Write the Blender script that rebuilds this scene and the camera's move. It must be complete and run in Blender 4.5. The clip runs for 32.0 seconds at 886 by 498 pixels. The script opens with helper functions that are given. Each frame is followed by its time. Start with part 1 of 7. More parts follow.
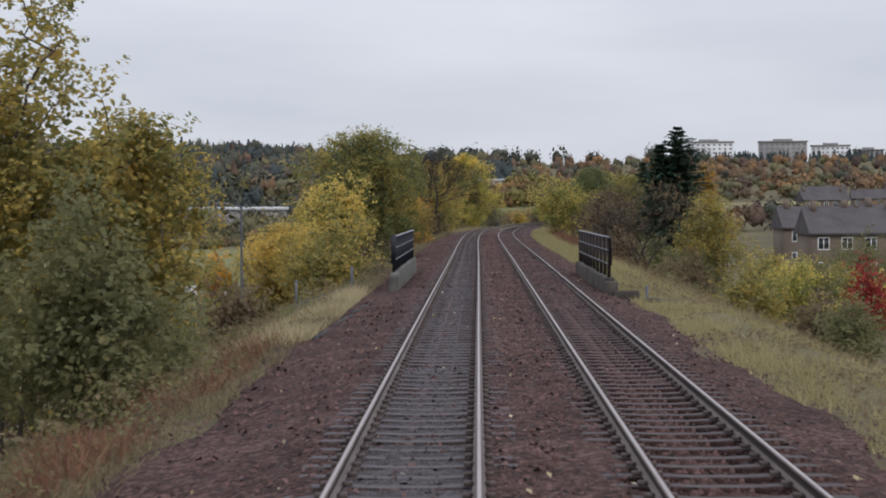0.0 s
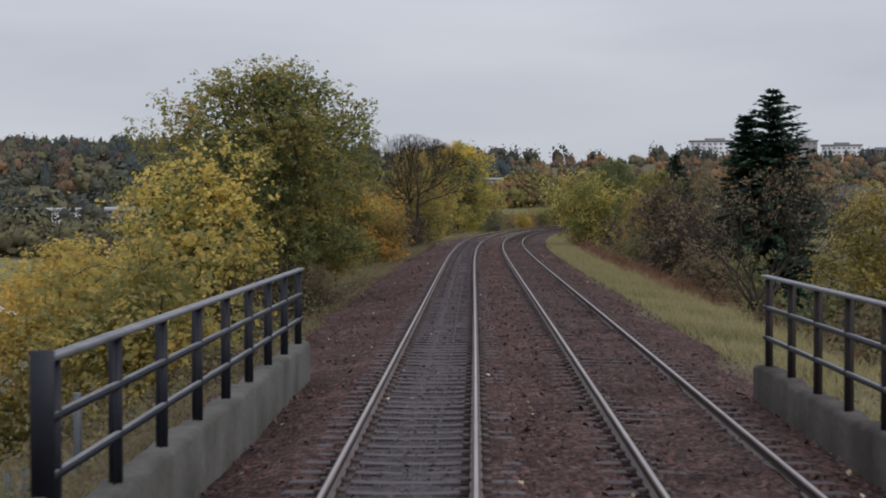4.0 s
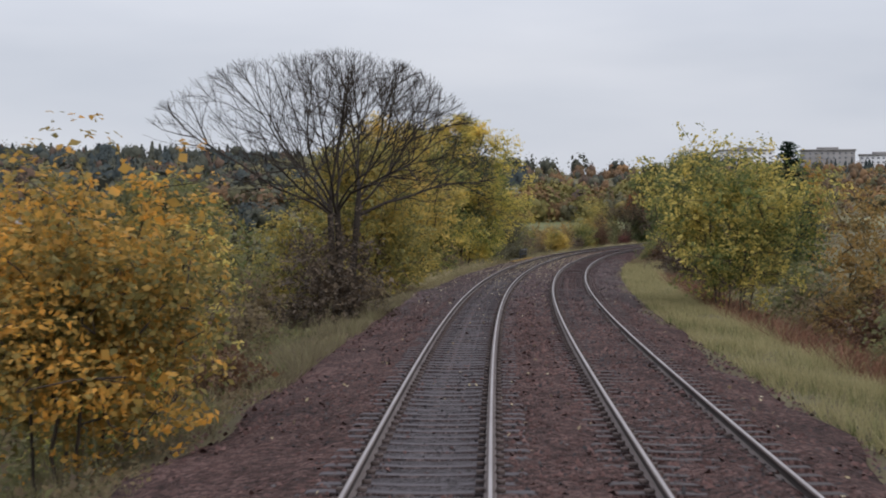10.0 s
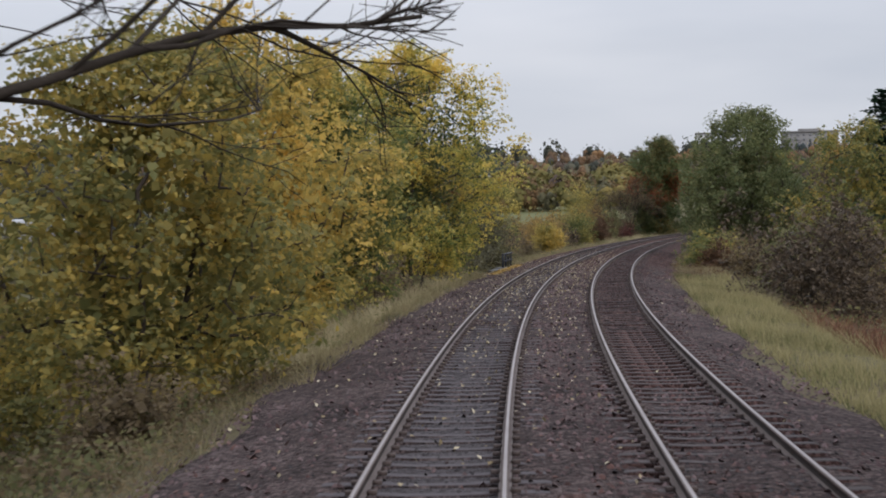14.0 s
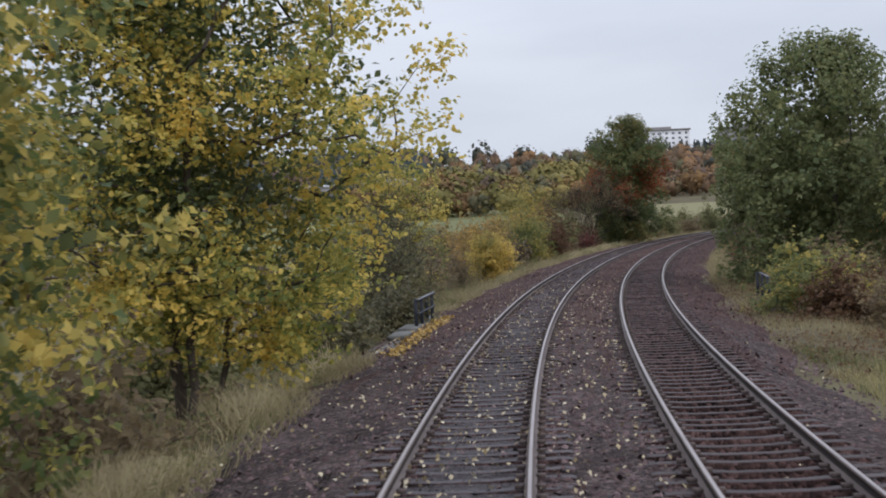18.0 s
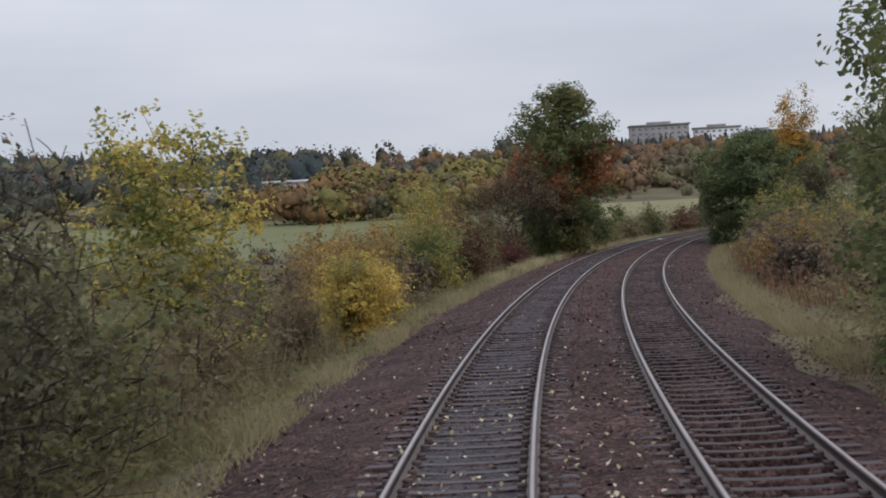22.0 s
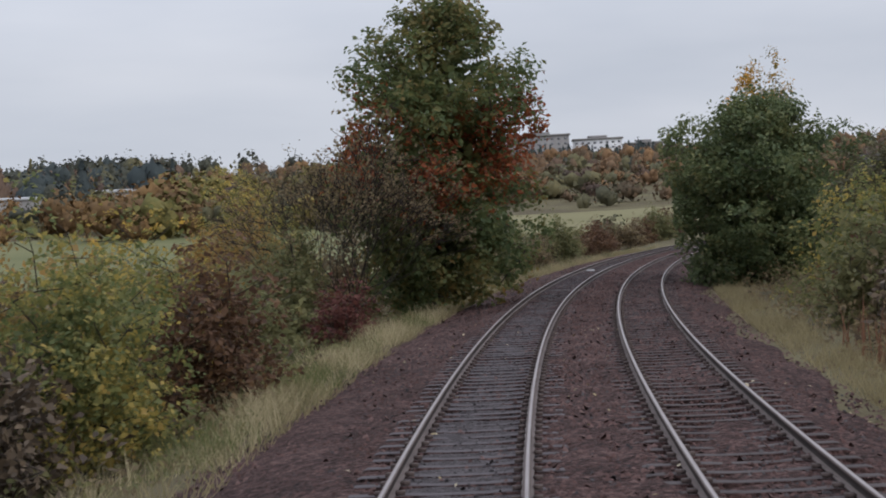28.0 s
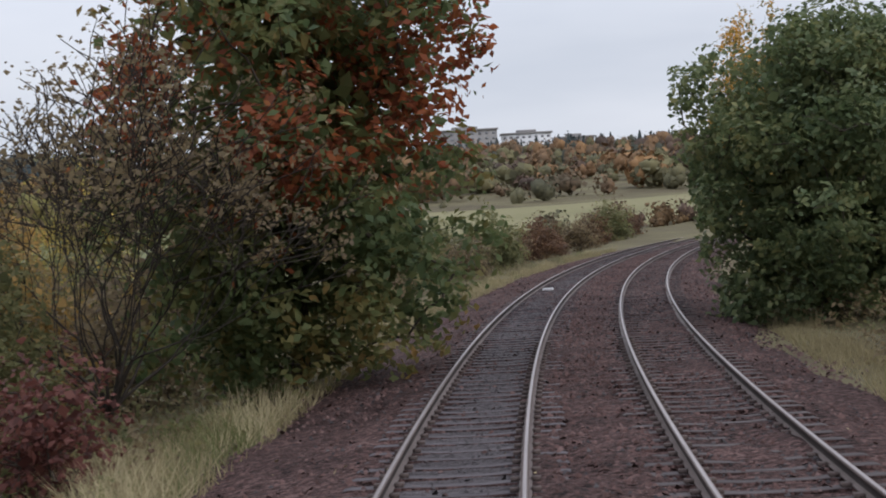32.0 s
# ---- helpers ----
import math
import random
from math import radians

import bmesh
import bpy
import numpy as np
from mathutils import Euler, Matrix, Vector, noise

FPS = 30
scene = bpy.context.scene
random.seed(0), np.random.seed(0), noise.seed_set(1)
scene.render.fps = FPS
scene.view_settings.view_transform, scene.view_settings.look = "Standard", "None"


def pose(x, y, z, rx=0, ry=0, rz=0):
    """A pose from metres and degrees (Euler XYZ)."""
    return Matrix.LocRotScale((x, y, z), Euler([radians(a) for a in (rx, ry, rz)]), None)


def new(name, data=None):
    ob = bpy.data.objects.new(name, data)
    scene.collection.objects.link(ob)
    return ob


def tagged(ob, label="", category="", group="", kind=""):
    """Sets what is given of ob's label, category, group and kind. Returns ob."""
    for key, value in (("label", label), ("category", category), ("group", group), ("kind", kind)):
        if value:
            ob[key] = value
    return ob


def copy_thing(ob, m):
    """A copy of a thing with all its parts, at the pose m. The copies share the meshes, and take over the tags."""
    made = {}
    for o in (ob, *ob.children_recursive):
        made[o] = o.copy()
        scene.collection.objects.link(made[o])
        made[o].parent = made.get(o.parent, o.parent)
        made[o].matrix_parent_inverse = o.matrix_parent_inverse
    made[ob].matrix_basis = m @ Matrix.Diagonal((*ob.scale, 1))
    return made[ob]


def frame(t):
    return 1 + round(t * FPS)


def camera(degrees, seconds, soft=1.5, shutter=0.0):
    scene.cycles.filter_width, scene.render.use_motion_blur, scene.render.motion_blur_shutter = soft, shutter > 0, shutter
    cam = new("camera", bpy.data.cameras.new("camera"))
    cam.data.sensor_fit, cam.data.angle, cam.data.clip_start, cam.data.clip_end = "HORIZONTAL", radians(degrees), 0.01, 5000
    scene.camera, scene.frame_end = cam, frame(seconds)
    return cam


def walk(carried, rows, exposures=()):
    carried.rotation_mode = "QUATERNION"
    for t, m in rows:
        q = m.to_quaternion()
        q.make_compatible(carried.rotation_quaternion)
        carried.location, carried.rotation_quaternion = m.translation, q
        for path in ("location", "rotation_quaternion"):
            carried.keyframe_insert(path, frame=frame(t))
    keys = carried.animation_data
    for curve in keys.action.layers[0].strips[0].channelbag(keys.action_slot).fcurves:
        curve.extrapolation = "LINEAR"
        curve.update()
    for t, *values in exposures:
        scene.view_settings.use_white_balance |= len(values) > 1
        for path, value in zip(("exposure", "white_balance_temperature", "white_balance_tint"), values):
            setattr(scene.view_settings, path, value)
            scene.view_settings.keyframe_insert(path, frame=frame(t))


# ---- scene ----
# ---- camera and its path ----
cam = camera(30.8, 32.0, soft=1.9, shutter=0.26)
# seconds, x, y, z, yaw, pitch, roll
ROWS = [
    (0.0, 0.74, 0.00, 2.77, 1.19, -1.49, 0.26),
    (0.5, 0.74, 5.73, 2.77, 1.03, -1.39, 0.84),
    (1.0, 0.74, 11.47, 2.77, 1.57, -1.07, 0.30),
    (1.5, 0.75, 17.31, 2.77, 2.02, -1.04, -0.06),
    (2.0, 0.75, 23.28, 2.77, 1.83, -1.20, 0.23),
    (2.5, 0.76, 29.31, 2.77, 1.55, -1.30, 0.19),
    (3.0, 0.76, 35.32, 2.77, 1.29, -1.34, 0.27),
    (3.5, 0.77, 41.24, 2.77, 1.03, -1.49, -0.03),
    (5.5, 0.81, 65.00, 2.77, 1.24, -1.30, 0.69),
    (6.0, 0.81, 70.98, 2.77, 1.15, -1.33, 0.84),
    (6.5, 0.82, 77.01, 2.77, 1.10, -1.38, 1.46),
    (7.0, 0.83, 83.07, 2.77, 1.29, -1.25, 1.37),
    (7.5, 0.83, 89.17, 2.77, 1.69, -0.89, 0.48),
    (8.0, 0.83, 95.35, 2.77, 1.68, -0.93, 0.13),
    (8.5, 0.83, 101.59, 2.77, 1.61, -0.90, -0.02),
    (9.0, 0.83, 107.86, 2.77, 1.56, -0.89, -0.26),
    (9.5, 0.83, 114.18, 2.77, 1.54, -0.92, -0.12),
    (10.0, 0.84, 120.39, 2.77, 1.52, -0.96, 0.06),
    (10.5, 0.84, 126.41, 2.77, 1.49, -1.02, -0.26),
    (11.0, 0.86, 132.25, 2.77, 1.43, -1.05, -0.33),
    (11.5, 0.88, 138.04, 2.77, 1.21, -1.10, -0.24),
    (12.0, 0.90, 143.76, 2.77, 0.96, -1.21, 0.10),
    (12.5, 0.94, 149.39, 2.77, 0.77, -1.20, 0.28),
    (13.0, 1.00, 154.95, 2.77, 0.67, -1.24, 0.43),
    (13.5, 1.07, 160.41, 2.77, 0.57, -1.29, 0.61),
    (14.0, 1.16, 165.84, 2.77, 0.45, -1.27, 1.14),
    (14.5, 1.27, 171.21, 2.77, 0.15, -1.41, 1.37),
    (16.5, 2.02, 192.48, 2.77, -0.34, -0.91, 2.39),
    (17.0, 2.29, 197.89, 2.77, -0.71, -0.89, 1.70),
    (17.5, 2.61, 203.39, 2.77, -1.35, -1.00, 2.35),
    (18.0, 2.97, 208.86, 2.77, -2.06, -1.11, 2.64),
    (18.5, 3.36, 214.16, 2.77, -2.67, -1.20, 2.70),
    (19.0, 3.76, 219.16, 2.77, -3.08, -1.17, 2.72),
    (19.5, 4.18, 223.84, 2.77, -3.21, -1.05, 2.76),
    (20.0, 4.60, 228.31, 2.77, -3.27, -0.91, 2.38),
    (20.5, 5.06, 232.85, 2.77, -3.41, -0.82, 2.39),
    (21.0, 5.57, 237.44, 2.77, -4.08, -0.97, 2.35),
    (21.5, 6.10, 242.00, 2.77, -4.72, -1.09, 2.84),
    (22.0, 6.65, 246.46, 2.77, -5.36, -1.16, 3.16),
    (22.5, 7.21, 250.77, 2.77, -5.92, -1.18, 3.27),
    (23.0, 7.78, 254.94, 2.77, -6.22, -1.14, 3.12),
    (23.5, 8.36, 259.00, 2.77, -6.18, -0.88, 2.78),
    (24.0, 8.97, 263.05, 2.77, -6.12, -0.68, 2.40),
    (24.5, 9.61, 267.11, 2.77, -6.56, -0.65, 2.72),
    (25.0, 10.28, 271.19, 2.77, -6.92, -0.70, 2.82),
    (25.5, 10.97, 275.28, 2.77, -7.48, -0.73, 2.51),
    (27.5, 14.00, 291.51, 2.77, -9.47, -0.91, 2.85),
    (28.0, 14.77, 295.34, 2.77, -9.84, -0.89, 2.92),
    (28.5, 15.52, 298.96, 2.77, -10.21, -0.90, 2.94),
    (29.0, 16.26, 302.43, 2.77, -10.56, -0.92, 3.20),
    (29.5, 17.00, 305.81, 2.77, -10.88, -0.88, 3.01),
    (30.0, 17.74, 309.11, 2.77, -11.15, -0.88, 3.02),
    (30.5, 18.48, 312.33, 2.77, -11.40, -0.88, 2.97),
    (31.0, 19.23, 315.51, 2.77, -11.65, -0.91, 3.08),
    (31.5, 19.99, 318.68, 2.77, -12.08, -1.04, 3.19),
    (32.0, 20.77, 321.84, 2.77, -12.42, -1.12, 3.38),
]
walk(cam, [(t, pose(x, y, z, 90 + pitch, roll, yaw)) for t, x, y, z, yaw, pitch, roll in ROWS],
     [(0, 0.08, 6500, 10), (1.0, 0.04, 6500, 10), (2, -0.13, 6480, 10), (3, -0.18, 6480, 10), (6, -0.19, 6500, 10), (7.2, -0.03, 6500, 10), (8.5, 0.03, 6500, 10), (14, 0.03, 6500, 10), (17, 0.17, 6380, 10), (18, 0.16, 6260, 10), (20.5, 0.15, 6260, 10), (22, -0.04, 6400, 10), (23, -0.06, 6400, 10), (29, -0.05, 6400, 10), (31, 0.14, 6400, 10), (32, 0.17, 6400, 10)])

# ---- sky and sun: an even, bright overcast ----
SUN_ELEVATION, SUN_TURN = 32.0, 140.0
world = bpy.data.worlds.new("overcast_sky")
scene.world = world
world.use_nodes = True
wn, wl = world.node_tree.nodes, world.node_tree.links
wn.clear()
w_out = wn.new("ShaderNodeOutputWorld")
w_bg = wn.new("ShaderNodeBackground")
w_sky = wn.new("ShaderNodeTexSky")
w_sky.sky_type = "NISHITA"
w_sky.sun_disc = False
w_sky.sun_elevation, w_sky.sun_rotation = radians(SUN_ELEVATION), radians(SUN_TURN)
w_gain = wn.new("ShaderNodeVectorMath")
w_gain.operation = "SCALE"
w_gain.inputs["Scale"].default_value = 0.09
w_co = wn.new("ShaderNodeTexCoord")
w_map = wn.new("ShaderNodeMapping")
w_map.inputs["Scale"].default_value = (2.0, 2.0, 9.0)
w_noise = wn.new("ShaderNodeTexNoise")
w_noise.inputs["Scale"].default_value = 1.6
w_noise.inputs["Detail"].default_value = 4.0
w_ramp = wn.new("ShaderNodeValToRGB")
w_ramp.color_ramp.elements[0].position, w_ramp.color_ramp.elements[1].position = 0.3, 0.75
w_ramp.color_ramp.elements[0].color = (0.55, 0.585, 0.67, 1)
w_ramp.color_ramp.elements[1].color = (0.70, 0.72, 0.79, 1)
w_mix = wn.new("ShaderNodeMixRGB")
w_mix.inputs["Fac"].default_value = 0.93
wl.new(w_sky.outputs["Color"], w_gain.inputs[0])
wl.new(w_co.outputs["Generated"], w_map.inputs["Vector"])
wl.new(w_map.outputs["Vector"], w_noise.inputs["Vector"])
wl.new(w_noise.outputs["Fac"], w_ramp.inputs["Fac"])
wl.new(w_gain.outputs["Vector"], w_mix.inputs["Color1"])
wl.new(w_ramp.outputs["Color"], w_mix.inputs["Color2"])
wl.new(w_mix.outputs["Color"], w_bg.inputs["Color"])
w_sep = wn.new("ShaderNodeSeparateXYZ")
w_rise = wn.new("ShaderNodeMapRange")
w_rise.inputs["From Min"].default_value, w_rise.inputs["From Max"].default_value = 0.1, 0.9
w_rise.inputs["To Min"].default_value, w_rise.inputs["To Max"].default_value = 1.0, 2.6
wl.new(w_co.outputs["Generated"], w_sep.inputs["Vector"])
wl.new(w_sep.outputs["Z"], w_rise.inputs["Value"])
wl.new(w_rise.outputs["Result"], w_bg.inputs["Strength"])
wl.new(w_bg.outputs["Background"], w_out.inputs["Surface"])

sun_data = bpy.data.lights.new("sun", "SUN")
sun_data.energy, sun_data.angle, sun_data.color = 0.9, radians(25), (1.0, 0.96, 0.92)
sun = new("sun", sun_data)
sun.matrix_world = pose(0, 0, 60, 90 - SUN_ELEVATION, 0, 180 - SUN_TURN)


# ---- materials ----
def ramp_node(nt, colours):
    r = nt.nodes.new("ShaderNodeValToRGB")
    els = r.color_ramp.elements
    while len(els) < len(colours):
        els.new(0.5)
    for i, c in enumerate(colours):
        els[i].position = i / max(1, len(colours) - 1)
        els[i].color = (*c, 1)
    return r


def surface(name, colours, scale=1.0, fine=20.0, rough=0.85, bump=0.3, metal=0.0, spec=0.3, stretch=(1, 1, 1), island=0.0, grain=0.55):
    """Two scales of noise pick from the colours; fine noise gives relief."""
    m = bpy.data.materials.new(name)
    m.use_nodes = True
    nt = m.node_tree
    b = nt.nodes["Principled BSDF"]
    co = nt.nodes.new("ShaderNodeTexCoord")
    mp = nt.nodes.new("ShaderNodeMapping")
    mp.inputs["Scale"].default_value = stretch
    nt.links.new(co.outputs["Object"], mp.inputs["Vector"])
    big, small = nt.nodes.new("ShaderNodeTexNoise"), nt.nodes.new("ShaderNodeTexNoise")
    big.inputs["Scale"].default_value, small.inputs["Scale"].default_value = scale, fine
    big.inputs["Detail"].default_value, small.inputs["Detail"].default_value = 5, 4
    for n in (big, small):
        nt.links.new(mp.outputs["Vector"], n.inputs["Vector"])
    add = nt.nodes.new("ShaderNodeMath")
    add.operation = "MULTIPLY_ADD"
    add.inputs[1].default_value = grain
    nt.links.new(small.outputs["Fac"], add.inputs[0])
    mid = nt.nodes.new("ShaderNodeMath")
    mid.operation = "MULTIPLY_ADD"
    mid.inputs[1].default_value, mid.inputs[2].default_value = 1.3, -0.145 - grain / 2
    nt.links.new(big.outputs["Fac"], mid.inputs[0])
    nt.links.new(mid.outputs["Value"], add.inputs[2])
    value = add.outputs["Value"]
    if island:
        g = nt.nodes.new("ShaderNodeNewGeometry")
        k = nt.nodes.new("ShaderNodeMath")
        k.operation = "MULTIPLY_ADD"
        k.inputs[1].default_value = island
        nt.links.new(g.outputs["Random Per Island"], k.inputs[0])
        sub = nt.nodes.new("ShaderNodeMath")
        sub.operation = "SUBTRACT"
        sub.inputs[1].default_value = island / 2
        nt.links.new(value, sub.inputs[0])
        nt.links.new(sub.outputs["Value"], k.inputs[2])
        value = k.outputs["Value"]
    r = ramp_node(nt, colours)
    nt.links.new(value, r.inputs["Fac"])
    nt.links.new(r.outputs["Color"], b.inputs["Base Color"])
    b.inputs["Roughness"].default_value, b.inputs["Metallic"].default_value = rough, metal
    b.inputs["Specular IOR Level"].default_value = spec
    if bump:
        bp = nt.nodes.new("ShaderNodeBump")
        bp.inputs["Strength"].default_value, bp.inputs["Distance"].default_value = bump, 0.03
        nt.links.new(small.outputs["Fac"], bp.inputs["Height"])
        nt.links.new(bp.outputs["Normal"], b.inputs["Normal"])
    return m


def leafy(name, colours, translucent=0.42, rough=0.6, patch=0.0):
    """Leaves: each leaf picks its own colour, with light coming through; patch: how far colour gathers in parts of a crown."""
    m = bpy.data.materials.new(name)
    m.use_nodes = True
    nt = m.node_tree
    b = nt.nodes["Principled BSDF"]
    g = nt.nodes.new("ShaderNodeNewGeometry")
    value = g.outputs["Random Per Island"]
    if patch:
        co, n = nt.nodes.new("ShaderNodeTexCoord"), nt.nodes.new("ShaderNodeTexNoise")
        n.inputs["Scale"].default_value, n.inputs["Detail"].default_value, n.inputs["Roughness"].default_value = 0.5, 4, 0.62
        nt.links.new(co.outputs["Object"], n.inputs["Vector"])
        k = nt.nodes.new("ShaderNodeMapRange")
        k.inputs["From Min"].default_value, k.inputs["From Max"].default_value = 0.32, 0.68
        nt.links.new(n.outputs["Fac"], k.inputs["Value"])
        mx = nt.nodes.new("ShaderNodeMix")
        mx.inputs["Factor"].default_value = patch
        nt.links.new(value, mx.inputs[2])
        nt.links.new(k.outputs["Result"], mx.inputs[3])
        value = mx.outputs[0]
    r = ramp_node(nt, colours)
    nt.links.new(value, r.inputs["Fac"])
    nt.links.new(r.outputs["Color"], b.inputs["Base Color"])
    b.inputs["Roughness"].default_value, b.inputs["Specular IOR Level"].default_value = rough, 0.25
    tr = nt.nodes.new("ShaderNodeBsdfTranslucent")
    nt.links.new(r.outputs["Color"], tr.inputs["Color"])
    mix = nt.nodes.new("ShaderNodeMixShader")
    mix.inputs["Fac"].default_value = translucent
    nt.links.new(b.outputs["BSDF"], mix.inputs[1])
    nt.links.new(tr.outputs["BSDF"], mix.inputs[2])
    nt.links.new(mix.outputs["Shader"], nt.nodes["Material Output"].inputs["Surface"])
    return m


M_GROUND = surface("rough_grass_ground", [(0.04, 0.033, 0.022), (0.08, 0.066, 0.04), (0.115, 0.1, 0.055), (0.14, 0.132, 0.07)], 0.12, 9.0, 0.95, 1.0, spec=0.1)
M_FIELD = surface("mown_field", [(0.097, 0.101, 0.049), (0.123, 0.128, 0.060), (0.157, 0.150, 0.077)], 0.06, 2.0, 0.95, 0.3, spec=0.1)


def stony(name, colours, size, rough=0.95):
    """Crushed stone too fine to build singly: cells that each pick a colour, with raised middles."""
    m = bpy.data.materials.new(name)
    m.use_nodes = True
    nt = m.node_tree
    b = nt.nodes["Principled BSDF"]
    co, vor, big = nt.nodes.new("ShaderNodeTexCoord"), nt.nodes.new("ShaderNodeTexVoronoi"), nt.nodes.new("ShaderNodeTexNoise")
    vor.inputs["Scale"].default_value, big.inputs["Scale"].default_value = 1 / size, 0.6
    big.inputs["Detail"].default_value = 6
    for n in (vor, big):
        nt.links.new(co.outputs["Object"], n.inputs["Vector"])
    sep = nt.nodes.new("ShaderNodeSeparateColor")
    nt.links.new(vor.outputs["Color"], sep.inputs["Color"])
    pick = nt.nodes.new("ShaderNodeMath")
    pick.operation = "MULTIPLY_ADD"
    pick.inputs[1].default_value = 0.75
    nt.links.new(sep.outputs["Red"], pick.inputs[0])
    low = nt.nodes.new("ShaderNodeMath")
    low.operation = "MULTIPLY_ADD"
    low.inputs[1].default_value, low.inputs[2].default_value = 0.9, -0.33
    nt.links.new(big.outputs["Fac"], low.inputs[0])
    nt.links.new(low.outputs["Value"], pick.inputs[2])
    r = ramp_node(nt, colours)
    nt.links.new(pick.outputs["Value"], r.inputs["Fac"])
    nt.links.new(r.outputs["Color"], b.inputs["Base Color"])
    bp = nt.nodes.new("ShaderNodeBump")
    bp.invert = True
    bp.inputs["Strength"].default_value, bp.inputs["Distance"].default_value = 1.0, 0.06
    nt.links.new(vor.outputs["Distance"], bp.inputs["Height"])
    nt.links.new(bp.outputs["Normal"], b.inputs["Normal"])
    b.inputs["Roughness"].default_value, b.inputs["Specular IOR Level"].default_value = rough, 0.15
    return m


M_STUBBLE = surface("pale_stubble_field", [(0.125, 0.12, 0.06), (0.165, 0.152, 0.08), (0.205, 0.185, 0.105)], 0.06, 2.0, 0.95, 0.3, spec=0.1)
M_BALLAST = stony("ballast_bed", [(0.01, 0.0075, 0.007), (0.034, 0.024, 0.023), (0.072, 0.051, 0.048), (0.14, 0.107, 0.102)], 0.065)
M_BALLAST_RUST = stony("rusty_ballast_bed", [(0.0095, 0.0056, 0.0048), (0.034, 0.0182, 0.0155), (0.074, 0.04, 0.0345), (0.142, 0.087, 0.078)], 0.065)
M_STONE_RUST = surface("red_rusty_stone", [(0.032, 0.017, 0.0155), (0.06, 0.032, 0.028), (0.09, 0.048, 0.042), (0.138, 0.082, 0.073)], 0.4, 30.0, 0.9, 0.3, spec=0.2, island=0.8)
M_STONE_BROWN = surface("rust_stained_stone", [(0.036, 0.023, 0.023), (0.065, 0.042, 0.042), (0.098, 0.064, 0.063), (0.15, 0.107, 0.105)], 0.4, 30.0, 0.9, 0.3, spec=0.2, island=0.8)
M_STONE_GREY = surface("dusty_grey_stone", [(0.015, 0.013, 0.013), (0.031, 0.027, 0.029), (0.051, 0.045, 0.046), (0.091, 0.080, 0.082)], 0.4, 30.0, 0.9, 0.3, spec=0.2, island=0.7)
M_SLEEPER = surface("weathered_concrete", [(0.05, 0.043, 0.046), (0.078, 0.068, 0.072), (0.108, 0.096, 0.1)], 0.8, 14.0, 0.9, 0.25, spec=0.2)
M_SLEEPER_DIRTY = surface("dirty_concrete", [(0.044, 0.036, 0.036), (0.07, 0.059, 0.059), (0.104, 0.09, 0.089)], 0.8, 14.0, 0.92, 0.25, spec=0.15)
M_CONCRETE_DARK = surface("soot_stained_concrete", [(0.014, 0.012, 0.010), (0.036, 0.031, 0.027), (0.065, 0.057, 0.05), (0.12, 0.11, 0.10)], 0.9, 12.0, 0.92, 0.3, spec=0.15)
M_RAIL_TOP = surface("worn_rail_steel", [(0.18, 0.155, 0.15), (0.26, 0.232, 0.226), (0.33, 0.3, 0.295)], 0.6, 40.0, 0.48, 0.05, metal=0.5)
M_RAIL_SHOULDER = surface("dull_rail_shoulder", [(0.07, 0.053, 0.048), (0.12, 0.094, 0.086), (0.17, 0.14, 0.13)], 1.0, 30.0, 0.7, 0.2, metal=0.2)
# rusty web, darkened further for the shadow under the rail head
M_RAIL_WEB = surface("shaded_rusty_rail_web", [(0.016, 0.012, 0.011), (0.03, 0.022, 0.02), (0.05, 0.037, 0.033)], 1.0, 30.0, 0.9, 0.3)
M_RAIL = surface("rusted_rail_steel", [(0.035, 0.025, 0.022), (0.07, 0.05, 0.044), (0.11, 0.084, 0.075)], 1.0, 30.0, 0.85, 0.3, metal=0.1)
M_BARK = surface("grey_brown_bark", [(0.03, 0.024, 0.02), (0.07, 0.057, 0.047), (0.11, 0.09, 0.075)], 1.5, 18.0, 0.95, 0.6, stretch=(1, 1, 0.3), spec=0.1)
M_TWIG = surface("dark_twig_bark", [(0.02, 0.016, 0.013), (0.044, 0.036, 0.03), (0.07, 0.058, 0.048)], 1.5, 18.0, 0.95, 0.3, spec=0.1)
M_CONCRETE = surface("stained_concrete", [(0.023, 0.022, 0.019), (0.058, 0.055, 0.047), (0.094, 0.087, 0.078), (0.140, 0.133, 0.121)], 1.1, 12.0, 0.9, 0.3, spec=0.2)
M_IRON = surface("dark_blue_painted_steel", [(0.009, 0.010, 0.014), (0.018, 0.02, 0.028), (0.03, 0.033, 0.042)], 1.5, 20.0, 0.55, 0.1)
# pale colour for railing tops: the sky's highlight on dark steel, painted in
M_RAILTOP_LIT = surface("handrail_top_highlight", [(0.06, 0.06, 0.07), (0.13, 0.13, 0.14), (0.2, 0.2, 0.21)], 1.5, 20.0, 0.5, 0.1)
M_GALV = surface("galvanised_steel", [(0.06, 0.066, 0.076), (0.09, 0.098, 0.11), (0.125, 0.133, 0.145)], 1.5, 20.0, 0.55, 0.05, metal=0.3)
M_WALL_WHITE = surface("white_render", [(0.45, 0.45, 0.46), (0.6, 0.6, 0.61), (0.7, 0.7, 0.71)], 0.15, 3.0, 0.9, 0.05)
M_WALL_GREY = surface("grey_render", [(0.17, 0.16, 0.16), (0.24, 0.23, 0.225), (0.3, 0.29, 0.28)], 0.15, 3.0, 0.9, 0.05)
M_WALL_BROWN = surface("brown_harling", [(0.11, 0.085, 0.07), (0.16, 0.125, 0.10), (0.21, 0.17, 0.14)], 0.4, 8.0, 0.95, 0.2)
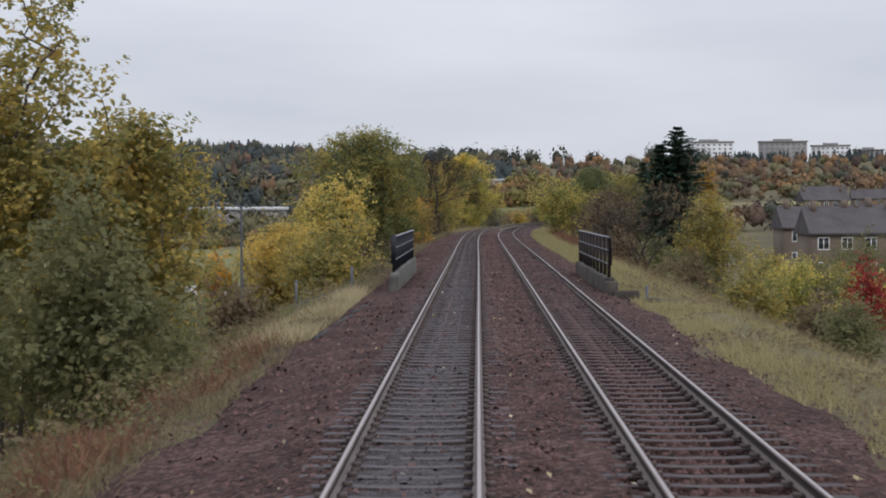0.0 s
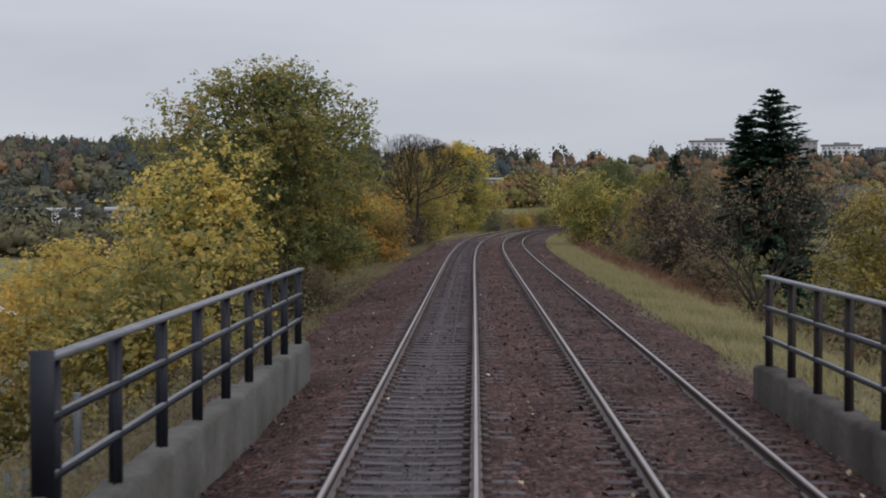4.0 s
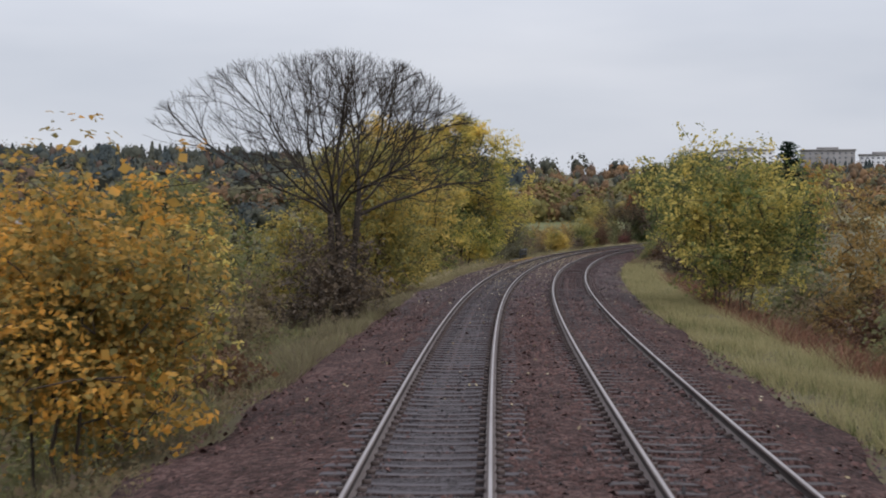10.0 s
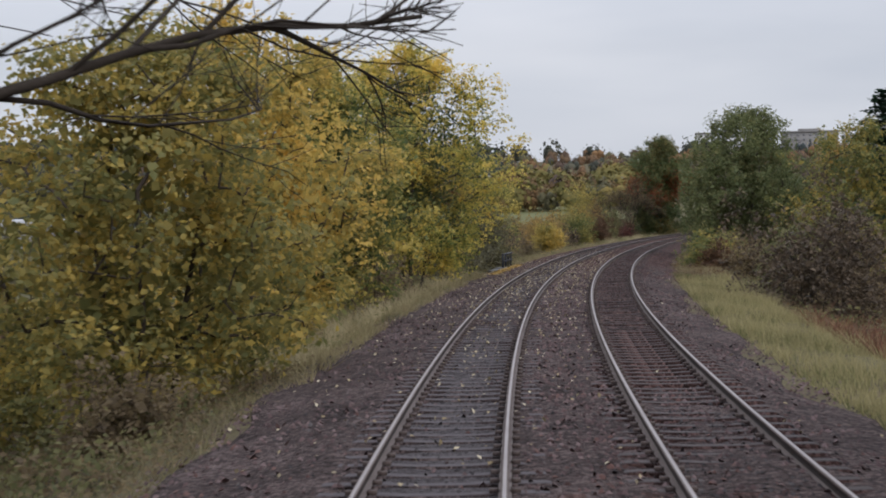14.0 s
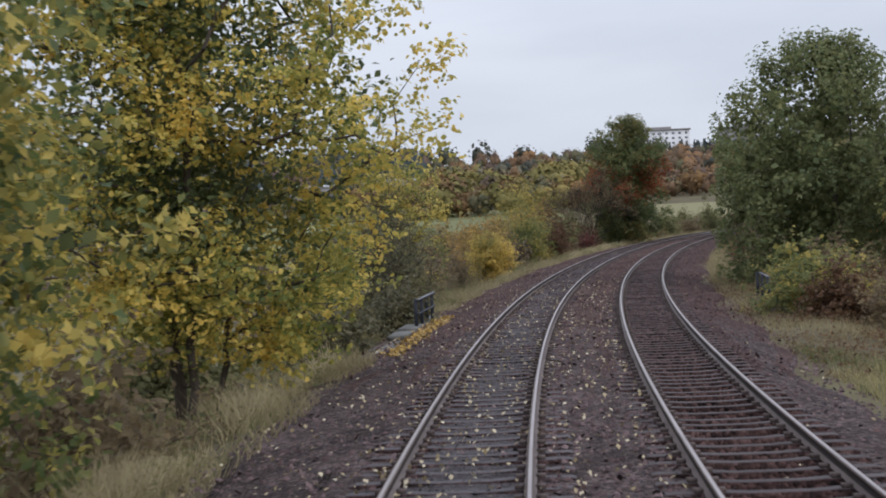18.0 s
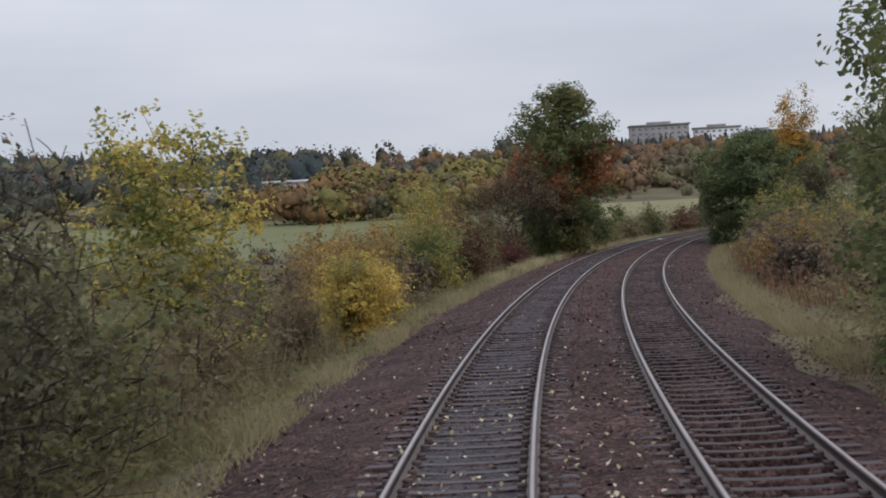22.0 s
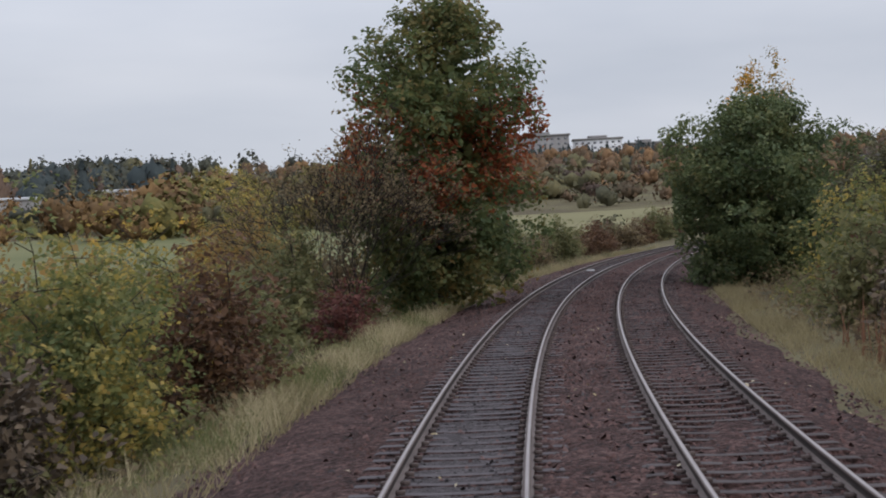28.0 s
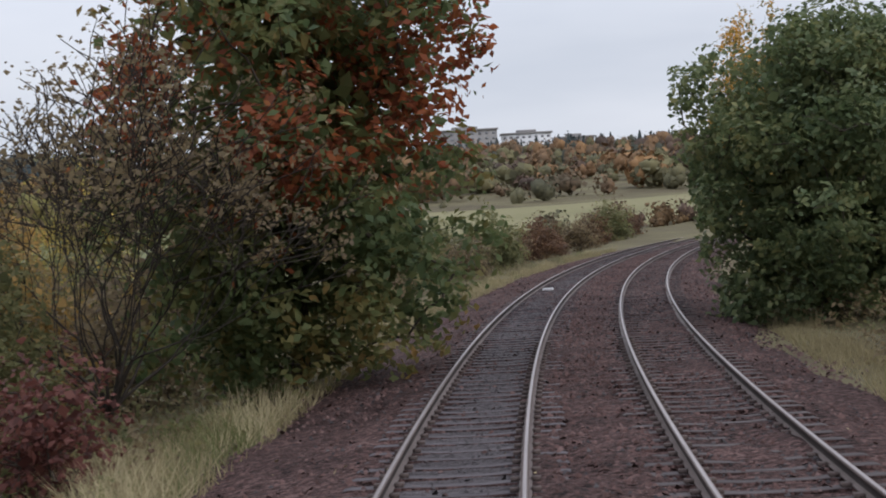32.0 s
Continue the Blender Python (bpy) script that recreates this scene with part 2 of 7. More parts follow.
M_ROOF = surface("dark_roof_tiles", [(0.035, 0.03, 0.032), (0.06, 0.053, 0.055), (0.085, 0.075, 0.076)], 0.5, 6.0, 0.85, 0.3)
M_ROOF_METAL = surface("pale_sheet_roof", [(0.36, 0.37, 0.39), (0.46, 0.47, 0.49), (0.55, 0.56, 0.58)], 0.1, 2.0, 0.6, 0.05)
M_GLASS = surface("dark_window_glass", [(0.02, 0.023, 0.027), (0.035, 0.04, 0.047)], 0.3, 3.0, 0.15, 0.0, spec=0.6)
# far panes: the reflected sky is put into their pale base colour
M_PANE_FAR = surface("window_with_painted_sky", [(0.12, 0.125, 0.135), (0.2, 0.205, 0.215)], 0.3, 3.0, 0.3, 0.0, spec=0.5)
M_FRAME = surface("white_window_frame", [(0.6, 0.6, 0.6), (0.75, 0.75, 0.75)], 1.0, 5.0, 0.6, 0.0)
M_POST_RUST = surface("rust_brown_painted_steel", [(0.016, 0.013, 0.013), (0.034, 0.026, 0.025), (0.06, 0.045, 0.042)], 1.5, 20.0, 0.7, 0.15)
M_COPING = surface("pale_weathered_coping", [(0.03, 0.03, 0.027), (0.075, 0.073, 0.066), (0.13, 0.127, 0.118), (0.19, 0.186, 0.176)], 1.6, 9.0, 0.92, 0.5, spec=0.2)
M_PATH = surface("pale_gravel_path", [(0.24, 0.24, 0.24), (0.32, 0.32, 0.32), (0.4, 0.4, 0.4)], 0.5, 8.0, 0.9, 0.2)

YELLOW, GOLD, OLIVE, GREEN = (0.429, 0.312, 0.036), (0.546, 0.351, 0.039), (0.169, 0.156, 0.036), (0.098, 0.124, 0.031)
DARKGREEN, RUST, ORANGE, BROWN, RED = (0.036, 0.065, 0.023), (0.221, 0.078, 0.029), (0.494, 0.221, 0.029), (0.111, 0.072, 0.039), (0.208, 0.039, 0.029)
L_OLIVE_GOLD = leafy("olive_and_gold_leaves", [(0.11, 0.13, 0.052), (0.19, 0.19, 0.07), (0.28, 0.24, 0.08), (0.5, 0.37, 0.095), (0.36, 0.23, 0.075)], 0.55, patch=0.5)
L_YELLOW = leafy("yellow_leaves", [(0.12, 0.145, 0.05), (0.2, 0.21, 0.07), (0.44, 0.36, 0.10), (0.68, 0.53, 0.15), (0.7, 0.5, 0.145), (0.5, 0.35, 0.1)], 0.58, patch=0.55)
L_YELLOW_GREEN = leafy("yellow_green_leaves", [(0.085, 0.13, 0.045), (0.14, 0.185, 0.06), (0.27, 0.28, 0.085), (0.5, 0.42, 0.12), (0.76, 0.56, 0.15), (0.8, 0.55, 0.15)], 0.62, patch=0.5)
L_ORANGE = leafy("orange_leaves", [(0.270, 0.135, 0.027), ORANGE, (0.567, 0.297, 0.041), GOLD, YELLOW], patch=0.3)
L_WILLOW = leafy("grey_green_leaves", [(0.07, 0.088, 0.04), (0.118, 0.14, 0.058), (0.168, 0.182, 0.075), (0.235, 0.215, 0.09)], 0.46, patch=0.4)
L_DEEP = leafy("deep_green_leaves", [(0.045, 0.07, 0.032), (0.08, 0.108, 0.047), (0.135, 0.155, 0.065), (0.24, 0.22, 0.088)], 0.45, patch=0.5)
L_RUSSET = leafy("russet_maple_leaves", [(0.115, 0.048, 0.026), (0.21, 0.062, 0.03), (0.3, 0.088, 0.034), (0.32, 0.135, 0.042)], 0.55, patch=0.3)
L_YELLOW_TREE = leafy("green_leaves_turning_yellow", [(0.075, 0.11, 0.04), (0.11, 0.145, 0.05), (0.2, 0.21, 0.07), (0.44, 0.36, 0.10), (0.68, 0.53, 0.15), (0.5, 0.35, 0.1)], 0.58, patch=0.55)
L_MAPLE = leafy("dark_green_and_russet_leaves", [(0.055, 0.08, 0.04), (0.085, 0.118, 0.05), (0.115, 0.145, 0.058), (0.15, 0.15, 0.056), (0.2, 0.155, 0.054), (0.28, 0.155, 0.05)], 0.55, patch=0.65)
L_BROWN = leafy("brown_withered_leaves", [(0.095, 0.07, 0.047), (0.16, 0.12, 0.073), (0.22, 0.168, 0.094), (0.29, 0.22, 0.12)], 0.56, patch=0.4)
L_RUST = leafy("rust_red_leaves", [(0.06, 0.036, 0.025), (0.10, 0.056, 0.034), (0.14, 0.075, 0.04), (0.19, 0.11, 0.05)], patch=0.3)
L_RED = leafy("crimson_leaves", [(0.16, 0.03, 0.026), (0.3, 0.045, 0.035), (0.42, 0.06, 0.05)])
L_DULL_RED = leafy("dull_crimson_leaves", [(0.07, 0.03, 0.026), (0.12, 0.042, 0.035), (0.15, 0.06, 0.045)])
L_ORANGE_OLIVE = leafy("orange_and_olive_leaves", [(0.09, 0.095, 0.042), (0.14, 0.135, 0.052), (0.26, 0.2, 0.062), (0.48, 0.28, 0.065), (0.68, 0.33, 0.058), (0.66, 0.42, 0.08)], 0.5, patch=0.6)
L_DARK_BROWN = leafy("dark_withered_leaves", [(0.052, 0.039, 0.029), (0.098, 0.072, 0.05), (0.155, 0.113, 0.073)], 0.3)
L_AMBER = leafy("amber_leaves", [(0.15, 0.16, 0.06), (0.27, 0.24, 0.08), (0.5, 0.37, 0.1), (0.7, 0.49, 0.13), (0.64, 0.39, 0.11)], 0.56, patch=0.6)
L_ORANGE_BROWN = leafy("orange_brown_leaves", [(0.095, 0.082, 0.044), (0.17, 0.135, 0.058), (0.28, 0.185, 0.066), (0.4, 0.24, 0.07), (0.24, 0.21, 0.068)], 0.5, patch=0.55)
L_YELLOW_BIG = leafy("yellow_and_deep_green_leaves", [(0.095, 0.145, 0.046), (0.165, 0.205, 0.062), (0.38, 0.35, 0.095), (0.7, 0.55, 0.14), (0.77, 0.55, 0.14), (0.75, 0.58, 0.15)], 0.62, patch=0.62)
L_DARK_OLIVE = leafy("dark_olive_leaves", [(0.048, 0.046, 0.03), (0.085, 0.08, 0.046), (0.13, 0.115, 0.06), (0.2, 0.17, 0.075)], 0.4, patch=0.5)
L_GOLD_GREEN = leafy("green_and_gold_leaves", [(0.065, 0.09, 0.038), (0.1, 0.13, 0.048), (0.17, 0.17, 0.058), (0.36, 0.27, 0.07), (0.6, 0.37, 0.07), (0.62, 0.42, 0.085)], 0.52, patch=0.62)
L_GREEN_OLIVE = leafy("green_and_olive_leaves", [(0.075, 0.1, 0.043), (0.125, 0.15, 0.058), (0.2, 0.2, 0.07), (0.42, 0.32, 0.085), (0.32, 0.19, 0.07)], 0.52, patch=0.55)
L_OLIVE = leafy("dull_olive_leaves", [(0.085, 0.093, 0.046), (0.15, 0.152, 0.07), (0.21, 0.198, 0.09), (0.29, 0.245, 0.11)], 0.58, patch=0.5)
L_CONIFER = leafy("dark_conifer_needles", [(0.02, 0.045, 0.032), (0.034, 0.07, 0.044), (0.055, 0.098, 0.058)], 0.2)
# distance haze is mixed into the far green, russet, pine and olive colours
L_FAR_GREEN = surface("far_hazed_green_crowns", [(0.039, 0.044, 0.040), (0.063, 0.067, 0.056), (0.088, 0.089, 0.068), (0.128, 0.115, 0.078)], 0.05, 1.2, 0.95, 0.0, spec=0.05, island=0.25)
L_FAR_RUST = surface("far_hazed_russet_crowns", [(0.066, 0.062, 0.046), (0.121, 0.090, 0.061), (0.182, 0.112, 0.066), (0.242, 0.149, 0.077)], 0.045, 1.2, 0.95, 0.0, spec=0.05, island=0.25)
L_HEDGE_GOLD = surface("olive_gold_hedge_crowns", [(0.06, 0.065, 0.032), (0.115, 0.11, 0.045), (0.18, 0.15, 0.055), (0.27, 0.18, 0.06)], 0.07, 1.2, 0.95, 0.0, spec=0.05, island=0.25)
L_HEDGE_RUST = surface("orange_brown_hedge_crowns", [(0.065, 0.05, 0.034), (0.125, 0.082, 0.046), (0.185, 0.112, 0.052), (0.25, 0.15, 0.06)], 0.07, 1.2, 0.95, 0.0, spec=0.05, island=0.25)
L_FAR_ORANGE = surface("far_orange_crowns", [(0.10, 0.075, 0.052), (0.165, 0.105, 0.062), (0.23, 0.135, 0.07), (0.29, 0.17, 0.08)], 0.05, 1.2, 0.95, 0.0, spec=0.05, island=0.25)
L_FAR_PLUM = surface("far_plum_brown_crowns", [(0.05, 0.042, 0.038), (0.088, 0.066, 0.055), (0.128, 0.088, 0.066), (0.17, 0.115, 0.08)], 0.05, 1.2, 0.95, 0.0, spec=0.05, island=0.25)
L_FAR_PINE = surface("far_hazed_green_pines", [(0.04, 0.05, 0.052), (0.055, 0.066, 0.066), (0.075, 0.085, 0.08)], 0.05, 1.2, 0.95, 0.0, spec=0.05, island=0.2)
L_FAR_OLIVE = surface("far_hazed_olive_crowns", [(0.055, 0.056, 0.044), (0.10, 0.096, 0.062), (0.145, 0.13, 0.07), (0.19, 0.155, 0.078)], 0.06, 1.2, 0.95, 0.0, spec=0.05, island=0.25)
M_STRAW = leafy("straw_grass", [(0.2, 0.18, 0.085), (0.28, 0.245, 0.12), (0.35, 0.3, 0.155), (0.2, 0.21, 0.085)], 0.4, 0.85, patch=0.5)
M_STRAW_DULL = leafy("dull_straw_grass", [(0.17, 0.14, 0.078), (0.24, 0.2, 0.11), (0.3, 0.25, 0.14), (0.19, 0.175, 0.085)], 0.4, 0.85, patch=0.5)
M_STRAW_PALE = leafy("pale_straw_grass", [(0.26, 0.22, 0.125), (0.36, 0.3, 0.175), (0.45, 0.385, 0.235), (0.3, 0.27, 0.14)], 0.45, 0.85, patch=0.5)
M_GRASS = leafy("green_grass", [(0.09, 0.1, 0.042), (0.13, 0.14, 0.055), (0.18, 0.175, 0.08)], 0.35, 0.85, patch=0.4)
M_WEED = leafy("brown_weeds", [(0.1, 0.08, 0.053), (0.155, 0.125, 0.078), (0.19, 0.17, 0.09), (0.26, 0.22, 0.13)], 0.35, 0.9, patch=0.5)
M_BRACKEN = leafy("red_brown_bracken", [(0.1, 0.052, 0.036), (0.16, 0.078, 0.05), (0.22, 0.115, 0.066)], 0.25, 0.9)
M_LITTER = leafy("fallen_pale_leaves", [(0.2, 0.15, 0.08), (0.34, 0.28, 0.17), (0.5, 0.44, 0.32)], 0.1, 0.8)

M_BALLAST_DARK = stony("dark_ballast_bed", [(0.0095, 0.0056, 0.005), (0.033, 0.0185, 0.0165), (0.068, 0.038, 0.0345), (0.13, 0.08, 0.073)], 0.065)
M_STONE_DARK = surface("dark_rusty_stone", [(0.032, 0.017, 0.015), (0.057, 0.031, 0.027), (0.084, 0.047, 0.042), (0.12, 0.076, 0.07)], 0.4, 30.0, 0.9, 0.3, spec=0.2, island=0.8)
M_BALLAST_GREY = stony("grey_dusty_ballast", [(0.03, 0.025, 0.026), (0.054, 0.046, 0.048), (0.08, 0.07, 0.073), (0.115, 0.103, 0.106)], 0.05)
M_DRIFT = leafy("fallen_orange_leaves", [(0.225, 0.135, 0.038), (0.360, 0.225, 0.053), (0.413, 0.300, 0.120)], 0.1, 0.8)
M_WET_TIMBER = surface("wet_dark_timber", [(0.018, 0.02, 0.022), (0.034, 0.035, 0.037), (0.055, 0.055, 0.056)], 1.0, 14.0, 0.8, 0.3, stretch=(1, 0.2, 1))
M_RED_PAINT = surface("dark_red_car_paint", [(0.12, 0.018, 0.016), (0.16, 0.024, 0.02)], 0.5, 4.0, 0.3, 0.0, spec=0.5)

# ---- the line of the railway: curvature every 40 m along the left-hand track ----
KNOTS = np.arange(-20, 560, 40.0)
BEND = np.array([0.013, 0.048, -0.018, -0.045, 0.261, 1.125, 1.500, 1.578, 1.444, 1.721, 2.150, 2.315, 2.378, 2.402, 2.411]) * 1e-3
S_AXIS = np.arange(-2600, 3000, 1.0)
_k = np.interp(S_AXIS, KNOTS, BEND, left=0.0)
_k[S_AXIS > 500] = np.maximum(0, BEND[-1] * (1 - (S_AXIS[S_AXIS > 500] - 500) / 40))
HEADING = np.cumsum(_k) - 0.5 * _k
HEADING -= np.interp(0, S_AXIS, HEADING)
LINE_X, LINE_Y = np.cumsum(np.sin(HEADING)), np.cumsum(np.cos(HEADING))
LINE_X -= np.interp(0, S_AXIS, LINE_X)
LINE_Y -= np.interp(0, S_AXIS, LINE_Y)
SPACING, GAUGE = 3.335, 1.505          # between track centres; between rail-head centres


def along(s, lat):
    """World x, y of the place s metres along the line and lat metres to its right."""
    s, lat = np.asarray(s, float), np.asarray(lat, float)
    th = np.interp(s, S_AXIS, HEADING)
    return np.interp(s, S_AXIS, LINE_X) + lat * np.cos(th), np.interp(s, S_AXIS, LINE_Y) - lat * np.sin(th)


def turn(s):
    """Degrees about z that turn +y into the line's direction."""
    return -math.degrees(float(np.interp(s, S_AXIS, HEADING)))


def smooth(a, b, v):
    u = np.clip((np.asarray(v, float) - a) / (b - a), 0, 1)
    return u * u * (3 - 2 * u)


def hill_height(x, y):
    """The wooded ridge round the place, a little higher where it closes the left of the valley."""
    r = np.hypot(x, np.asarray(y, float) - 150)
    near = 9 * smooth(430, 700, np.asarray(y, float) + 0.3 * np.abs(x))
    return near + 25 * smooth(420, 1050, r) + 6 * smooth(1000, 1600, r) + 7 * smooth(-20, -190, x) * smooth(450, 900, r)


def ground_height(s, lat, wide=None):
    """The ground's height: an embankment whose land rises towards a wooded ridge."""
    s, lat = np.asarray(s, float), np.asarray(lat, float)
    x, y = along(s, np.clip(lat, -60, 60))
    x = x + lat - np.clip(lat, -60, 60)
    base = np.interp(s, [0, 150, 210, 290, 350, 430], [-5.5, -5.0, -3.4, -2.8, -1.6, -0.9])
    out = np.maximum(np.maximum(-3.7 - lat, lat - 8.4), 0)
    bank = -0.5 - out * 0.46
    k = 0.9
    z = np.log(np.exp(np.clip(bank / k, -60, 60)) + np.exp(base / k)) * k
    z = np.minimum(z, -0.48)
    return z + hill_height(x, y)


def place(s, lat, z=None, turn_by=0.0):
    x, y = along(s, lat)
    if z is None:
        z = float(ground_height(s, lat)) - 0.04
    return pose(float(x), float(y), z, 0, 0, turn(s) + turn_by)


# ---- mesh helpers ----
def mesh_from(name, verts, faces, mats, index=None, smooth_faces=False):
    """A mesh from arrays; faces: an (n, 3) or (n, 4) array."""
    verts, faces = np.asarray(verts, np.float32), np.asarray(faces, np.int32)
    me = bpy.data.meshes.new(name)
    n, k = faces.shape
    me.vertices.add(len(verts))
    me.vertices.foreach_set("co", verts.ravel())
    me.loops.add(n * k)
    me.loops.foreach_set("vertex_index", faces.ravel())
    me.polygons.add(n)
    me.polygons.foreach_set("loop_start", np.arange(n, dtype=np.int32) * k)
    for m in (mats if isinstance(mats, (list, tuple)) else [mats]):
        me.materials.append(m)
    if index is not None:
        me.polygons.foreach_set("material_index", np.asarray(index, np.int32))
    if smooth_faces:
        me.polygons.foreach_set("use_smooth", np.ones(n, bool))
    me.update(calc_edges=True)
    return me


def child(name, me, parent, m=None, label=""):
    ob = new(name, me)
    ob.parent = parent
    if m is not None:
        ob.matrix_basis = m
    return tagged(ob, label)


def box_arrays(x0, x1, y0, y1, z0, z1, bevel=0.0):
    """Verts and quads of a box whose four upright edges and top edge may be chamfered."""
    if not bevel:
        v = [(x, y, z) for z in (z0, z1) for x, y in ((x0, y0), (x1, y0), (x1, y1), (x0, y1))]
        f = [(0, 3, 2, 1), (4, 5, 6, 7), (0, 1, 5, 4), (1, 2, 6, 5), (2, 3, 7, 6), (3, 0, 4, 7)]
        return np.array(v, float), np.array(f)
    b = bevel
    ring = [(x0 + b, y0), (x1 - b, y0), (x1, y0 + b), (x1, y1 - b), (x1 - b, y1), (x0 + b, y1), (x0, y1 - b), (x0, y0 + b)]
    cx, cy = (x0 + x1) / 2, (y0 + y1) / 2
    inner = [(x + math.copysign(b * 0.7, cx - x), y + math.copysign(b * 0.7, cy - y)) for x, y in ring]
    v = [(x, y, z0) for x, y in ring] + [(x, y, z1 - b) for x, y in ring] + [(x, y, z1) for x, y in inner]
    f = [(i, (i + 1) % 8, 8 + (i + 1) % 8, 8 + i) for i in range(8)] + [(8 + i, 8 + (i + 1) % 8, 16 + (i + 1) % 8, 16 + i) for i in range(8)]
    f += [(16, 17, 18, 19), (16, 19, 20, 23), (20, 21, 22, 23)]
    f += [(3, 2, 1, 0), (7, 4, 3, 0), (7, 6, 5, 4)]
    return np.array(v, float), np.array(f)


def join_arrays(pieces):
    vs, fs, n = [], [], 0
    for v, f in pieces:
        vs.append(np.asarray(v, float))
        fs.append(np.asarray(f) + n)
        n += len(v)
    return np.concatenate(vs), np.concatenate(fs)


def box_mesh(name, dims, mat, bevel=0.0):
    v, f = box_arrays(*dims, bevel=bevel)
    return mesh_from(name, v, f, mat)


def leaf_arrays(centres, size, rng, up=0.3, slim=0.55, vary=0.35, facing=None, oval=False):
    """Folded diamond leaves at the centres: verts and quads."""
    n = len(centres)
    d = rng.normal(size=(n, 3))
    d[:, 2] *= 0.7
    d /= np.linalg.norm(d, axis=1, keepdims=True) + 1e-9
    nrm = rng.normal(size=(n, 3)) + (0, 0, up * 2)
    if facing is not None:
        nrm = facing + rng.normal(size=(n, 3)) * 0.4
        nrm /= np.linalg.norm(nrm, axis=1, keepdims=True) + 1e-9
        d = d - nrm * (d * nrm).sum(1, keepdims=True) * 0.8
        d /= np.linalg.norm(d, axis=1, keepdims=True) + 1e-9
    side = np.cross(d, nrm)
    side /= np.linalg.norm(side, axis=1, keepdims=True) + 1e-9
    fold = np.cross(side, d)
    L = size * (1 + vary * rng.uniform(-1, 1, (n, 1)))
    c = np.asarray(centres)
    if oval:
        w, up_fold = side * L * slim / 2, fold * L * 0.1
        v = np.stack([c - d * L / 2, c - d * L * 0.18 + w + up_fold, c + d * L * 0.18 + w * 0.85 + up_fold, c + d * L / 2, c + d * L * 0.18 - w * 0.85 + up_fold, c - d * L * 0.18 - w + up_fold], 1)
        i = np.arange(n)[:, None] * 6
        return v.reshape(-1, 3), np.concatenate([np.concatenate([i, i + 1, i + 2, i + 3], 1), np.concatenate([i, i + 3, i + 4, i + 5], 1)])
    v = np.stack([c - d * L / 2, c + side * L * slim / 2 + fold * L * 0.12, c + d * L / 2, c - side * L * slim / 2 + fold * L * 0.12], 1)
    return v.reshape(-1, 3), np.arange(n * 4).reshape(n, 4)


def tube_arrays(a, b, ra, rb, sides):
    """Tapered tubes from a[i] to b[i]."""
    n = len(a)
    d = b - a
    d = d / (np.linalg.norm(d, axis=1, keepdims=True) + 1e-9)
    ref = np.where(np.abs(d[:, 2:3]) > 0.9, np.array([[1.0, 0, 0]]), np.array([[0, 0, 1.0]]))
    u = np.cross(d, ref)
    u /= np.linalg.norm(u, axis=1, keepdims=True) + 1e-9
    w = np.cross(d, u)
    ang = np.arange(sides) * 2 * np.pi / sides
    off = u[:, None] * np.cos(ang)[None, :, None] + w[:, None] * np.sin(ang)[None, :, None]
    va = a[:, None] + off * ra[:, None, None]
    vb = b[:, None] + off * rb[:, None, None]
    v = np.concatenate([va, vb], 1).reshape(-1, 3)
    i = np.arange(sides)
    f = np.stack([i, (i + 1) % sides, sides + (i + 1) % sides, sides + i], 1)
    f = (f[None] + (np.arange(n) * 2 * sides)[:, None, None]).reshape(-1, 4)
    return v, f


# ---- trees ----
def skeleton_of(rng, ends, stems, wander=0.09, lift=0.5, seg=0.45):
    """Grow branches from the stems to every end, each from its nearest node; returns nodes, parents and the end nodes' numbers."""
    nodes, parent, tips = [np.array((0, 0, -0.3))], [-1], []
    for base, top in stems:
        base, top = np.array(base, float), np.array(top, float)
        n = max(3, int(np.linalg.norm(top - base) / seg))
        last = 0
        for i in range(n + 1):
            u = i / n
            q = base + (top - base) * u + rng.normal(size=3) * wander * 0.5 * (u > 0) * (u < 1) * (1, 1, 0.2)
            nodes.append(q)
            parent.append(last)
            last = len(nodes) - 1
    centre = np.mean([t for _, t in stems], axis=0)
    order = np.argsort(np.linalg.norm(ends - centre * (1, 1, 0.8), axis=1))
    for k in order:
        e = ends[k]
        arr = np.array(nodes)
        d = arr - e
        cost = np.linalg.norm(d, axis=1) + lift * 1.6 * np.maximum(0, d[:, 2] + 0.15) + 0.4 * (arr[:, 2] < 0.25 * centre[2])
        j = int(cost.argmin())
        a = arr[j]
        n = max(1, int(np.linalg.norm(e - a) / seg))
        last = j
        sag = np.array([0, 0, 0.12 * np.linalg.norm(e - a)])
        for i in range(1, n + 1):
            u = i / n
            q = a + (e - a) * u + sag * math.sin(math.pi * u) + rng.normal(size=3) * wander * 0.5 * (u < 1)
            nodes.append(q)
            parent.append(last)
            last = len(nodes) - 1
        tips.append(last)
    return np.array(nodes), np.array(parent), np.array(tips)


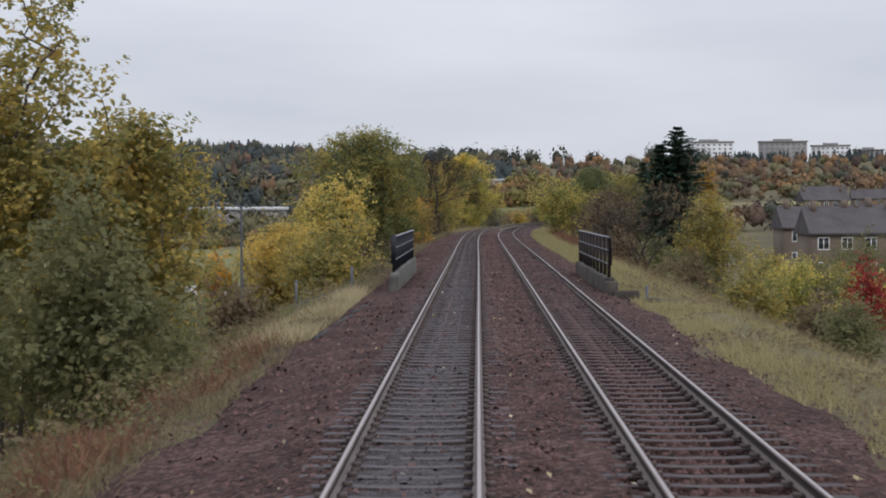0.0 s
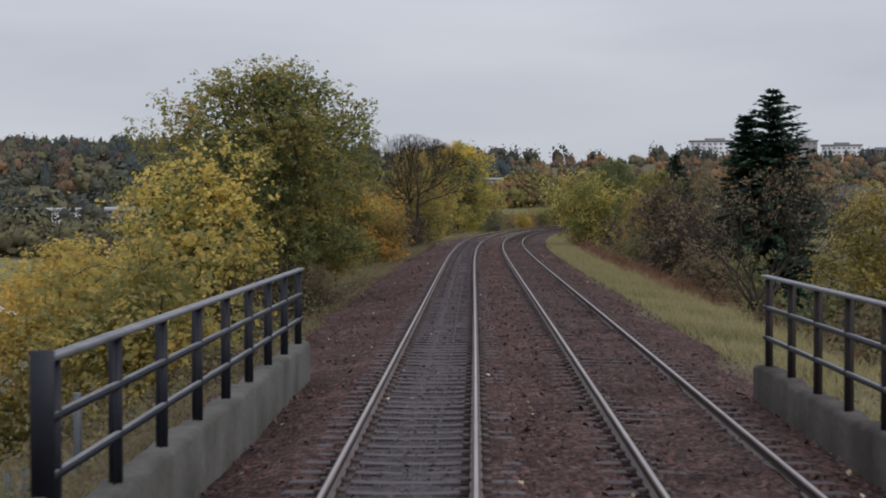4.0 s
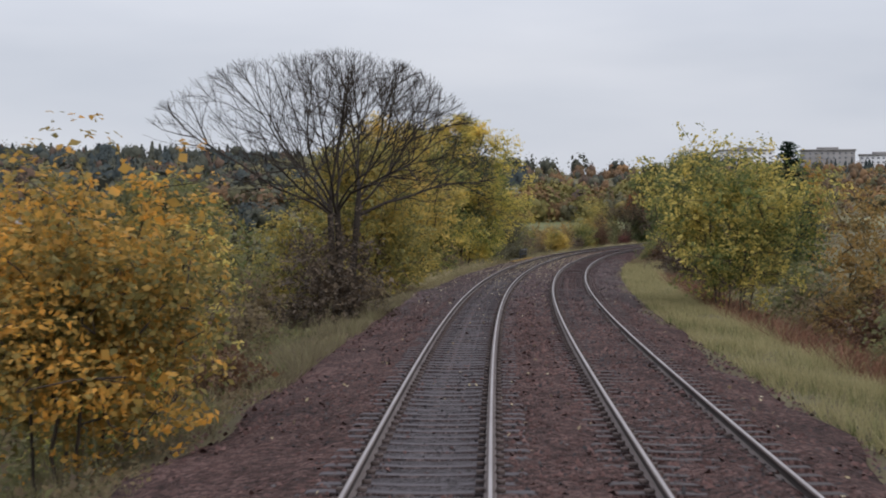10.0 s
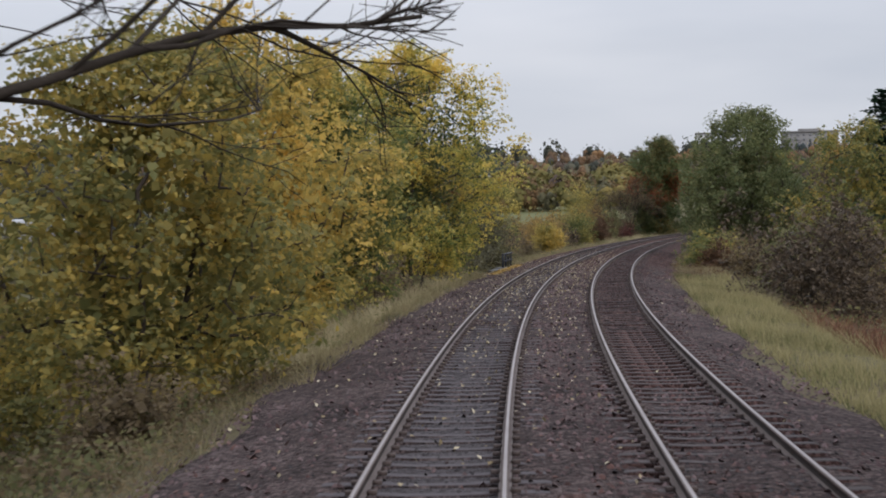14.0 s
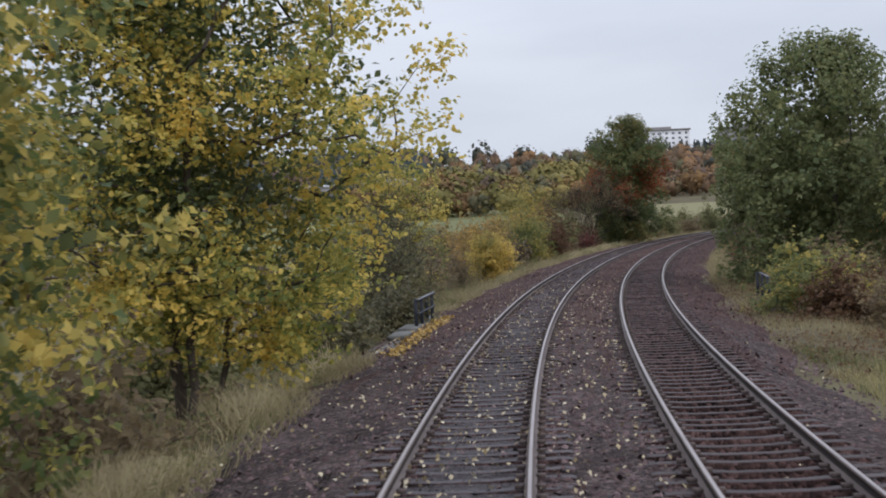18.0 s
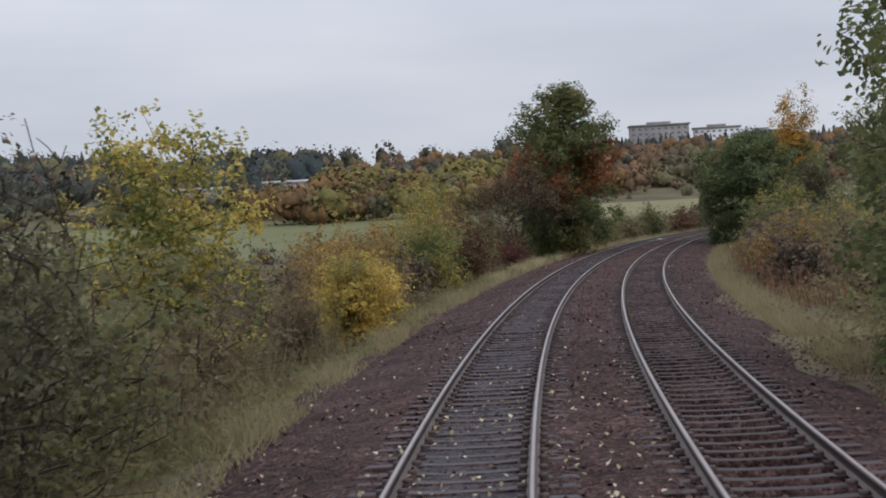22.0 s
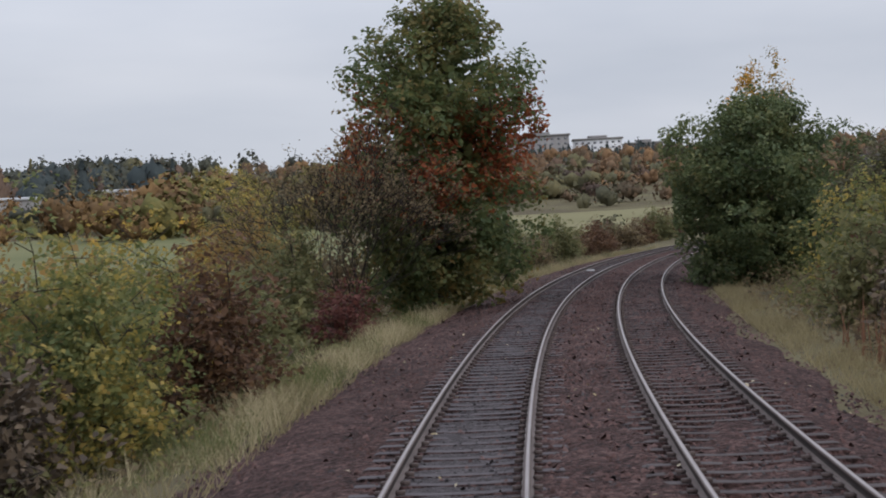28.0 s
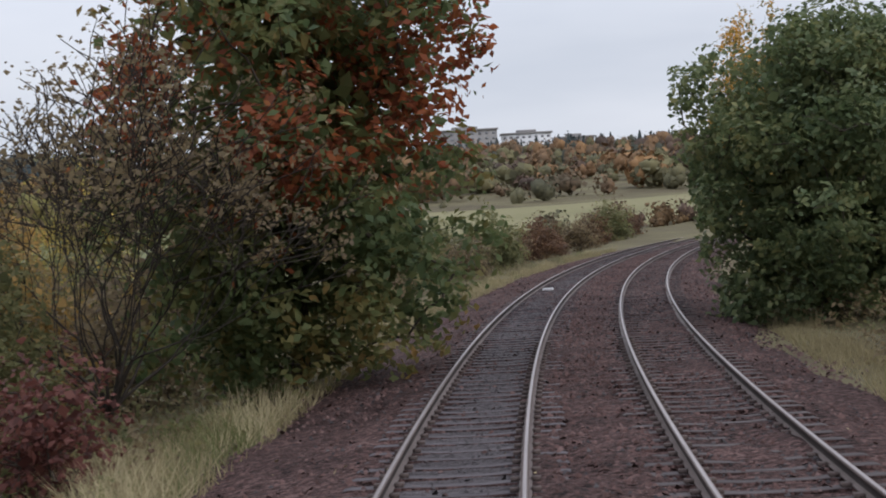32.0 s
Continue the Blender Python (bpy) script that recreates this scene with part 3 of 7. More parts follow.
def wood_mesh(name, nodes, parent, tips, mat, girth, thin=0.008, power=0.5):
    load = np.zeros(len(nodes))
    load[tips] = 1
    for i in range(len(nodes) - 1, -1, -1):
        if parent[i] >= 0:
            load[parent[i]] += load[i]
    load = np.maximum(load, 1)
    rad = thin + (girth - thin) * ((load - 1) / max(1, load.max() - 1)) ** power
    i = np.where(parent >= 0)[0]
    pr = parent[i]
    thick = rad[i] > girth * 0.3
    v1, f1 = tube_arrays(nodes[pr][thick], nodes[i][thick], np.minimum(rad[pr][thick], rad[i][thick] * 1.4), rad[i][thick], 7)
    v2, f2 = tube_arrays(nodes[pr][~thick], nodes[i][~thick], np.minimum(rad[pr][~thick], rad[i][~thick] * 1.3), rad[i][~thick], 4)
    v, f = join_arrays([(v1, f1), (v2, f2)])
    return mesh_from(name, v, f, mat, smooth_faces=True)


def crown_ends(rng, n, h, low, rx, ry, shape="round", flat_side=None):
    """Points filling a crown from height low to h, denser to the outside, with lumps and gaps."""
    out = []
    ph = rng.uniform(0, 7, 6)
    while len(out) < n:
        u = rng.normal(size=3)
        u /= np.linalg.norm(u)
        az = math.atan2(u[1], u[0])
        lump = 1 + 0.16 * math.sin(2 * az + ph[0] + 2 * u[2]) + 0.13 * math.sin(3 * az + ph[1] - 3 * u[2]) + 0.09 * math.sin(7 * az + ph[2]) * math.cos(5 * u[2] + ph[3])
        q = u * lump * rng.uniform(0.1, 1) ** 0.45
        if shape == "spread":
            q[2] = abs(q[2]) * 1.0 if rng.random() < 0.8 else q[2] * 0.5
            z = low + (h - low) * (0.12 + 0.88 * max(q[2], -0.1))
        elif shape == "cone":
            t = rng.uniform(0, 1) ** 1.25
            rr = (1 - t) ** 0.74 * (0.82 + 0.18 * math.sin(23 * t + ph[0] + 2 * az)) * rng.uniform(0.35, 1) ** 0.5
            q = np.array([math.cos(az) * rr, math.sin(az) * rr, 0])
            z = low + (h - low) * t
        elif shape == "column":
            t = rng.uniform(0, 1)
            prof = min(1.0, 0.62 + 0.95 * t) if t < 0.5 else max(0.0, 1 - ((t - 0.5) / 0.5) ** 2) ** 0.5
            rr = prof * lump * rng.uniform(0.02, 1) ** (0.5 if t < 0.6 else 0.62)
            q = np.array([math.cos(az) * rr, math.sin(az) * rr, 0])
            z = low + (h - low) * t
        elif shape == "heap":
            q[2] = abs(q[2])
            z = low + (h - low) * q[2]
        else:
            z = (low + h) / 2 + (h - low) / 2 * q[2]
        p = np.array([q[0] * rx, q[1] * ry, z])
        if flat_side is not None and p[0] < flat_side and p[2] < 4.6:
            p[0] = flat_side + rng.uniform(0, 0.5)
        out.append(p)
    return np.array(out)


def tree_thing(name, label, category, m, h, rx, ry, low, leaf_mat, seed, leaves=9000, leaf=0.19, ends=170, stems=1, girth=0.16, shape="round",
               lean=(0, 0), bark=None, spread=0.34, flat_side=None, group="", stem_height=0.6, droop=0.0, seg=0.45, thin=0.008, band=None, limit=(-99, 99), oval=False, core=0.16, core_mat=None):
    rng = np.random.default_rng(seed)
    e = crown_ends(rng, ends, h, low, rx, ry, shape, flat_side)
    e[:, :2] += np.array(lean) * (e[:, 2:3] / h)
    e[:, 0] = np.clip(e[:, 0], limit[0] + 0.4 * rng.random(len(e)), limit[1] - 0.4 * rng.random(len(e)))
    st = []
    for i in range(stems):
        a = i * 6.283 / stems + rng.uniform(0, 1)
        k = 0 if stems == 1 else 1
        st.append(((0.18 * k * math.cos(a) * stems ** 0.5, 0.18 * k * math.sin(a) * stems ** 0.5, -0.25),
                   (lean[0] * stem_height + k * rx * 0.3 * math.cos(a), lean[1] * stem_height + k * ry * 0.3 * math.sin(a), h * stem_height * rng.uniform(0.85, 1.05))))
    nodes, parent, tips = skeleton_of(rng, e, st, seg=seg)
    root = new(name)
    root.matrix_world = m
    tagged(root, label, category, group)
    child("trunk", wood_mesh("trunk", nodes, parent, tips, bark or M_BARK, girth, thin), root)
    if leaves:
        each = 7
        clumps = int(leaves * 1.5) // each
        src = np.concatenate([nodes[tips], nodes[parent[tips]], nodes[tips]])
        off = np.clip(rng.normal(size=(clumps, 3)), -1.7, 1.7)
        c = np.repeat(src[rng.integers(0, len(src), clumps)] + off * spread, each, axis=0)
        c += rng.normal(size=c.shape) * leaf * (0.75, 0.75, 0.5)
        c[:, 2] -= droop * rng.random(len(c))
        keep = (c[:, 2] > 0.05) & (c[:, 0] > limit[0]) & (c[:, 0] < limit[1])
        if flat_side is not None:
            keep &= (c[:, 0] > flat_side - 0.12) | (c[:, 2] > 4.4)
        face = np.repeat(off, each, axis=0) * 0.6 + (0, 0, 0.5) + rng.normal(size=c.shape) * 0.2
        c, face = c[keep], face[keep]
        v, f = leaf_arrays(c, leaf, rng, slim=0.7 if oval else 0.6, facing=face, oval=oval)
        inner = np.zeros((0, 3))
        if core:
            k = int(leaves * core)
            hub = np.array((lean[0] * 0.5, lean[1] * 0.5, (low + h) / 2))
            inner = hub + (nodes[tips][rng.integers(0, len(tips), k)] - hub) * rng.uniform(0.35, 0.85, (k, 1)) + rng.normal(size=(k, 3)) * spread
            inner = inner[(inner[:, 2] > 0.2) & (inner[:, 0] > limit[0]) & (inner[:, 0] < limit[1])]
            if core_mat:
                # the darker inner colour puts shade into the depth of the crown
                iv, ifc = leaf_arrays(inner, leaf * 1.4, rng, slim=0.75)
                child("inner_foliage", mesh_from("inner_foliage", iv, ifc, core_mat), root, label="inner leaves coloured deep green as shade inside the crown")
            else:
                v, f = join_arrays([(v, f), leaf_arrays(inner, leaf * 1.6, rng, slim=0.8)])
        if band:
            lo, hi, other = band
            az = np.arctan2(c[:, 1], c[:, 0])
            mid = (lo + hi) / 2 + 0.7 * np.sin(2 * az + 1) + 0.4 * np.sin(5 * az)
            turned = (np.abs(c[:, 2] - mid) + rng.normal(size=len(c)) * 0.45 < (hi - lo) / 2) & (rng.random(len(c)) < 0.8)
            core_v, core_f = leaf_arrays(inner, leaf * 1.6, rng, slim=0.8)
            for sel, mat, name in ((~turned, leaf_mat, "crown"), (turned, other, "russet_foliage")):
                v, f = leaf_arrays(c[sel], leaf, rng, facing=face[sel])
                if name == "crown":
                    v, f = join_arrays([(v, f), (core_v, core_f)])
                child(name, mesh_from(name, v, f, mat), root)
        else:
            child("crown", mesh_from("crown", v, f, leaf_mat), root)
    return root


def bare_tree(name, label, category, m, height, spread_deg, limbs, levels, seed, girth, leaf_mat=None, leaves=0, first=0.27, ratio=0.86, start=0.16):
    """A leafless tree: limbs that fork again and again, ever finer."""
    rng = np.random.default_rng(seed)
    a_pts, b_pts, ra, rb, tips = [], [], [], [], []

    def limb(p, d, length, r, level):
        n = 2 if level > 4 else 4
        for i in range(n):
            d2 = d + rng.normal(size=3) * 0.13 + np.array((0, 0, 0.045))
            d2[2] = max(d2[2], 0.16)
            d2 /= np.linalg.norm(d2)
            q = p + d2 * length / n
            r2 = r * (1 - 0.22 / n)
            a_pts.append(p), b_pts.append(q), ra.append(r), rb.append(r2)
            p, d, r = q, d2, r2
        if level >= levels:
            tips.append(p)
            return
        side = np.cross(d, rng.normal(size=3))
        side /= np.linalg.norm(side)
        for k, ang in enumerate((rng.uniform(12, 26), -rng.uniform(16, 34))):
            t = math.radians(ang)
            d2 = d * math.cos(t) + side * math.sin(t)
            flat = np.array((d2[0], d2[1], 0)) * 0.05
            limb(p, d2 + flat, length * ratio * rng.uniform(0.85, 1.12), r * (0.8 if k == 0 else 0.66), level + 1)

    fork = np.array((0, 0, height * start))
    a_pts.append(np.array((0, 0, -0.3))), b_pts.append(fork), ra.append(girth * 1.15), rb.append(girth)
    L = height * first
    for i in range(limbs):
        az = i * 6.283 / limbs + rng.uniform(-0.3, 0.3)
        tl = math.radians(spread_deg * rng.uniform(0.45, 1.0))
        limb(fork, np.array((math.cos(az) * math.sin(tl), math.sin(az) * math.sin(tl), math.cos(tl))), L * rng.uniform(0.85, 1.1), girth * 0.68, 1)
    a_pts, b_pts, ra, rb = np.array(a_pts), np.array(b_pts), np.maximum(np.array(ra), 0.011), np.maximum(np.array(rb), 0.010)
    k = (height / (b_pts[:, 2].max()))
    a_pts, b_pts, tp = a_pts * k, b_pts * k, np.array(tips) * k
    big = ra > 0.03
    v, f = join_arrays([tube_arrays(a_pts[big], b_pts[big], ra[big], rb[big], 7), tube_arrays(a_pts[~big], b_pts[~big], ra[~big], rb[~big], 3)])
    root = new(name)
    root.matrix_world = m
    tagged(root, label, category)
    child("trunk", mesh_from("trunk", v, f, M_TWIG, smooth_faces=True), root)
    if leaves:
        c = tp[rng.integers(0, len(tp), leaves)] + rng.normal(size=(leaves, 3)) * 0.12
        lv, lf = leaf_arrays(c, 0.13, rng)
        child("crown", mesh_from("crown", lv, lf, leaf_mat), root, label="few withered leaves")
    return root


def bare_dome(name, label, category, m, height, reach, seed, shift=0.0, low=0.5):
    """A leafless spreading tree: three stems, limbs arching out until they meet a wide dome, side branches and twigs all along them."""
    rng = np.random.default_rng(seed)
    a_pts, b_pts, ra, rb = [], [], [], []
    zl = height * low

    def room(p, d):
        """How far one can go from p along d inside the dome."""
        u = np.linspace(0.1, 12, 60)[:, None]
        q = p + d * u
        wide = np.where(q[:, 0] > shift, reach * 0.84, reach)
        k = ((q[:, 0] - shift) / wide) ** 2 + (q[:, 1] / reach) ** 2 + (np.maximum(q[:, 2] - zl, 0) / (height - zl)) ** 2
        out = np.where(k > 1)[0]
        return float(u[out[0], 0]) if len(out) else 12.0

    def grow(p, d, length, r, level):
        n = (9, 6, 4, 2)[level]
        r_end = max(0.0035, r * (0.3, 0.35, 0.45, 0.6)[level])
        path = [p]
        for i in range(n):
            d = d + rng.normal(size=3) * (0.12, 0.11, 0.08, 0.07)[level] + np.array((0, 0, (0.0, -0.015, 0.03, 0.06)[level]))
            d = d / np.linalg.norm(d)
            q = p + d * length / n
            r0, r1 = r + (r_end - r) * i / n, r + (r_end - r) * (i + 1) / n
            a_pts.append(p), b_pts.append(q), ra.append(r0), rb.append(r1)
            p = q
            path.append(p)
        if level == 3:
            return
        kids = (9, 7, 5)[level]
        roll = rng.uniform(0, 6.283)
        for k in range(kids):
            u = (0.22 + 0.78 * (k + rng.uniform(0.2, 1)) / kids) if level == 0 else rng.uniform(0.25, 1.0)
            j = min(n - 1, int(u * n))
            at = path[j] + (path[j + 1] - path[j]) * (u * n - j if u < 1 else 1)
            ahead = path[j + 1] - path[j]
            ahead = ahead / np.linalg.norm(ahead)
            side = np.cross(ahead, (0, 0, 1.0))
            side /= np.linalg.norm(side) + 1e-6
            over = np.cross(side, ahead)
            roll += 2.4
            w = side * math.cos(roll) + over * math.sin(roll)
            ang = math.radians(rng.uniform(20, 42))
            e = ahead * math.cos(ang) + w * math.sin(ang) + np.array((0, 0, 0.1))
            e /= np.linalg.norm(e)
            L = min((0, 3.0, 1.35, 0.55)[level + 1] * rng.uniform(0.7, 1.15), room(at, e) * 0.97)
            if L > 0.12:
                grow(at, e, L, min(r * 0.5, (0, 0.024, 0.01, 0.0055)[level + 1]), level + 1)

    for i in range(3):
        az = i * 2.094 + 0.35
        base = np.array((0.26 * math.cos(az), 0.2 * math.sin(az), -0.3))
        top = np.array((0.6 * math.cos(az), 0.55 * math.sin(az), height * rng.uniform(0.42, 0.48)))
        mid = base * 0.5 + top * 0.5 + np.array((0.06 * math.cos(az + 2), 0.06 * math.sin(az + 2), 0))
        for u, w, r0, r1 in ((base, mid, 0.15, 0.125), (mid, top, 0.125, 0.11)):
            a_pts.append(u), b_pts.append(w), ra.append(r0), rb.append(r1)
        for j, (polar, turn_by) in enumerate(((10, 0.0), (34, -0.75), (40, 0.7), (56, 0.1), (62, -0.4), (50, 1.1))):
            az2 = az + turn_by + rng.uniform(-0.15, 0.15)
            tl = math.radians(polar + rng.uniform(-4, 4))
            d = np.array((math.sin(tl) * math.cos(az2), math.sin(tl) * math.sin(az2), math.cos(tl)))
            start = mid + (top - mid) * (1.0 if j < 3 else rng.uniform(0.7, 1.0))
            grow(start, d, room(start, d) * rng.uniform(0.78, 1.0), rng.uniform(0.036, 0.066), 0)
    a_pts, b_pts, ra, rb = np.array(a_pts), np.array(b_pts), np.array(ra), np.array(rb)
    big = ra > 0.02
    root = new(name)
    root.matrix_world = m
    tagged(root, label, category)
    v, f = tube_arrays(a_pts[big], b_pts[big], ra[big], rb[big], 7)
    child("trunk", mesh_from("trunk", v, f, M_TWIG, smooth_faces=True), root)
    v, f = tube_arrays(a_pts[~big], b_pts[~big], ra[~big], rb[~big], 3)
    child("twig_crown", mesh_from("twig_crown", v, f, M_TWIG), root)
    return root


# ---- ground: one sheet out to the horizon ----
def axis(stops):
    out = []
    for a, b, step in stops:
        out += list(np.arange(a, b, step))
    return np.array(out + [stops[-1][1]])


def build_ground():
    s = axis([(-2400, -400, 200), (-400, -60, 20), (-60, 460, 2.5), (460, 700, 10), (700, 1500, 30), (1500, 2900, 140)])
    one = axis([(0, 14, 0.8), (14, 40, 3), (40, 120, 10), (120, 700, 30), (700, 2600, 150)])
    lat = np.concatenate([-one[:0:-1], one])
    S, Lt = np.meshgrid(s, lat, indexing="ij")
    c = np.clip(Lt, -60, 60)
    x, y = along(S, c)
    x = x + Lt - c
    z = ground_height(S, Lt)
    rng = np.random.default_rng(3)
    rough = rng.normal(size=z.shape) * np.where((Lt > -4.1) & (Lt < 7.4), 0.015, 0.07)
    z = z + rough
    n, k = S.shape
    i = np.arange((n - 1) * k).reshape(n - 1, k)[:, :-1]
    f = np.stack([i, i + k, i + k + 1, i + 1], -1).reshape(-1, 4)[:, ::-1]
    ob = new("ground", mesh_from("ground", np.stack([x, y, z], -1).reshape(-1, 3), f, M_GROUND, smooth_faces=True))
    tagged(ob, "rough autumn grassland falling away beside the railway", "ground", kind="structure")


build_ground()


def ballast_height(lat, s=0.0):
    """Top of the ballast across both tracks, with shoulders down to the verges; it half buries the second track's sleepers."""
    lat, s = np.asarray(lat, float), np.asarray(s, float)
    z = np.full(np.broadcast(lat, s).shape, -0.20)
    z = np.where((lat > 0.95) & (lat < SPACING - 0.95), -0.165, z)
    z = np.where(np.abs(lat) < 0.72, -0.186, z)
    z = np.where((lat < -0.95) & (lat > -1.5), -0.175, z)
    bury = np.interp(s, [0, 40, 60, 185, 200, 262, 275, 345, 400], [0.2, 0.55, 1.0, 1.0, 0.0, 0.0, 0.6, 0.8, 0.8])
    inner = lat - SPACING
    fill = -0.275 + bury * (0.115 + 0.02 * np.sin(s * 0.7) + 0.035 * inner)
    z = np.where(np.abs(inner) < 0.72, fill, z)
    z = np.where(lat < -1.5, -0.20 + (lat + 1.5) * 0.12, z)
    z = np.where(lat > SPACING + 1.5, -0.20 - (lat - SPACING - 1.5) * 0.22, z)
    return np.where((lat < -3.55) | (lat > 6.1), -0.75, z)


def build_ballast():
    s = np.arange(-20, 470, 0.8)
    lat = np.concatenate([[-4.1, -3.57], np.arange(-3.52, 6.06, 0.3), [6.11, 6.6]])
    S, Lt = np.meshgrid(s, lat, indexing="ij")
    rng = np.random.default_rng(5)
    wob = 0.22 * np.sin(S * 0.31) + 0.15 * np.sin(S * 0.83 + 1)
    edge = np.where(Lt < -2, 1.0, np.where(Lt > 5.3, 1.0, 0.0))
    x, y = along(S, Lt + wob * edge)
    z = ballast_height(Lt, S) + rng.normal(size=S.shape) * np.where(np.abs(Lt) < 0.7, 0.007, 0.02)
    n, k = S.shape
    i = np.arange((n - 1) * k).reshape(n - 1, k)[:, :-1]
    f = np.stack([i, i + k, i + k + 1, i + 1], -1).reshape(-1, 4)[:, ::-1]
    sm, lm = S[:-1, :-1] + 0.4, (Lt[:-1, :-1] + Lt[:-1, 1:]) / 2
    soft = sm + 8 * np.sin(lm * 7)
    idx = np.where(np.abs(lm) < 0.7, 2, np.where(soft < 178, 3, (soft > 246).astype(int)))
    ob = new("ballast_bed", mesh_from("ballast_bed", np.stack([x, y, z], -1).reshape(-1, 3), f, [M_BALLAST, M_BALLAST_DARK, M_BALLAST_GREY, M_BALLAST_RUST], idx.ravel()))
    tagged(ob, "rust-brown crushed stone ballast under two tracks", "ballast", kind="structure")


build_ballast()


def build_stones(name, label, mats, count, lat_pick, seed, size=0.04):
    rng = np.random.default_rng(seed)
    s = np.where(rng.random(count) < 0.8, rng.uniform(8, 350, count), rng.uniform(350, 420, count))
    lat = lat_pick(rng, count)
    x, y = along(s, lat)
    z = np.where((lat < -3.6) | (lat > 6.2), ground_height(s, lat), ballast_height(np.clip(lat, -3.5, 6.05), s)) + 0.008
    c = np.stack([x, y, z], -1)
    base = np.array([(1, 0, 0), (-1, 0, 0), (0, 1, 0), (0, -1, 0), (0, 0, 0.8)], float)
    f0 = np.array([(0, 2, 4), (2, 1, 4), (1, 3, 4), (3, 0, 4)])
    a = rng.uniform(0, 6.283, count)
    r = size * rng.uniform(0.55, 1.3, (count, 5, 1)) * rng.uniform(0.7, 1.25, (count, 1, 1))
    v = base[None] * r
    ca, sa = np.cos(a)[:, None], np.sin(a)[:, None]
    tilt = rng.normal(size=(count, 1)) * 0.5
    vx, vy, vz = v[..., 0] * ca - v[..., 1] * sa, v[..., 0] * sa + v[..., 1] * ca, v[..., 2] + v[..., 0] * tilt
    v = np.stack([vx, vy, vz], -1) + c[:, None]
    f = (f0[None] + (np.arange(count) * 5)[:, None, None]).reshape(-1, 3)
    ob = new(name, mesh_from(name, v.reshape(-1, 3), f, mats, np.digitize(np.repeat(s + rng.normal(size=count) * 8, 4), (178, 246))))
    tagged(ob, label, "ballast stones", kind="stuff")


def pick_brown(rng, n):
    lat = np.where(rng.random(n) < 0.07, rng.normal(6.2, 0.45, n), rng.uniform(-3.75, 6.3, n))
    lat = np.where(rng.random(n) < 0.06, rng.normal(-3.7, 0.4, n), lat)
    inside = (np.abs(lat) < 0.72) & (rng.random(n) < 0.85)
    lat[inside] = rng.uniform(1.0, 2.3, inside.sum())
    return lat


def pick_grey(rng, n):
    lat = np.where(rng.random(n) < 0.2, rng.uniform(-0.7, 0.7, n), rng.uniform(-2.6, 5.9, n))
    return np.where(rng.random(n) < 0.25, rng.uniform(SPACING - 0.7, SPACING + 0.7, n), lat)


build_stones("ballast_stone_scatter", "loose rust-stained ballast stones between and beside the rails", [M_STONE_RUST, M_STONE_BROWN, M_STONE_DARK], 66000, pick_brown, 11, 0.043)
build_stones("grey_stone_scatter", "loose dusty grey ballast stones between the rails", [M_STONE_GREY, M_STONE_GREY, M_STONE_GREY], 28000, pick_grey, 12, 0.034)

# ---- tracks ----
RAIL_PROFILE = [(-0.018, 0.0), (-0.033, -0.004), (-0.037, -0.03), (-0.012, -0.045), (-0.01, -0.125), (-0.07, -0.14), (-0.07, -0.155),
                (0.07, -0.155), (0.07, -0.14), (0.01, -0.125), (0.012, -0.045), (0.037, -0.03), (0.033, -0.004), (0.018, 0.0)]


def rail_mesh(offset):
    s = np.arange(-20, 470, 1.6)
    k = len(RAIL_PROFILE)
    rows = []
    for dx, dz in RAIL_PROFILE:
        x, y = along(s, np.full(len(s), offset + dx))
        rows.append(np.stack([x, y, np.full(len(s), dz)], -1))
    v = np.stack(rows, 1).reshape(-1, 3)
    n = len(s)
    i = (np.arange(n - 1) * k)[:, None] + np.arange(k)[None]
    j = (np.arange(n - 1) * k)[:, None] + (np.arange(k)[None] + 1) % k
    f = np.stack([i, j, j + k, i + k], -1)
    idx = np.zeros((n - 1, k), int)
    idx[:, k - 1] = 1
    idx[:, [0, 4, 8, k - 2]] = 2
    # web and underside of the head: shade painted in by the darker material
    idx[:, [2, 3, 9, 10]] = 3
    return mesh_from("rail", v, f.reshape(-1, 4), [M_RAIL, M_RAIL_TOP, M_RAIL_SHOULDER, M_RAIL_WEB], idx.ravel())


def sleeper_arrays():
    """A concrete sleeper with a waisted middle, across the track."""
    st = [(-1.26, 0.125, -0.175), (-1.2, 0.13, -0.158), (-0.55, 0.125, -0.158), (-0.3, 0.105, -0.172), (0.3, 0.105, -0.172), (0.55, 0.125, -0.158), (1.2, 0.13, -0.158), (1.26, 0.125, -0.175)]
    v, f = [], []
    for x, w, top in st:
        v += [(x, -w, -0.36), (x, -w * 0.9, top), (x, w * 0.9, top), (x, w, -0.36)]
    for i in range(len(st) - 1):
        for j in range(3):
            f.append((4 * i + j, 4 * i + 4 + j, 4 * i + 5 + j, 4 * i + 1 + j))
    f += [(0, 1, 2, 3), (31, 30, 29, 28)]
    # 0: top, 1: sides, coloured darker to paint shade into the gaps
    top = [0 if i % 3 == 1 and i < 21 else 1 for i in range(len(f))]
    return np.array(v, float), np.array(f), np.array(top)


SLEEPER_V, SLEEPER_F, SLEEPER_TOP = sleeper_arrays()
SLEEPER_MESH = mesh_from("sleeper", SLEEPER_V, SLEEPER_F, [M_SLEEPER, M_BALLAST], SLEEPER_TOP)
SLEEPER_PITCH = 0.65


def clip_arrays():
    out = []
    for side in (-GAUGE / 2, GAUGE / 2):
        for d in (-0.115, 0.115):
            out.append(box_arrays(side + d - 0.05, side + d + 0.05, -0.07, 0.07, -0.165, -0.118))
    return join_arrays(out)


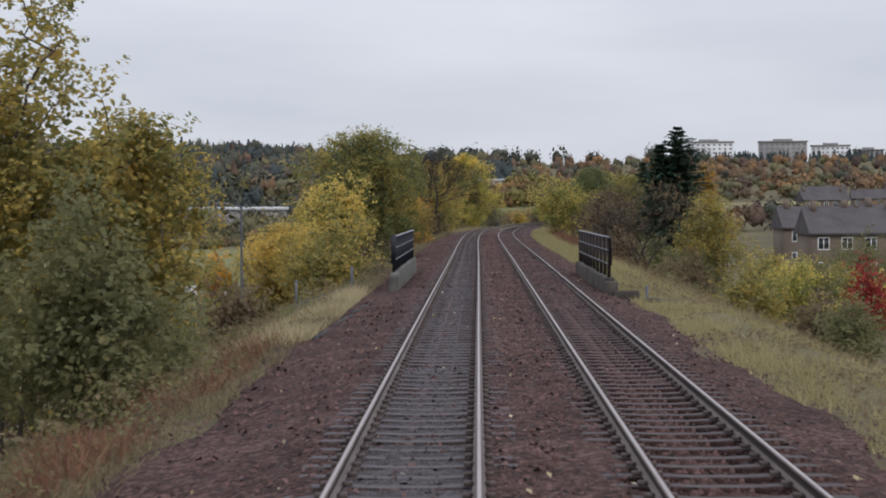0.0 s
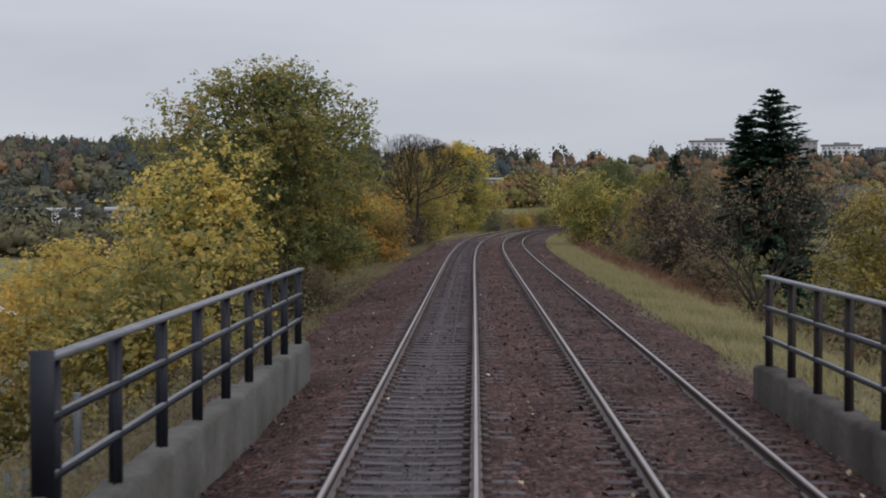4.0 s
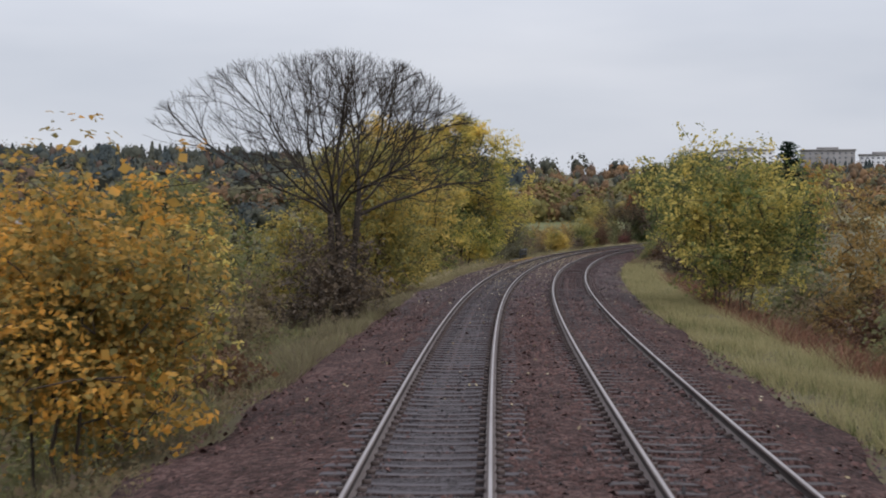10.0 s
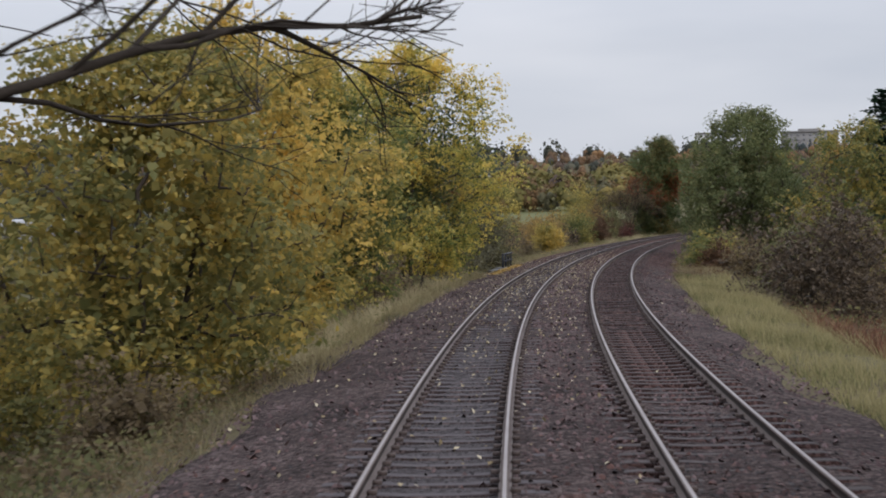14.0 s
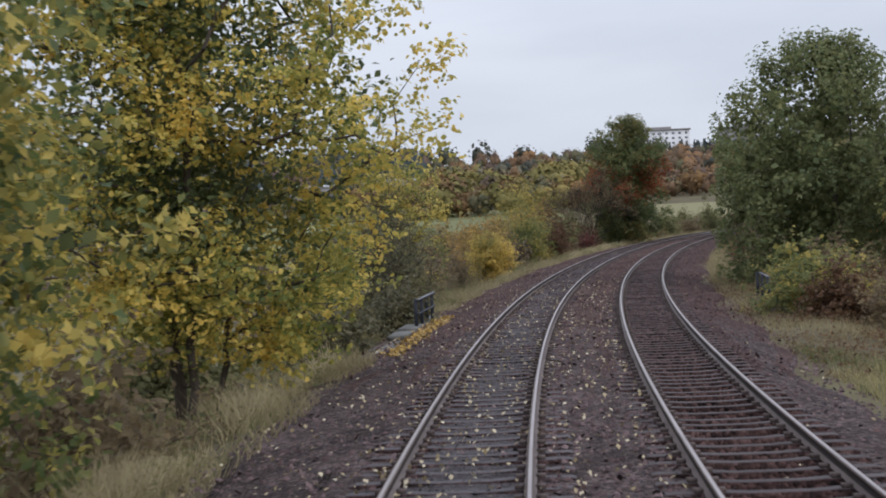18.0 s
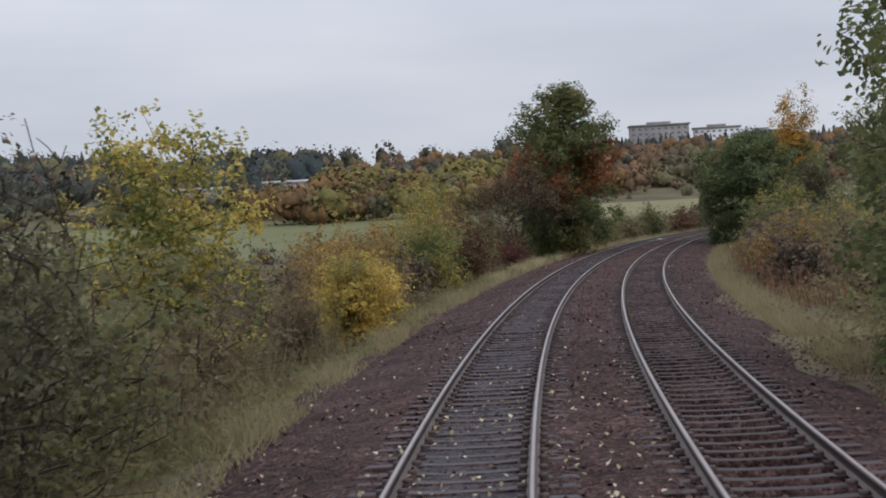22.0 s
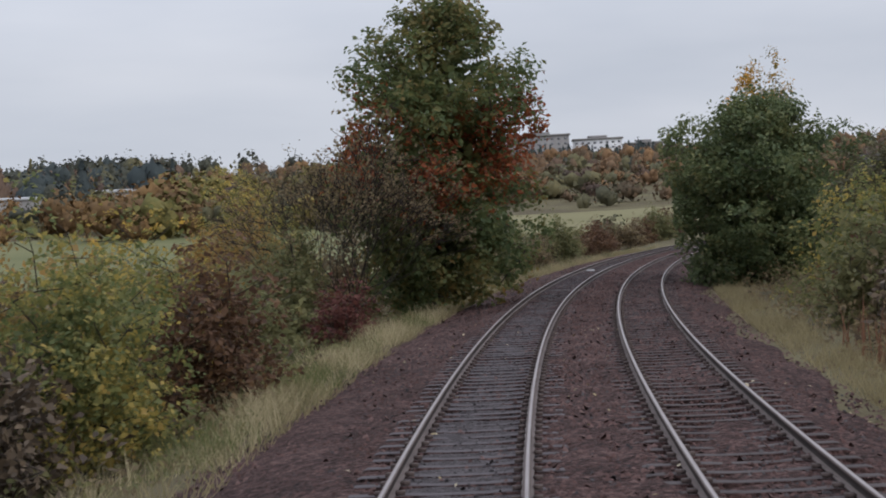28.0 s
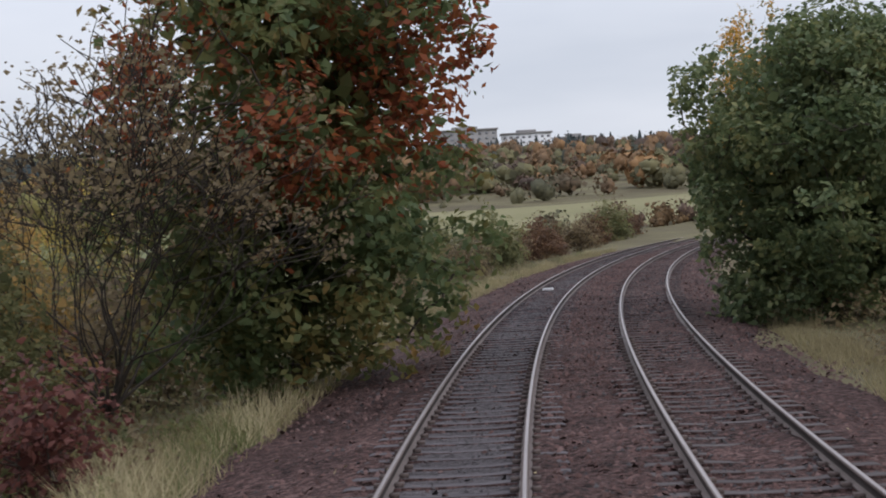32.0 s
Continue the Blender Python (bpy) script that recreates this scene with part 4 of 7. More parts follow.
# again dark sides, for shaded gaps between sleepers
DIRTY_MESH = mesh_from("sleeper", SLEEPER_V, SLEEPER_F, [M_SLEEPER_DIRTY, M_BALLAST_DARK], SLEEPER_TOP)


def build_track(label, offset, seed, sleeper, mat):
    rng = np.random.default_rng(seed)
    root = new("railway_track")
    tagged(root, label, "railway track")
    for d in (-GAUGE / 2, GAUGE / 2):
        child("rail", rail_mesh(offset + d), root, label="worn bright steel rail with rusty sides")
    count = int(480 / SLEEPER_PITCH)
    rest, clips = [], []
    cv, cf = clip_arrays()
    for i in range(count):
        s = -15 + i * SLEEPER_PITCH
        x, y = along(s, offset)
        m = pose(float(x), float(y), rng.normal() * 0.006, 0, 0, turn(s) + rng.normal() * 0.4)
        if 40 <= i < 340:
            child("sleeper", sleeper, root, m)
        else:
            v = np.c_[SLEEPER_V, np.ones(len(SLEEPER_V))] @ np.array(m).T
            rest.append((v[:, :3], SLEEPER_F))
        if s < 360:
            v = np.c_[cv, np.ones(len(cv))] @ np.array(m).T
            clips.append((v[:, :3], cf))
    v, f = join_arrays(rest)
    tagged(child("sleeper_rest", mesh_from("sleeper_rest", v, f, [mat, M_BALLAST_DARK], np.tile(SLEEPER_TOP, len(rest))), root), kind="stuff")
    v, f = join_arrays(clips)
    tagged(child("rail_fastening", mesh_from("rail_fastening", v, f, M_RAIL), root), "rusty rail fastenings", kind="stuff")


build_track("curving railway track on grey concrete sleepers, nearly clean", 0.0, 21, SLEEPER_MESH, M_SLEEPER)
build_track("curving railway track on concrete sleepers half buried in brown ballast", SPACING, 22, DIRTY_MESH, M_SLEEPER_DIRTY)


# ---- verges: grass, weeds, bracken, fallen leaves ----
def build_blades(name, label, category, mat, count, s_range, lat_range, seed, height=0.35, width=0.03, clump=0.0, lean=0.5, fade=None):
    rng = np.random.default_rng(seed)
    count = int(count * 1.7)
    s = rng.uniform(*s_range, count)
    lo, hi = lat_range
    lat = rng.uniform(lo, hi, count)
    if clump:
        keep = (np.sin(s * 0.9 + 2 * np.sin(lat * 1.3)) + np.sin(s * 0.37 + lat * 1.9 + seed) + rng.normal(size=count) * 0.8) > -clump
        s, lat = s[keep], lat[keep]
    bare = (s > 246) & (s < 261) & (lat > -4.4) & (lat < -2.5)
    s, lat = s[~bare], lat[~bare]
    n = len(s)
    x, y = along(s, lat)
    z = np.maximum(ground_height(s, lat), np.where((lat > -3.8) & (lat < 6.5), ballast_height(lat), -99)) - 0.03
    base = np.stack([x, y, z], -1)
    h = height * rng.uniform(0.3, 1.3, (n, 1)) * (0.75 + 0.35 * np.sin(s * 0.7 + lat * 2.1 + seed))[:, None]
    a = rng.uniform(0, 6.283, n)
    side = np.stack([np.cos(a), np.sin(a), np.zeros(n)], -1) * width * 0.45
    bend = rng.normal(size=(n, 3)) * (lean * 0.5, lean * 0.5, 0) * h
    tip = base + bend * 1.1 + np.array([0, 0, 1]) * h
    v = np.stack([base - side, base + side, tip], 1).reshape(-1, 3)
    ob = new(name, mesh_from(name, v, np.arange(n * 3).reshape(n, 3), mat))
    tagged(ob, label, category, kind="stuff")


build_blades("straw_verge_grass", "dry straw-coloured grass along the ballast edge", "grass", M_STRAW, 36000, (75, 240), (6.15, 8.6), 31, 0.42, 0.026, 1.5, 0.8)
build_blades("green_verge_grass", "short green grass along the ballast edge", "grass", M_GRASS, 14000, (75, 245), (6.1, 7.9), 32, 0.26, 0.028, 0.9, 0.8)
build_blades("straw_verge_grass", "dry straw-coloured grass inside the curve", "grass", M_STRAW_DULL, 13000, (276, 375), (6.2, 7.4), 45, 0.42, 0.026, 1.1, 0.9)
build_blades("straw_verge_grass", "dry straw-coloured grass beside the track", "grass", M_STRAW_DULL, 26000, (195, 440), (-4.7, -3.1), 33, 0.42, 0.028, 0.7, 0.9)
build_blades("green_verge_grass", "green grass tufts beside the track", "grass", M_GRASS, 12000, (205, 440), (-5.8, -3.3), 34, 0.24, 0.03, 0.6, 0.9)
build_blades("bank_weeds", "brown and olive weeds on the embankment", "weeds", M_WEED, 26000, (15, 430), (-14, -4.2), 35, 0.6, 0.042, 1.0, 1.0)
build_blades("bank_weeds", "brown and olive weeds on the embankment", "weeds", M_WEED, 22000, (60, 430), (8.4, 17), 36, 0.55, 0.042, 1.0, 1.0)
build_blades("bracken", "red-brown withered bracken on the bank", "bracken", M_BRACKEN, 19000, (108, 212), (8.4, 11.0), 37, 0.7, 0.05, 0.7, 1.2)
build_blades("straw_verge_grass", "dry straw-coloured grass on the bank by the bridge", "grass", M_STRAW, 15000, (15, 75), (6.4, 11), 38, 0.3, 0.03, 0.5, 0.9)
build_blades("straw_verge_grass", "pale straw grass at the bridge end", "grass", M_STRAW_PALE, 20000, (38, 60), (-8.0, -3.3), 39, 0.5, 0.03, 0.6, 0.9)
build_blades("straw_verge_grass", "sparse straw tufts on the dark ground by the culvert", "grass", M_STRAW_DULL, 3500, (246, 280), (6.3, 8.6), 76, 0.4, 0.026, 0.1, 0.9)
build_blades("bracken", "orange-brown bracken on the bank before the bridge", "bracken", M_BRACKEN, 7000, (14, 44), (-8.0, -3.9), 78, 0.6, 0.045, 0.4, 1.1)
build_blades("green_verge_tufts", "bright green weed tufts at the ballast edge", "grass", M_GRASS, 1600, (146, 166), (-4.4, -3.6), 77, 0.3, 0.04, -0.6, 0.9)
build_blades("bank_weeds", "low brown weeds at the ballast edge", "weeds", M_WEED, 24000, (10, 200), (-5.8, -3.45), 40, 0.3, 0.032, 0.6, 1.1)


def build_litter():
    rng = np.random.default_rng(41)
    n = 4600
    s = np.concatenate([rng.normal(236, 24, n - 900), rng.uniform(15, 345, 900)])
    lat = np.concatenate([np.where(rng.random(n - 900) < 0.6, rng.uniform(-1.2, 2.4, n - 900), rng.normal(-1.8, 1.6, n - 900)), rng.uniform(-2.7, 6, 900)])
    lat = np.clip(lat, -3.4, 6.0)
    x, y = along(s, lat)
    v, f = leaf_arrays(np.stack([x, y, ballast_height(lat) + 0.05], -1), 0.07, rng, up=4.0, slim=0.8)
    tagged(new("fallen_leaves", mesh_from("fallen_leaves", v, f, M_LITTER)), "pale fallen leaves scattered over the ballast", "leaves", kind="stuff")


build_litter()


# ---- bridge parapets ----
def steel_post(height, mat):
    """A T-section post."""
    v, f = join_arrays([box_arrays(-0.06, 0.06, -0.008, 0.008, 0, height), box_arrays(-0.008, 0.008, -0.07, 0.07, 0, height)])
    return mesh_from("post", v, f, mat)


def worn_wall(name, length, half, bottom, top, drop, mat, seed):
    """A long concrete wall whose top edge is chipped and uneven; drop lowers its near end."""
    rng = np.random.default_rng(seed)
    n = int(length / 0.22)
    y = np.linspace(0, length, n)
    crest = top + rng.normal(size=n) * 0.012 - drop * np.clip(1 - y / 2.5, 0, 1) - 0.05 * (rng.random(n) < 0.12)
    prof = [(-half, None, bottom), (-half, -0.05, 0), (-half + 0.05, 0.0, 0), (half - 0.05, 0.0, 0), (half, -0.05, 0), (half, None, bottom)]
    v = np.zeros((n, 6, 3))
    for k, (px, dz, low) in enumerate(prof):
        v[:, k, 0] = px + rng.normal(size=n) * 0.008
        v[:, k, 1] = y
        v[:, k, 2] = low if dz is None else crest + dz + rng.normal(size=n) * 0.006
    i = (np.arange(n - 1) * 6)[:, None] + np.arange(5)[None]
    f = np.stack([i, i + 1, i + 7, i + 6], -1).reshape(-1, 4)
    caps = np.array([(0, 5, 4, 1), (1, 4, 3, 2), (6 * n - 6, 6 * n - 5, 6 * n - 2, 6 * n - 1), (6 * n - 5, 6 * n - 4, 6 * n - 3, 6 * n - 2)])
    return mesh_from(name, v.reshape(-1, 3), np.concatenate([f, caps]), mat)


def build_parapet(label, s0, s1, lat, posts, plinth_top, rail_height, face, end_block, stone, paint):
    x, y = along(s0, lat)
    root = new("bridge_parapet")
    root.matrix_world = pose(float(x), float(y), 0, 0, 0, turn(s0))
    tagged(root, label, "bridge parapet", "bridge parapets")
    L = s1 - s0
    child("plinth", worn_wall("plinth", L, 0.17, -0.9, plinth_top, 0.0 if end_block else 0.12, stone, int(s0)), root, label="chipped and stained concrete plinth")
    pm = steel_post(rail_height + 0.0, paint)
    for i in range(posts):
        child("post", pm, root, pose(0, 0.35 + (L - 0.7) * i / (posts - 1), plinth_top - 0.02))
    for u, mat, w, t in ((1.0, M_RAILTOP_LIT, 0.12, 0.045), (0.66, paint, 0.05, 0.05), (0.33, paint, 0.05, 0.05)):
        name = "handrail" if u == 1.0 else "rail_bar"
        top = plinth_top + rail_height * u
        child(name, box_mesh(name, (-w / 2 + face * 0.03, w / 2 + face * 0.03, 0.1, L - 0.1, top - t, top), mat if u == 1.0 else M_IRON, 0.01), root)
        # thin pale strip laid on each bar as its top highlight
        if u < 1.0:
            child("rail_bar", box_mesh("rail_bar", (-w / 2 + face * 0.03, w / 2 + face * 0.03, 0.1, L - 0.1, top + 0.003, top + 0.012), M_RAILTOP_LIT, 0.004), root, label="pale painted highlight on the upper edge of the bar")
    if end_block:
        child("end_block", box_mesh("end_block", (-0.2, 0.26, -0.4, -0.02, -0.9, plinth_top - 0.12), stone, 0.04), root)
        child("end_plate", box_mesh("end_plate", (0.05, 0.08, 0.02, 0.5, plinth_top + rail_height * 0.3, plinth_top + rail_height - 0.06), paint, 0.01), root, label="dark steel end plate")
        child("step_stone", box_mesh("step_stone", (0.1, 0.95, -0.75, -0.45, -0.9, -0.12), stone, 0.03), root)
    else:
        child("end_plate", box_mesh("end_plate", (-0.09, 0.09, 0.04, 0.07, plinth_top + rail_height * 0.22, plinth_top + rail_height + 0.04), paint, 0.01), root, label="dark steel end plate")
    return root


build_parapet("dark blue steel railing on a pale chipped concrete plinth", 58.5, 75.5, -2.35, 9, 0.42, 1.3, 1, False, M_CONCRETE, M_IRON)
build_parapet("rust-brown steel railing on a stained concrete plinth", 55.8, 72.5, 5.3, 10, 0.3, 1.42, -1, True, M_CONCRETE_DARK, M_POST_RUST)


def build_culvert_rail(label, s0, length, lat, posts, z0, height):
    x, y = along(s0, lat)
    root = new("culvert_railing")
    root.matrix_world = pose(float(x), float(y), z0, 0, 0, turn(s0))
    tagged(root, label, "railing", "culvert railings")
    pm = box_mesh("post", (-0.05, 0.05, -0.05, 0.05, -0.4, height), M_IRON, 0.012)
    for i in range(posts):
        child("post", pm, root, pose(0, length * i / (posts - 1), 0))
    for u in (0.97, 0.55):
        child("rail_bar", box_mesh("rail_bar", (0.05, 0.1, -0.1, length + 0.1, height * u - 0.06, height * u), M_IRON, 0.012), root)
    # pale cap imitates light caught along the top rail
    child("handrail_cap", box_mesh("handrail_cap", (0.04, 0.11, -0.1, length + 0.1, height * 0.97 + 0.003, height * 0.97 + 0.02), M_RAILTOP_LIT, 0.006), root, label="pale painted highlight on top of the rail")
    rng = random.Random(int(s0))
    for i in range(4):
        y0 = -3.2 + i * 2.2
        dx, dz = rng.uniform(-0.12, 0.12), rng.uniform(-0.05, 0.03)
        child("coping_slab", box_mesh("coping_slab", (-0.32 + dx, 0.2 + dx, y0, y0 + 2.16 - 0.3 * rng.random(), -0.04 + dz, 0.09 + dz), M_COPING, 0.012), root)
    child("head_wall", box_mesh("head_wall", (-0.34, 0.28, -3.1, 5.5, -1.6, -0.06), M_CONCRETE_DARK, 0.02), root, label="dark stained stone head wall")


build_culvert_rail("short dark steel railing on a stone kerb beside the track", 255.0, 4.2, -3.3, 4, -0.43, 0.9)
build_culvert_rail("short dark steel railing half hidden by brambles", 260.5, 4.0, 7.2, 3, -0.5, 0.95)


def build_palisade(label, s, lat, top, bays, way=-1):
    root = new("palisade_fence")
    x, y = along(s, lat)
    root.matrix_world = pose(float(x), float(y), top, 0, 0, turn(s))
    tagged(root, label, "fence")
    pm = box_mesh("fence_post", (-0.05, 0.05, -0.05, 0.05, -2.6, 0.1), M_GALV, 0.01)
    pale = box_mesh("pale", (-0.035, 0.035, -0.01, 0.01, -2.2, -0.8), M_GALV, 0.006)
    for i in range(bays + 1):
        child("fence_post", pm, root, pose(way * 2.4 * i, 0, -0.6 * i))
        if i < bays:
            for k in range(9):
                child("pale", pale, root, pose(way * (2.4 * i + 0.24 * (k + 1)), -0.04, -0.6 * (i + k / 9)))


build_palisade("grey galvanised palisade fence below the bridge railing", 69, -4.7, 0.15, 1)
build_palisade("grey galvanised palisade fence beyond the bridge railing", 56.0, 6.6, -0.1, 1, 1)
build_palisade("grey spiked palisade fence beside the culvert", 251, -5.2, -0.9, 3)


# ---- mown fields lying on the ground sheet ----
def ground_at(x, y):
    """The ground's height at a plan x, y."""
    x, y = np.asarray(x, float), np.asarray(y, float)
    s, lat = y * 1.0, x * 0.0
    for _ in range(30):
        c = np.clip(lat, -60, 60)
        x1, y1 = along(s, c)
        lat, s = lat + 0.8 * (x - x1 - lat + c), s + 0.8 * (y - y1)
    return ground_height(s, lat)


def build_plan_field(label, x0, x1, y0, y1, mat, skew=0.0):
    X, Y = np.meshgrid(np.linspace(x0, x1, 24), np.linspace(y0, y1, 30), indexing="ij")
    Y = Y + skew * (X - x0) + 3 * np.sin(X * 0.13)
    z = ground_at(X, Y) + 0.2
    z[[0, -1]] -= 1.2
    z[:, [0, -1]] -= 1.2
    n, k = X.shape
    i = np.arange((n - 1) * k).reshape(n - 1, k)[:, :-1]
    f = np.stack([i, i + k, i + k + 1, i + 1], -1).reshape(-1, 4)
    ob = new("field", mesh_from("field", np.stack([X, Y, z], -1).reshape(-1, 3), f, mat, smooth_faces=True))
    tagged(ob, label, "field", kind="structure")



def build_field(label, s0, s1, l0, l1, step=6.0):
    s, lat = np.arange(s0, s1 + 0.1, step), np.linspace(l0, l1, max(4, int((l1 - l0) / step)))
    S, Lt = np.meshgrid(s, lat, indexing="ij")
    S = S + 0.06 * Lt
    c = np.clip(Lt, -60, 60)
    x, y = along(S, c)
    z = ground_height(S, Lt) + 0.16
    z[[0, -1]] -= 1.2
    z[:, [0, -1]] -= 1.2
    n, k = S.shape
    i = np.arange((n - 1) * k).reshape(n - 1, k)[:, :-1]
    f = np.stack([i, i + k, i + k + 1, i + 1], -1).reshape(-1, 4)[:, ::-1]
    ob = new("field", mesh_from("field", np.stack([x + Lt - c, y, z], -1).reshape(-1, 3), f, M_FIELD, smooth_faces=True))
    tagged(ob, label, "field", kind="structure")


build_field("green mown field below the railway", 84, 236, -78, -17)
build_plan_field("green mown field beyond the bushes", -75, 42, 425, 562, M_FIELD)
build_plan_field("pale green sloping field ahead of the curve", 46, 190, 482, 540, M_STUBBLE)


def build_marker_box():
    root = new("track_box")
    x, y = along(384, -0.35)
    root.matrix_world = pose(float(x), float(y), -0.2, 0, 0, turn(384))
    tagged(root, "small white box fixed between the rails", "track box")
    child("housing", box_mesh("housing", (-0.2, 0.2, -0.3, 0.3, 0, 0.1), M_PATH, 0.03), root)
    child("base_plate", box_mesh("base_plate", (-0.3, 0.3, -0.4, 0.4, -0.03, -0.002), M_RAIL, 0.005), root)


build_marker_box()

build_blades("dock_stalks", "dead red-brown dock stalks behind the verge grass", "weeds", M_BRACKEN, 420, (292, 335), (7.4, 8.8), 43, 1.15, 0.055, 0.0, 0.25)
build_blades("dry_heather", "brown-pink dry weeds above the ballast", "weeds", M_WEED, 12000, (150, 182), (-5.6, -3.2), 44, 0.55, 0.03, 0.8, 0.9)


def build_slabs():
    for s, lat, w, l in ((248.9, -3.5, 0.3, 1.1), (250.6, -3.65, 0.3, 1.2)):
        x, y = along(s, lat)
        ob = new("stone_slab", box_mesh("stone_slab", (-w, w, -l / 2, l / 2, -0.5, 0.02), M_COPING, 0.015))
        ob.matrix_world = pose(float(x), float(y), -0.52, 4, -9, turn(s) + 90 * (w - 0.43))
        tagged(ob, "broken concrete slab beside the culvert", "slab", "slabs by the culvert")


build_slabs()


# ---- tangled undergrowth on the banks ----
def build_undergrowth(label, mat, count, s_range, lat_range, height, seed, leaf=0.15):
    rng = np.random.default_rng(seed)
    s, lat = rng.uniform(*s_range, count), rng.uniform(*lat_range, count)
    lump = 0.5 + 0.28 * np.sin(s * 0.55 + seed) + 0.2 * np.sin(s * 1.3 + lat * 0.9) + 0.18 * np.sin(lat * 1.7 + s * 0.23 + 2 * seed)
    keep = (lump + rng.normal(size=count) * 0.15 > 0.3) & ~((s > 246) & (s < 261) & (lat > -4.6) & (lat < -2.5))
    s, lat, lump = s[keep], lat[keep], np.clip(lump[keep], 0.15, 1.1)
    mid, half = (lat_range[0] + lat_range[1]) / 2, (lat_range[1] - lat_range[0]) / 2
    edge = np.clip(1.25 - np.abs(lat - mid) / half, 0.25, 1)
    z = ground_height(s, lat) + height * lump * edge * rng.uniform(0.02, 1, len(s)) ** 0.7
    x, y = along(s, lat)
    c = np.repeat(np.stack([x, y, z], -1)[::5], 5, axis=0)
    c += rng.normal(size=c.shape) * leaf * (1.1, 1.1, 0.7)
    v, f = leaf_arrays(c, leaf, rng)
    tagged(new("undergrowth", mesh_from("undergrowth", v, f, mat)), label, "undergrowth", kind="stuff")


build_undergrowth("brown tangled undergrowth on the embankment", L_BROWN, 16000, (20, 200), (-10.5, -4.2), 1.3, 51)
build_undergrowth("olive undergrowth on the embankment", L_OLIVE, 15000, (20, 200), (-11, -4.4), 1.4, 52)
build_undergrowth("olive undergrowth under the yellow trees", L_OLIVE, 11000, (186, 256), (-11, -4.6), 1.5, 53)
build_undergrowth("brown undergrowth under the yellow trees", L_BROWN, 9000, (186, 262), (-11, -4.4), 1.2, 54)
build_undergrowth("olive and brown undergrowth beside the curve", L_OLIVE, 16000, (258, 362), (-12, -4.4), 1.6, 55)
build_undergrowth("brown undergrowth beside the curve", L_BROWN, 13000, (258, 372), (-12, -4.3), 1.3, 56)
build_undergrowth("rust and brown undergrowth on the bank", L_RUST, 10000, (76, 220), (8.8, 14), 1.1, 57)
build_undergrowth("olive undergrowth on the bank", L_OLIVE, 13000, (76, 270), (9.2, 16), 1.4, 58)
build_undergrowth("brown undergrowth beside the curve", L_BROWN, 15000, (262, 372), (7.0, 13), 1.5, 59)
build_undergrowth("olive undergrowth beside the curve", L_OLIVE, 9000, (262, 372), (7.8, 13), 1.4, 60)

build_undergrowth("low olive weeds at the ballast edge", L_DARK_OLIVE, 9000, (12, 205), (-5.6, -3.9), 0.5, 61, 0.09)
build_undergrowth("low brown weeds at the ballast edge", L_BROWN, 20000, (12, 205), (-5.8, -3.4), 0.45, 62, 0.085)
build_undergrowth("low brown weeds beside the bridge end", L_BROWN, 9000, (12, 78), (6.3, 11), 0.5, 63, 0.1)
build_undergrowth("low brown weeds on the dark ground by the culvert", L_BROWN, 9000, (238, 282), (6.0, 9.0), 0.35, 74, 0.08)
build_undergrowth("low rust weeds on the dark ground by the culvert", L_RUST, 6000, (238, 282), (6.2, 9.2), 0.4, 75, 0.08)
build_undergrowth("low olive weeds beside the curve", L_OLIVE, 9000, (205, 350), (-5.4, -3.6), 0.5, 64, 0.09)
build_undergrowth("dense olive brambles on the bank", L_OLIVE, 14000, (112, 180), (-11, -5), 1.9, 65, 0.15)
build_undergrowth("olive and brown rough growth beyond the bank", L_OLIVE, 17000, (150, 262), (-18, -8.5), 1.7, 66, 0.25)
build_undergrowth("brown rough growth beyond the bank", L_BROWN, 18000, (150, 262), (-18, -8.5), 1.5, 67, 0.24)
build_undergrowth("brown rough growth on the open ground", L_BROWN, 9000, (300, 400), (-34, -10), 1.3, 68, 0.26)
build_undergrowth("olive rough growth on the open ground", L_OLIVE, 9000, (300, 400), (-34, -10), 1.3, 69, 0.26)
build_blades("straw_grass_bank", "tall soft beige grass below the yellow trees", "grass", M_STRAW_PALE, 15000, (200, 246), (-7.6, -4.1), 46, 0.75, 0.03, 0.8, 0.9)
build_blades("straw_grass_bank", "tall straw grass below the maple", "grass", M_STRAW_PALE, 7500, (318, 352), (-6.4, -3.3), 47, 0.55, 0.026, 0.6, 0.9)
build_blades("green_grass_bank", "rough green grass below the maple", "grass", M_GRASS, 5000, (318, 352), (-6.8, -3.3), 50, 0.5, 0.026, 0.6, 0.9)
build_blades("dead_stalks", "tall brown dead weed stalks on the bank", "weeds", M_WEED, 3600, (262, 296), (-10, -5.4), 48, 1.7, 0.035, 0.4, 0.45)
build_blades("dead_stalks", "brown dead weed stalks on the embankment", "weeds", M_WEED, 4200, (120, 182), (-9, -4.6), 49, 1.2, 0.035, 0.4, 0.5)
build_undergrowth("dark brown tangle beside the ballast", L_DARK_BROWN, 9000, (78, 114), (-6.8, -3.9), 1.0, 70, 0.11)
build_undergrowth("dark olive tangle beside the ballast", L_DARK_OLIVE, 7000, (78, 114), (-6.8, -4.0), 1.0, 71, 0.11)


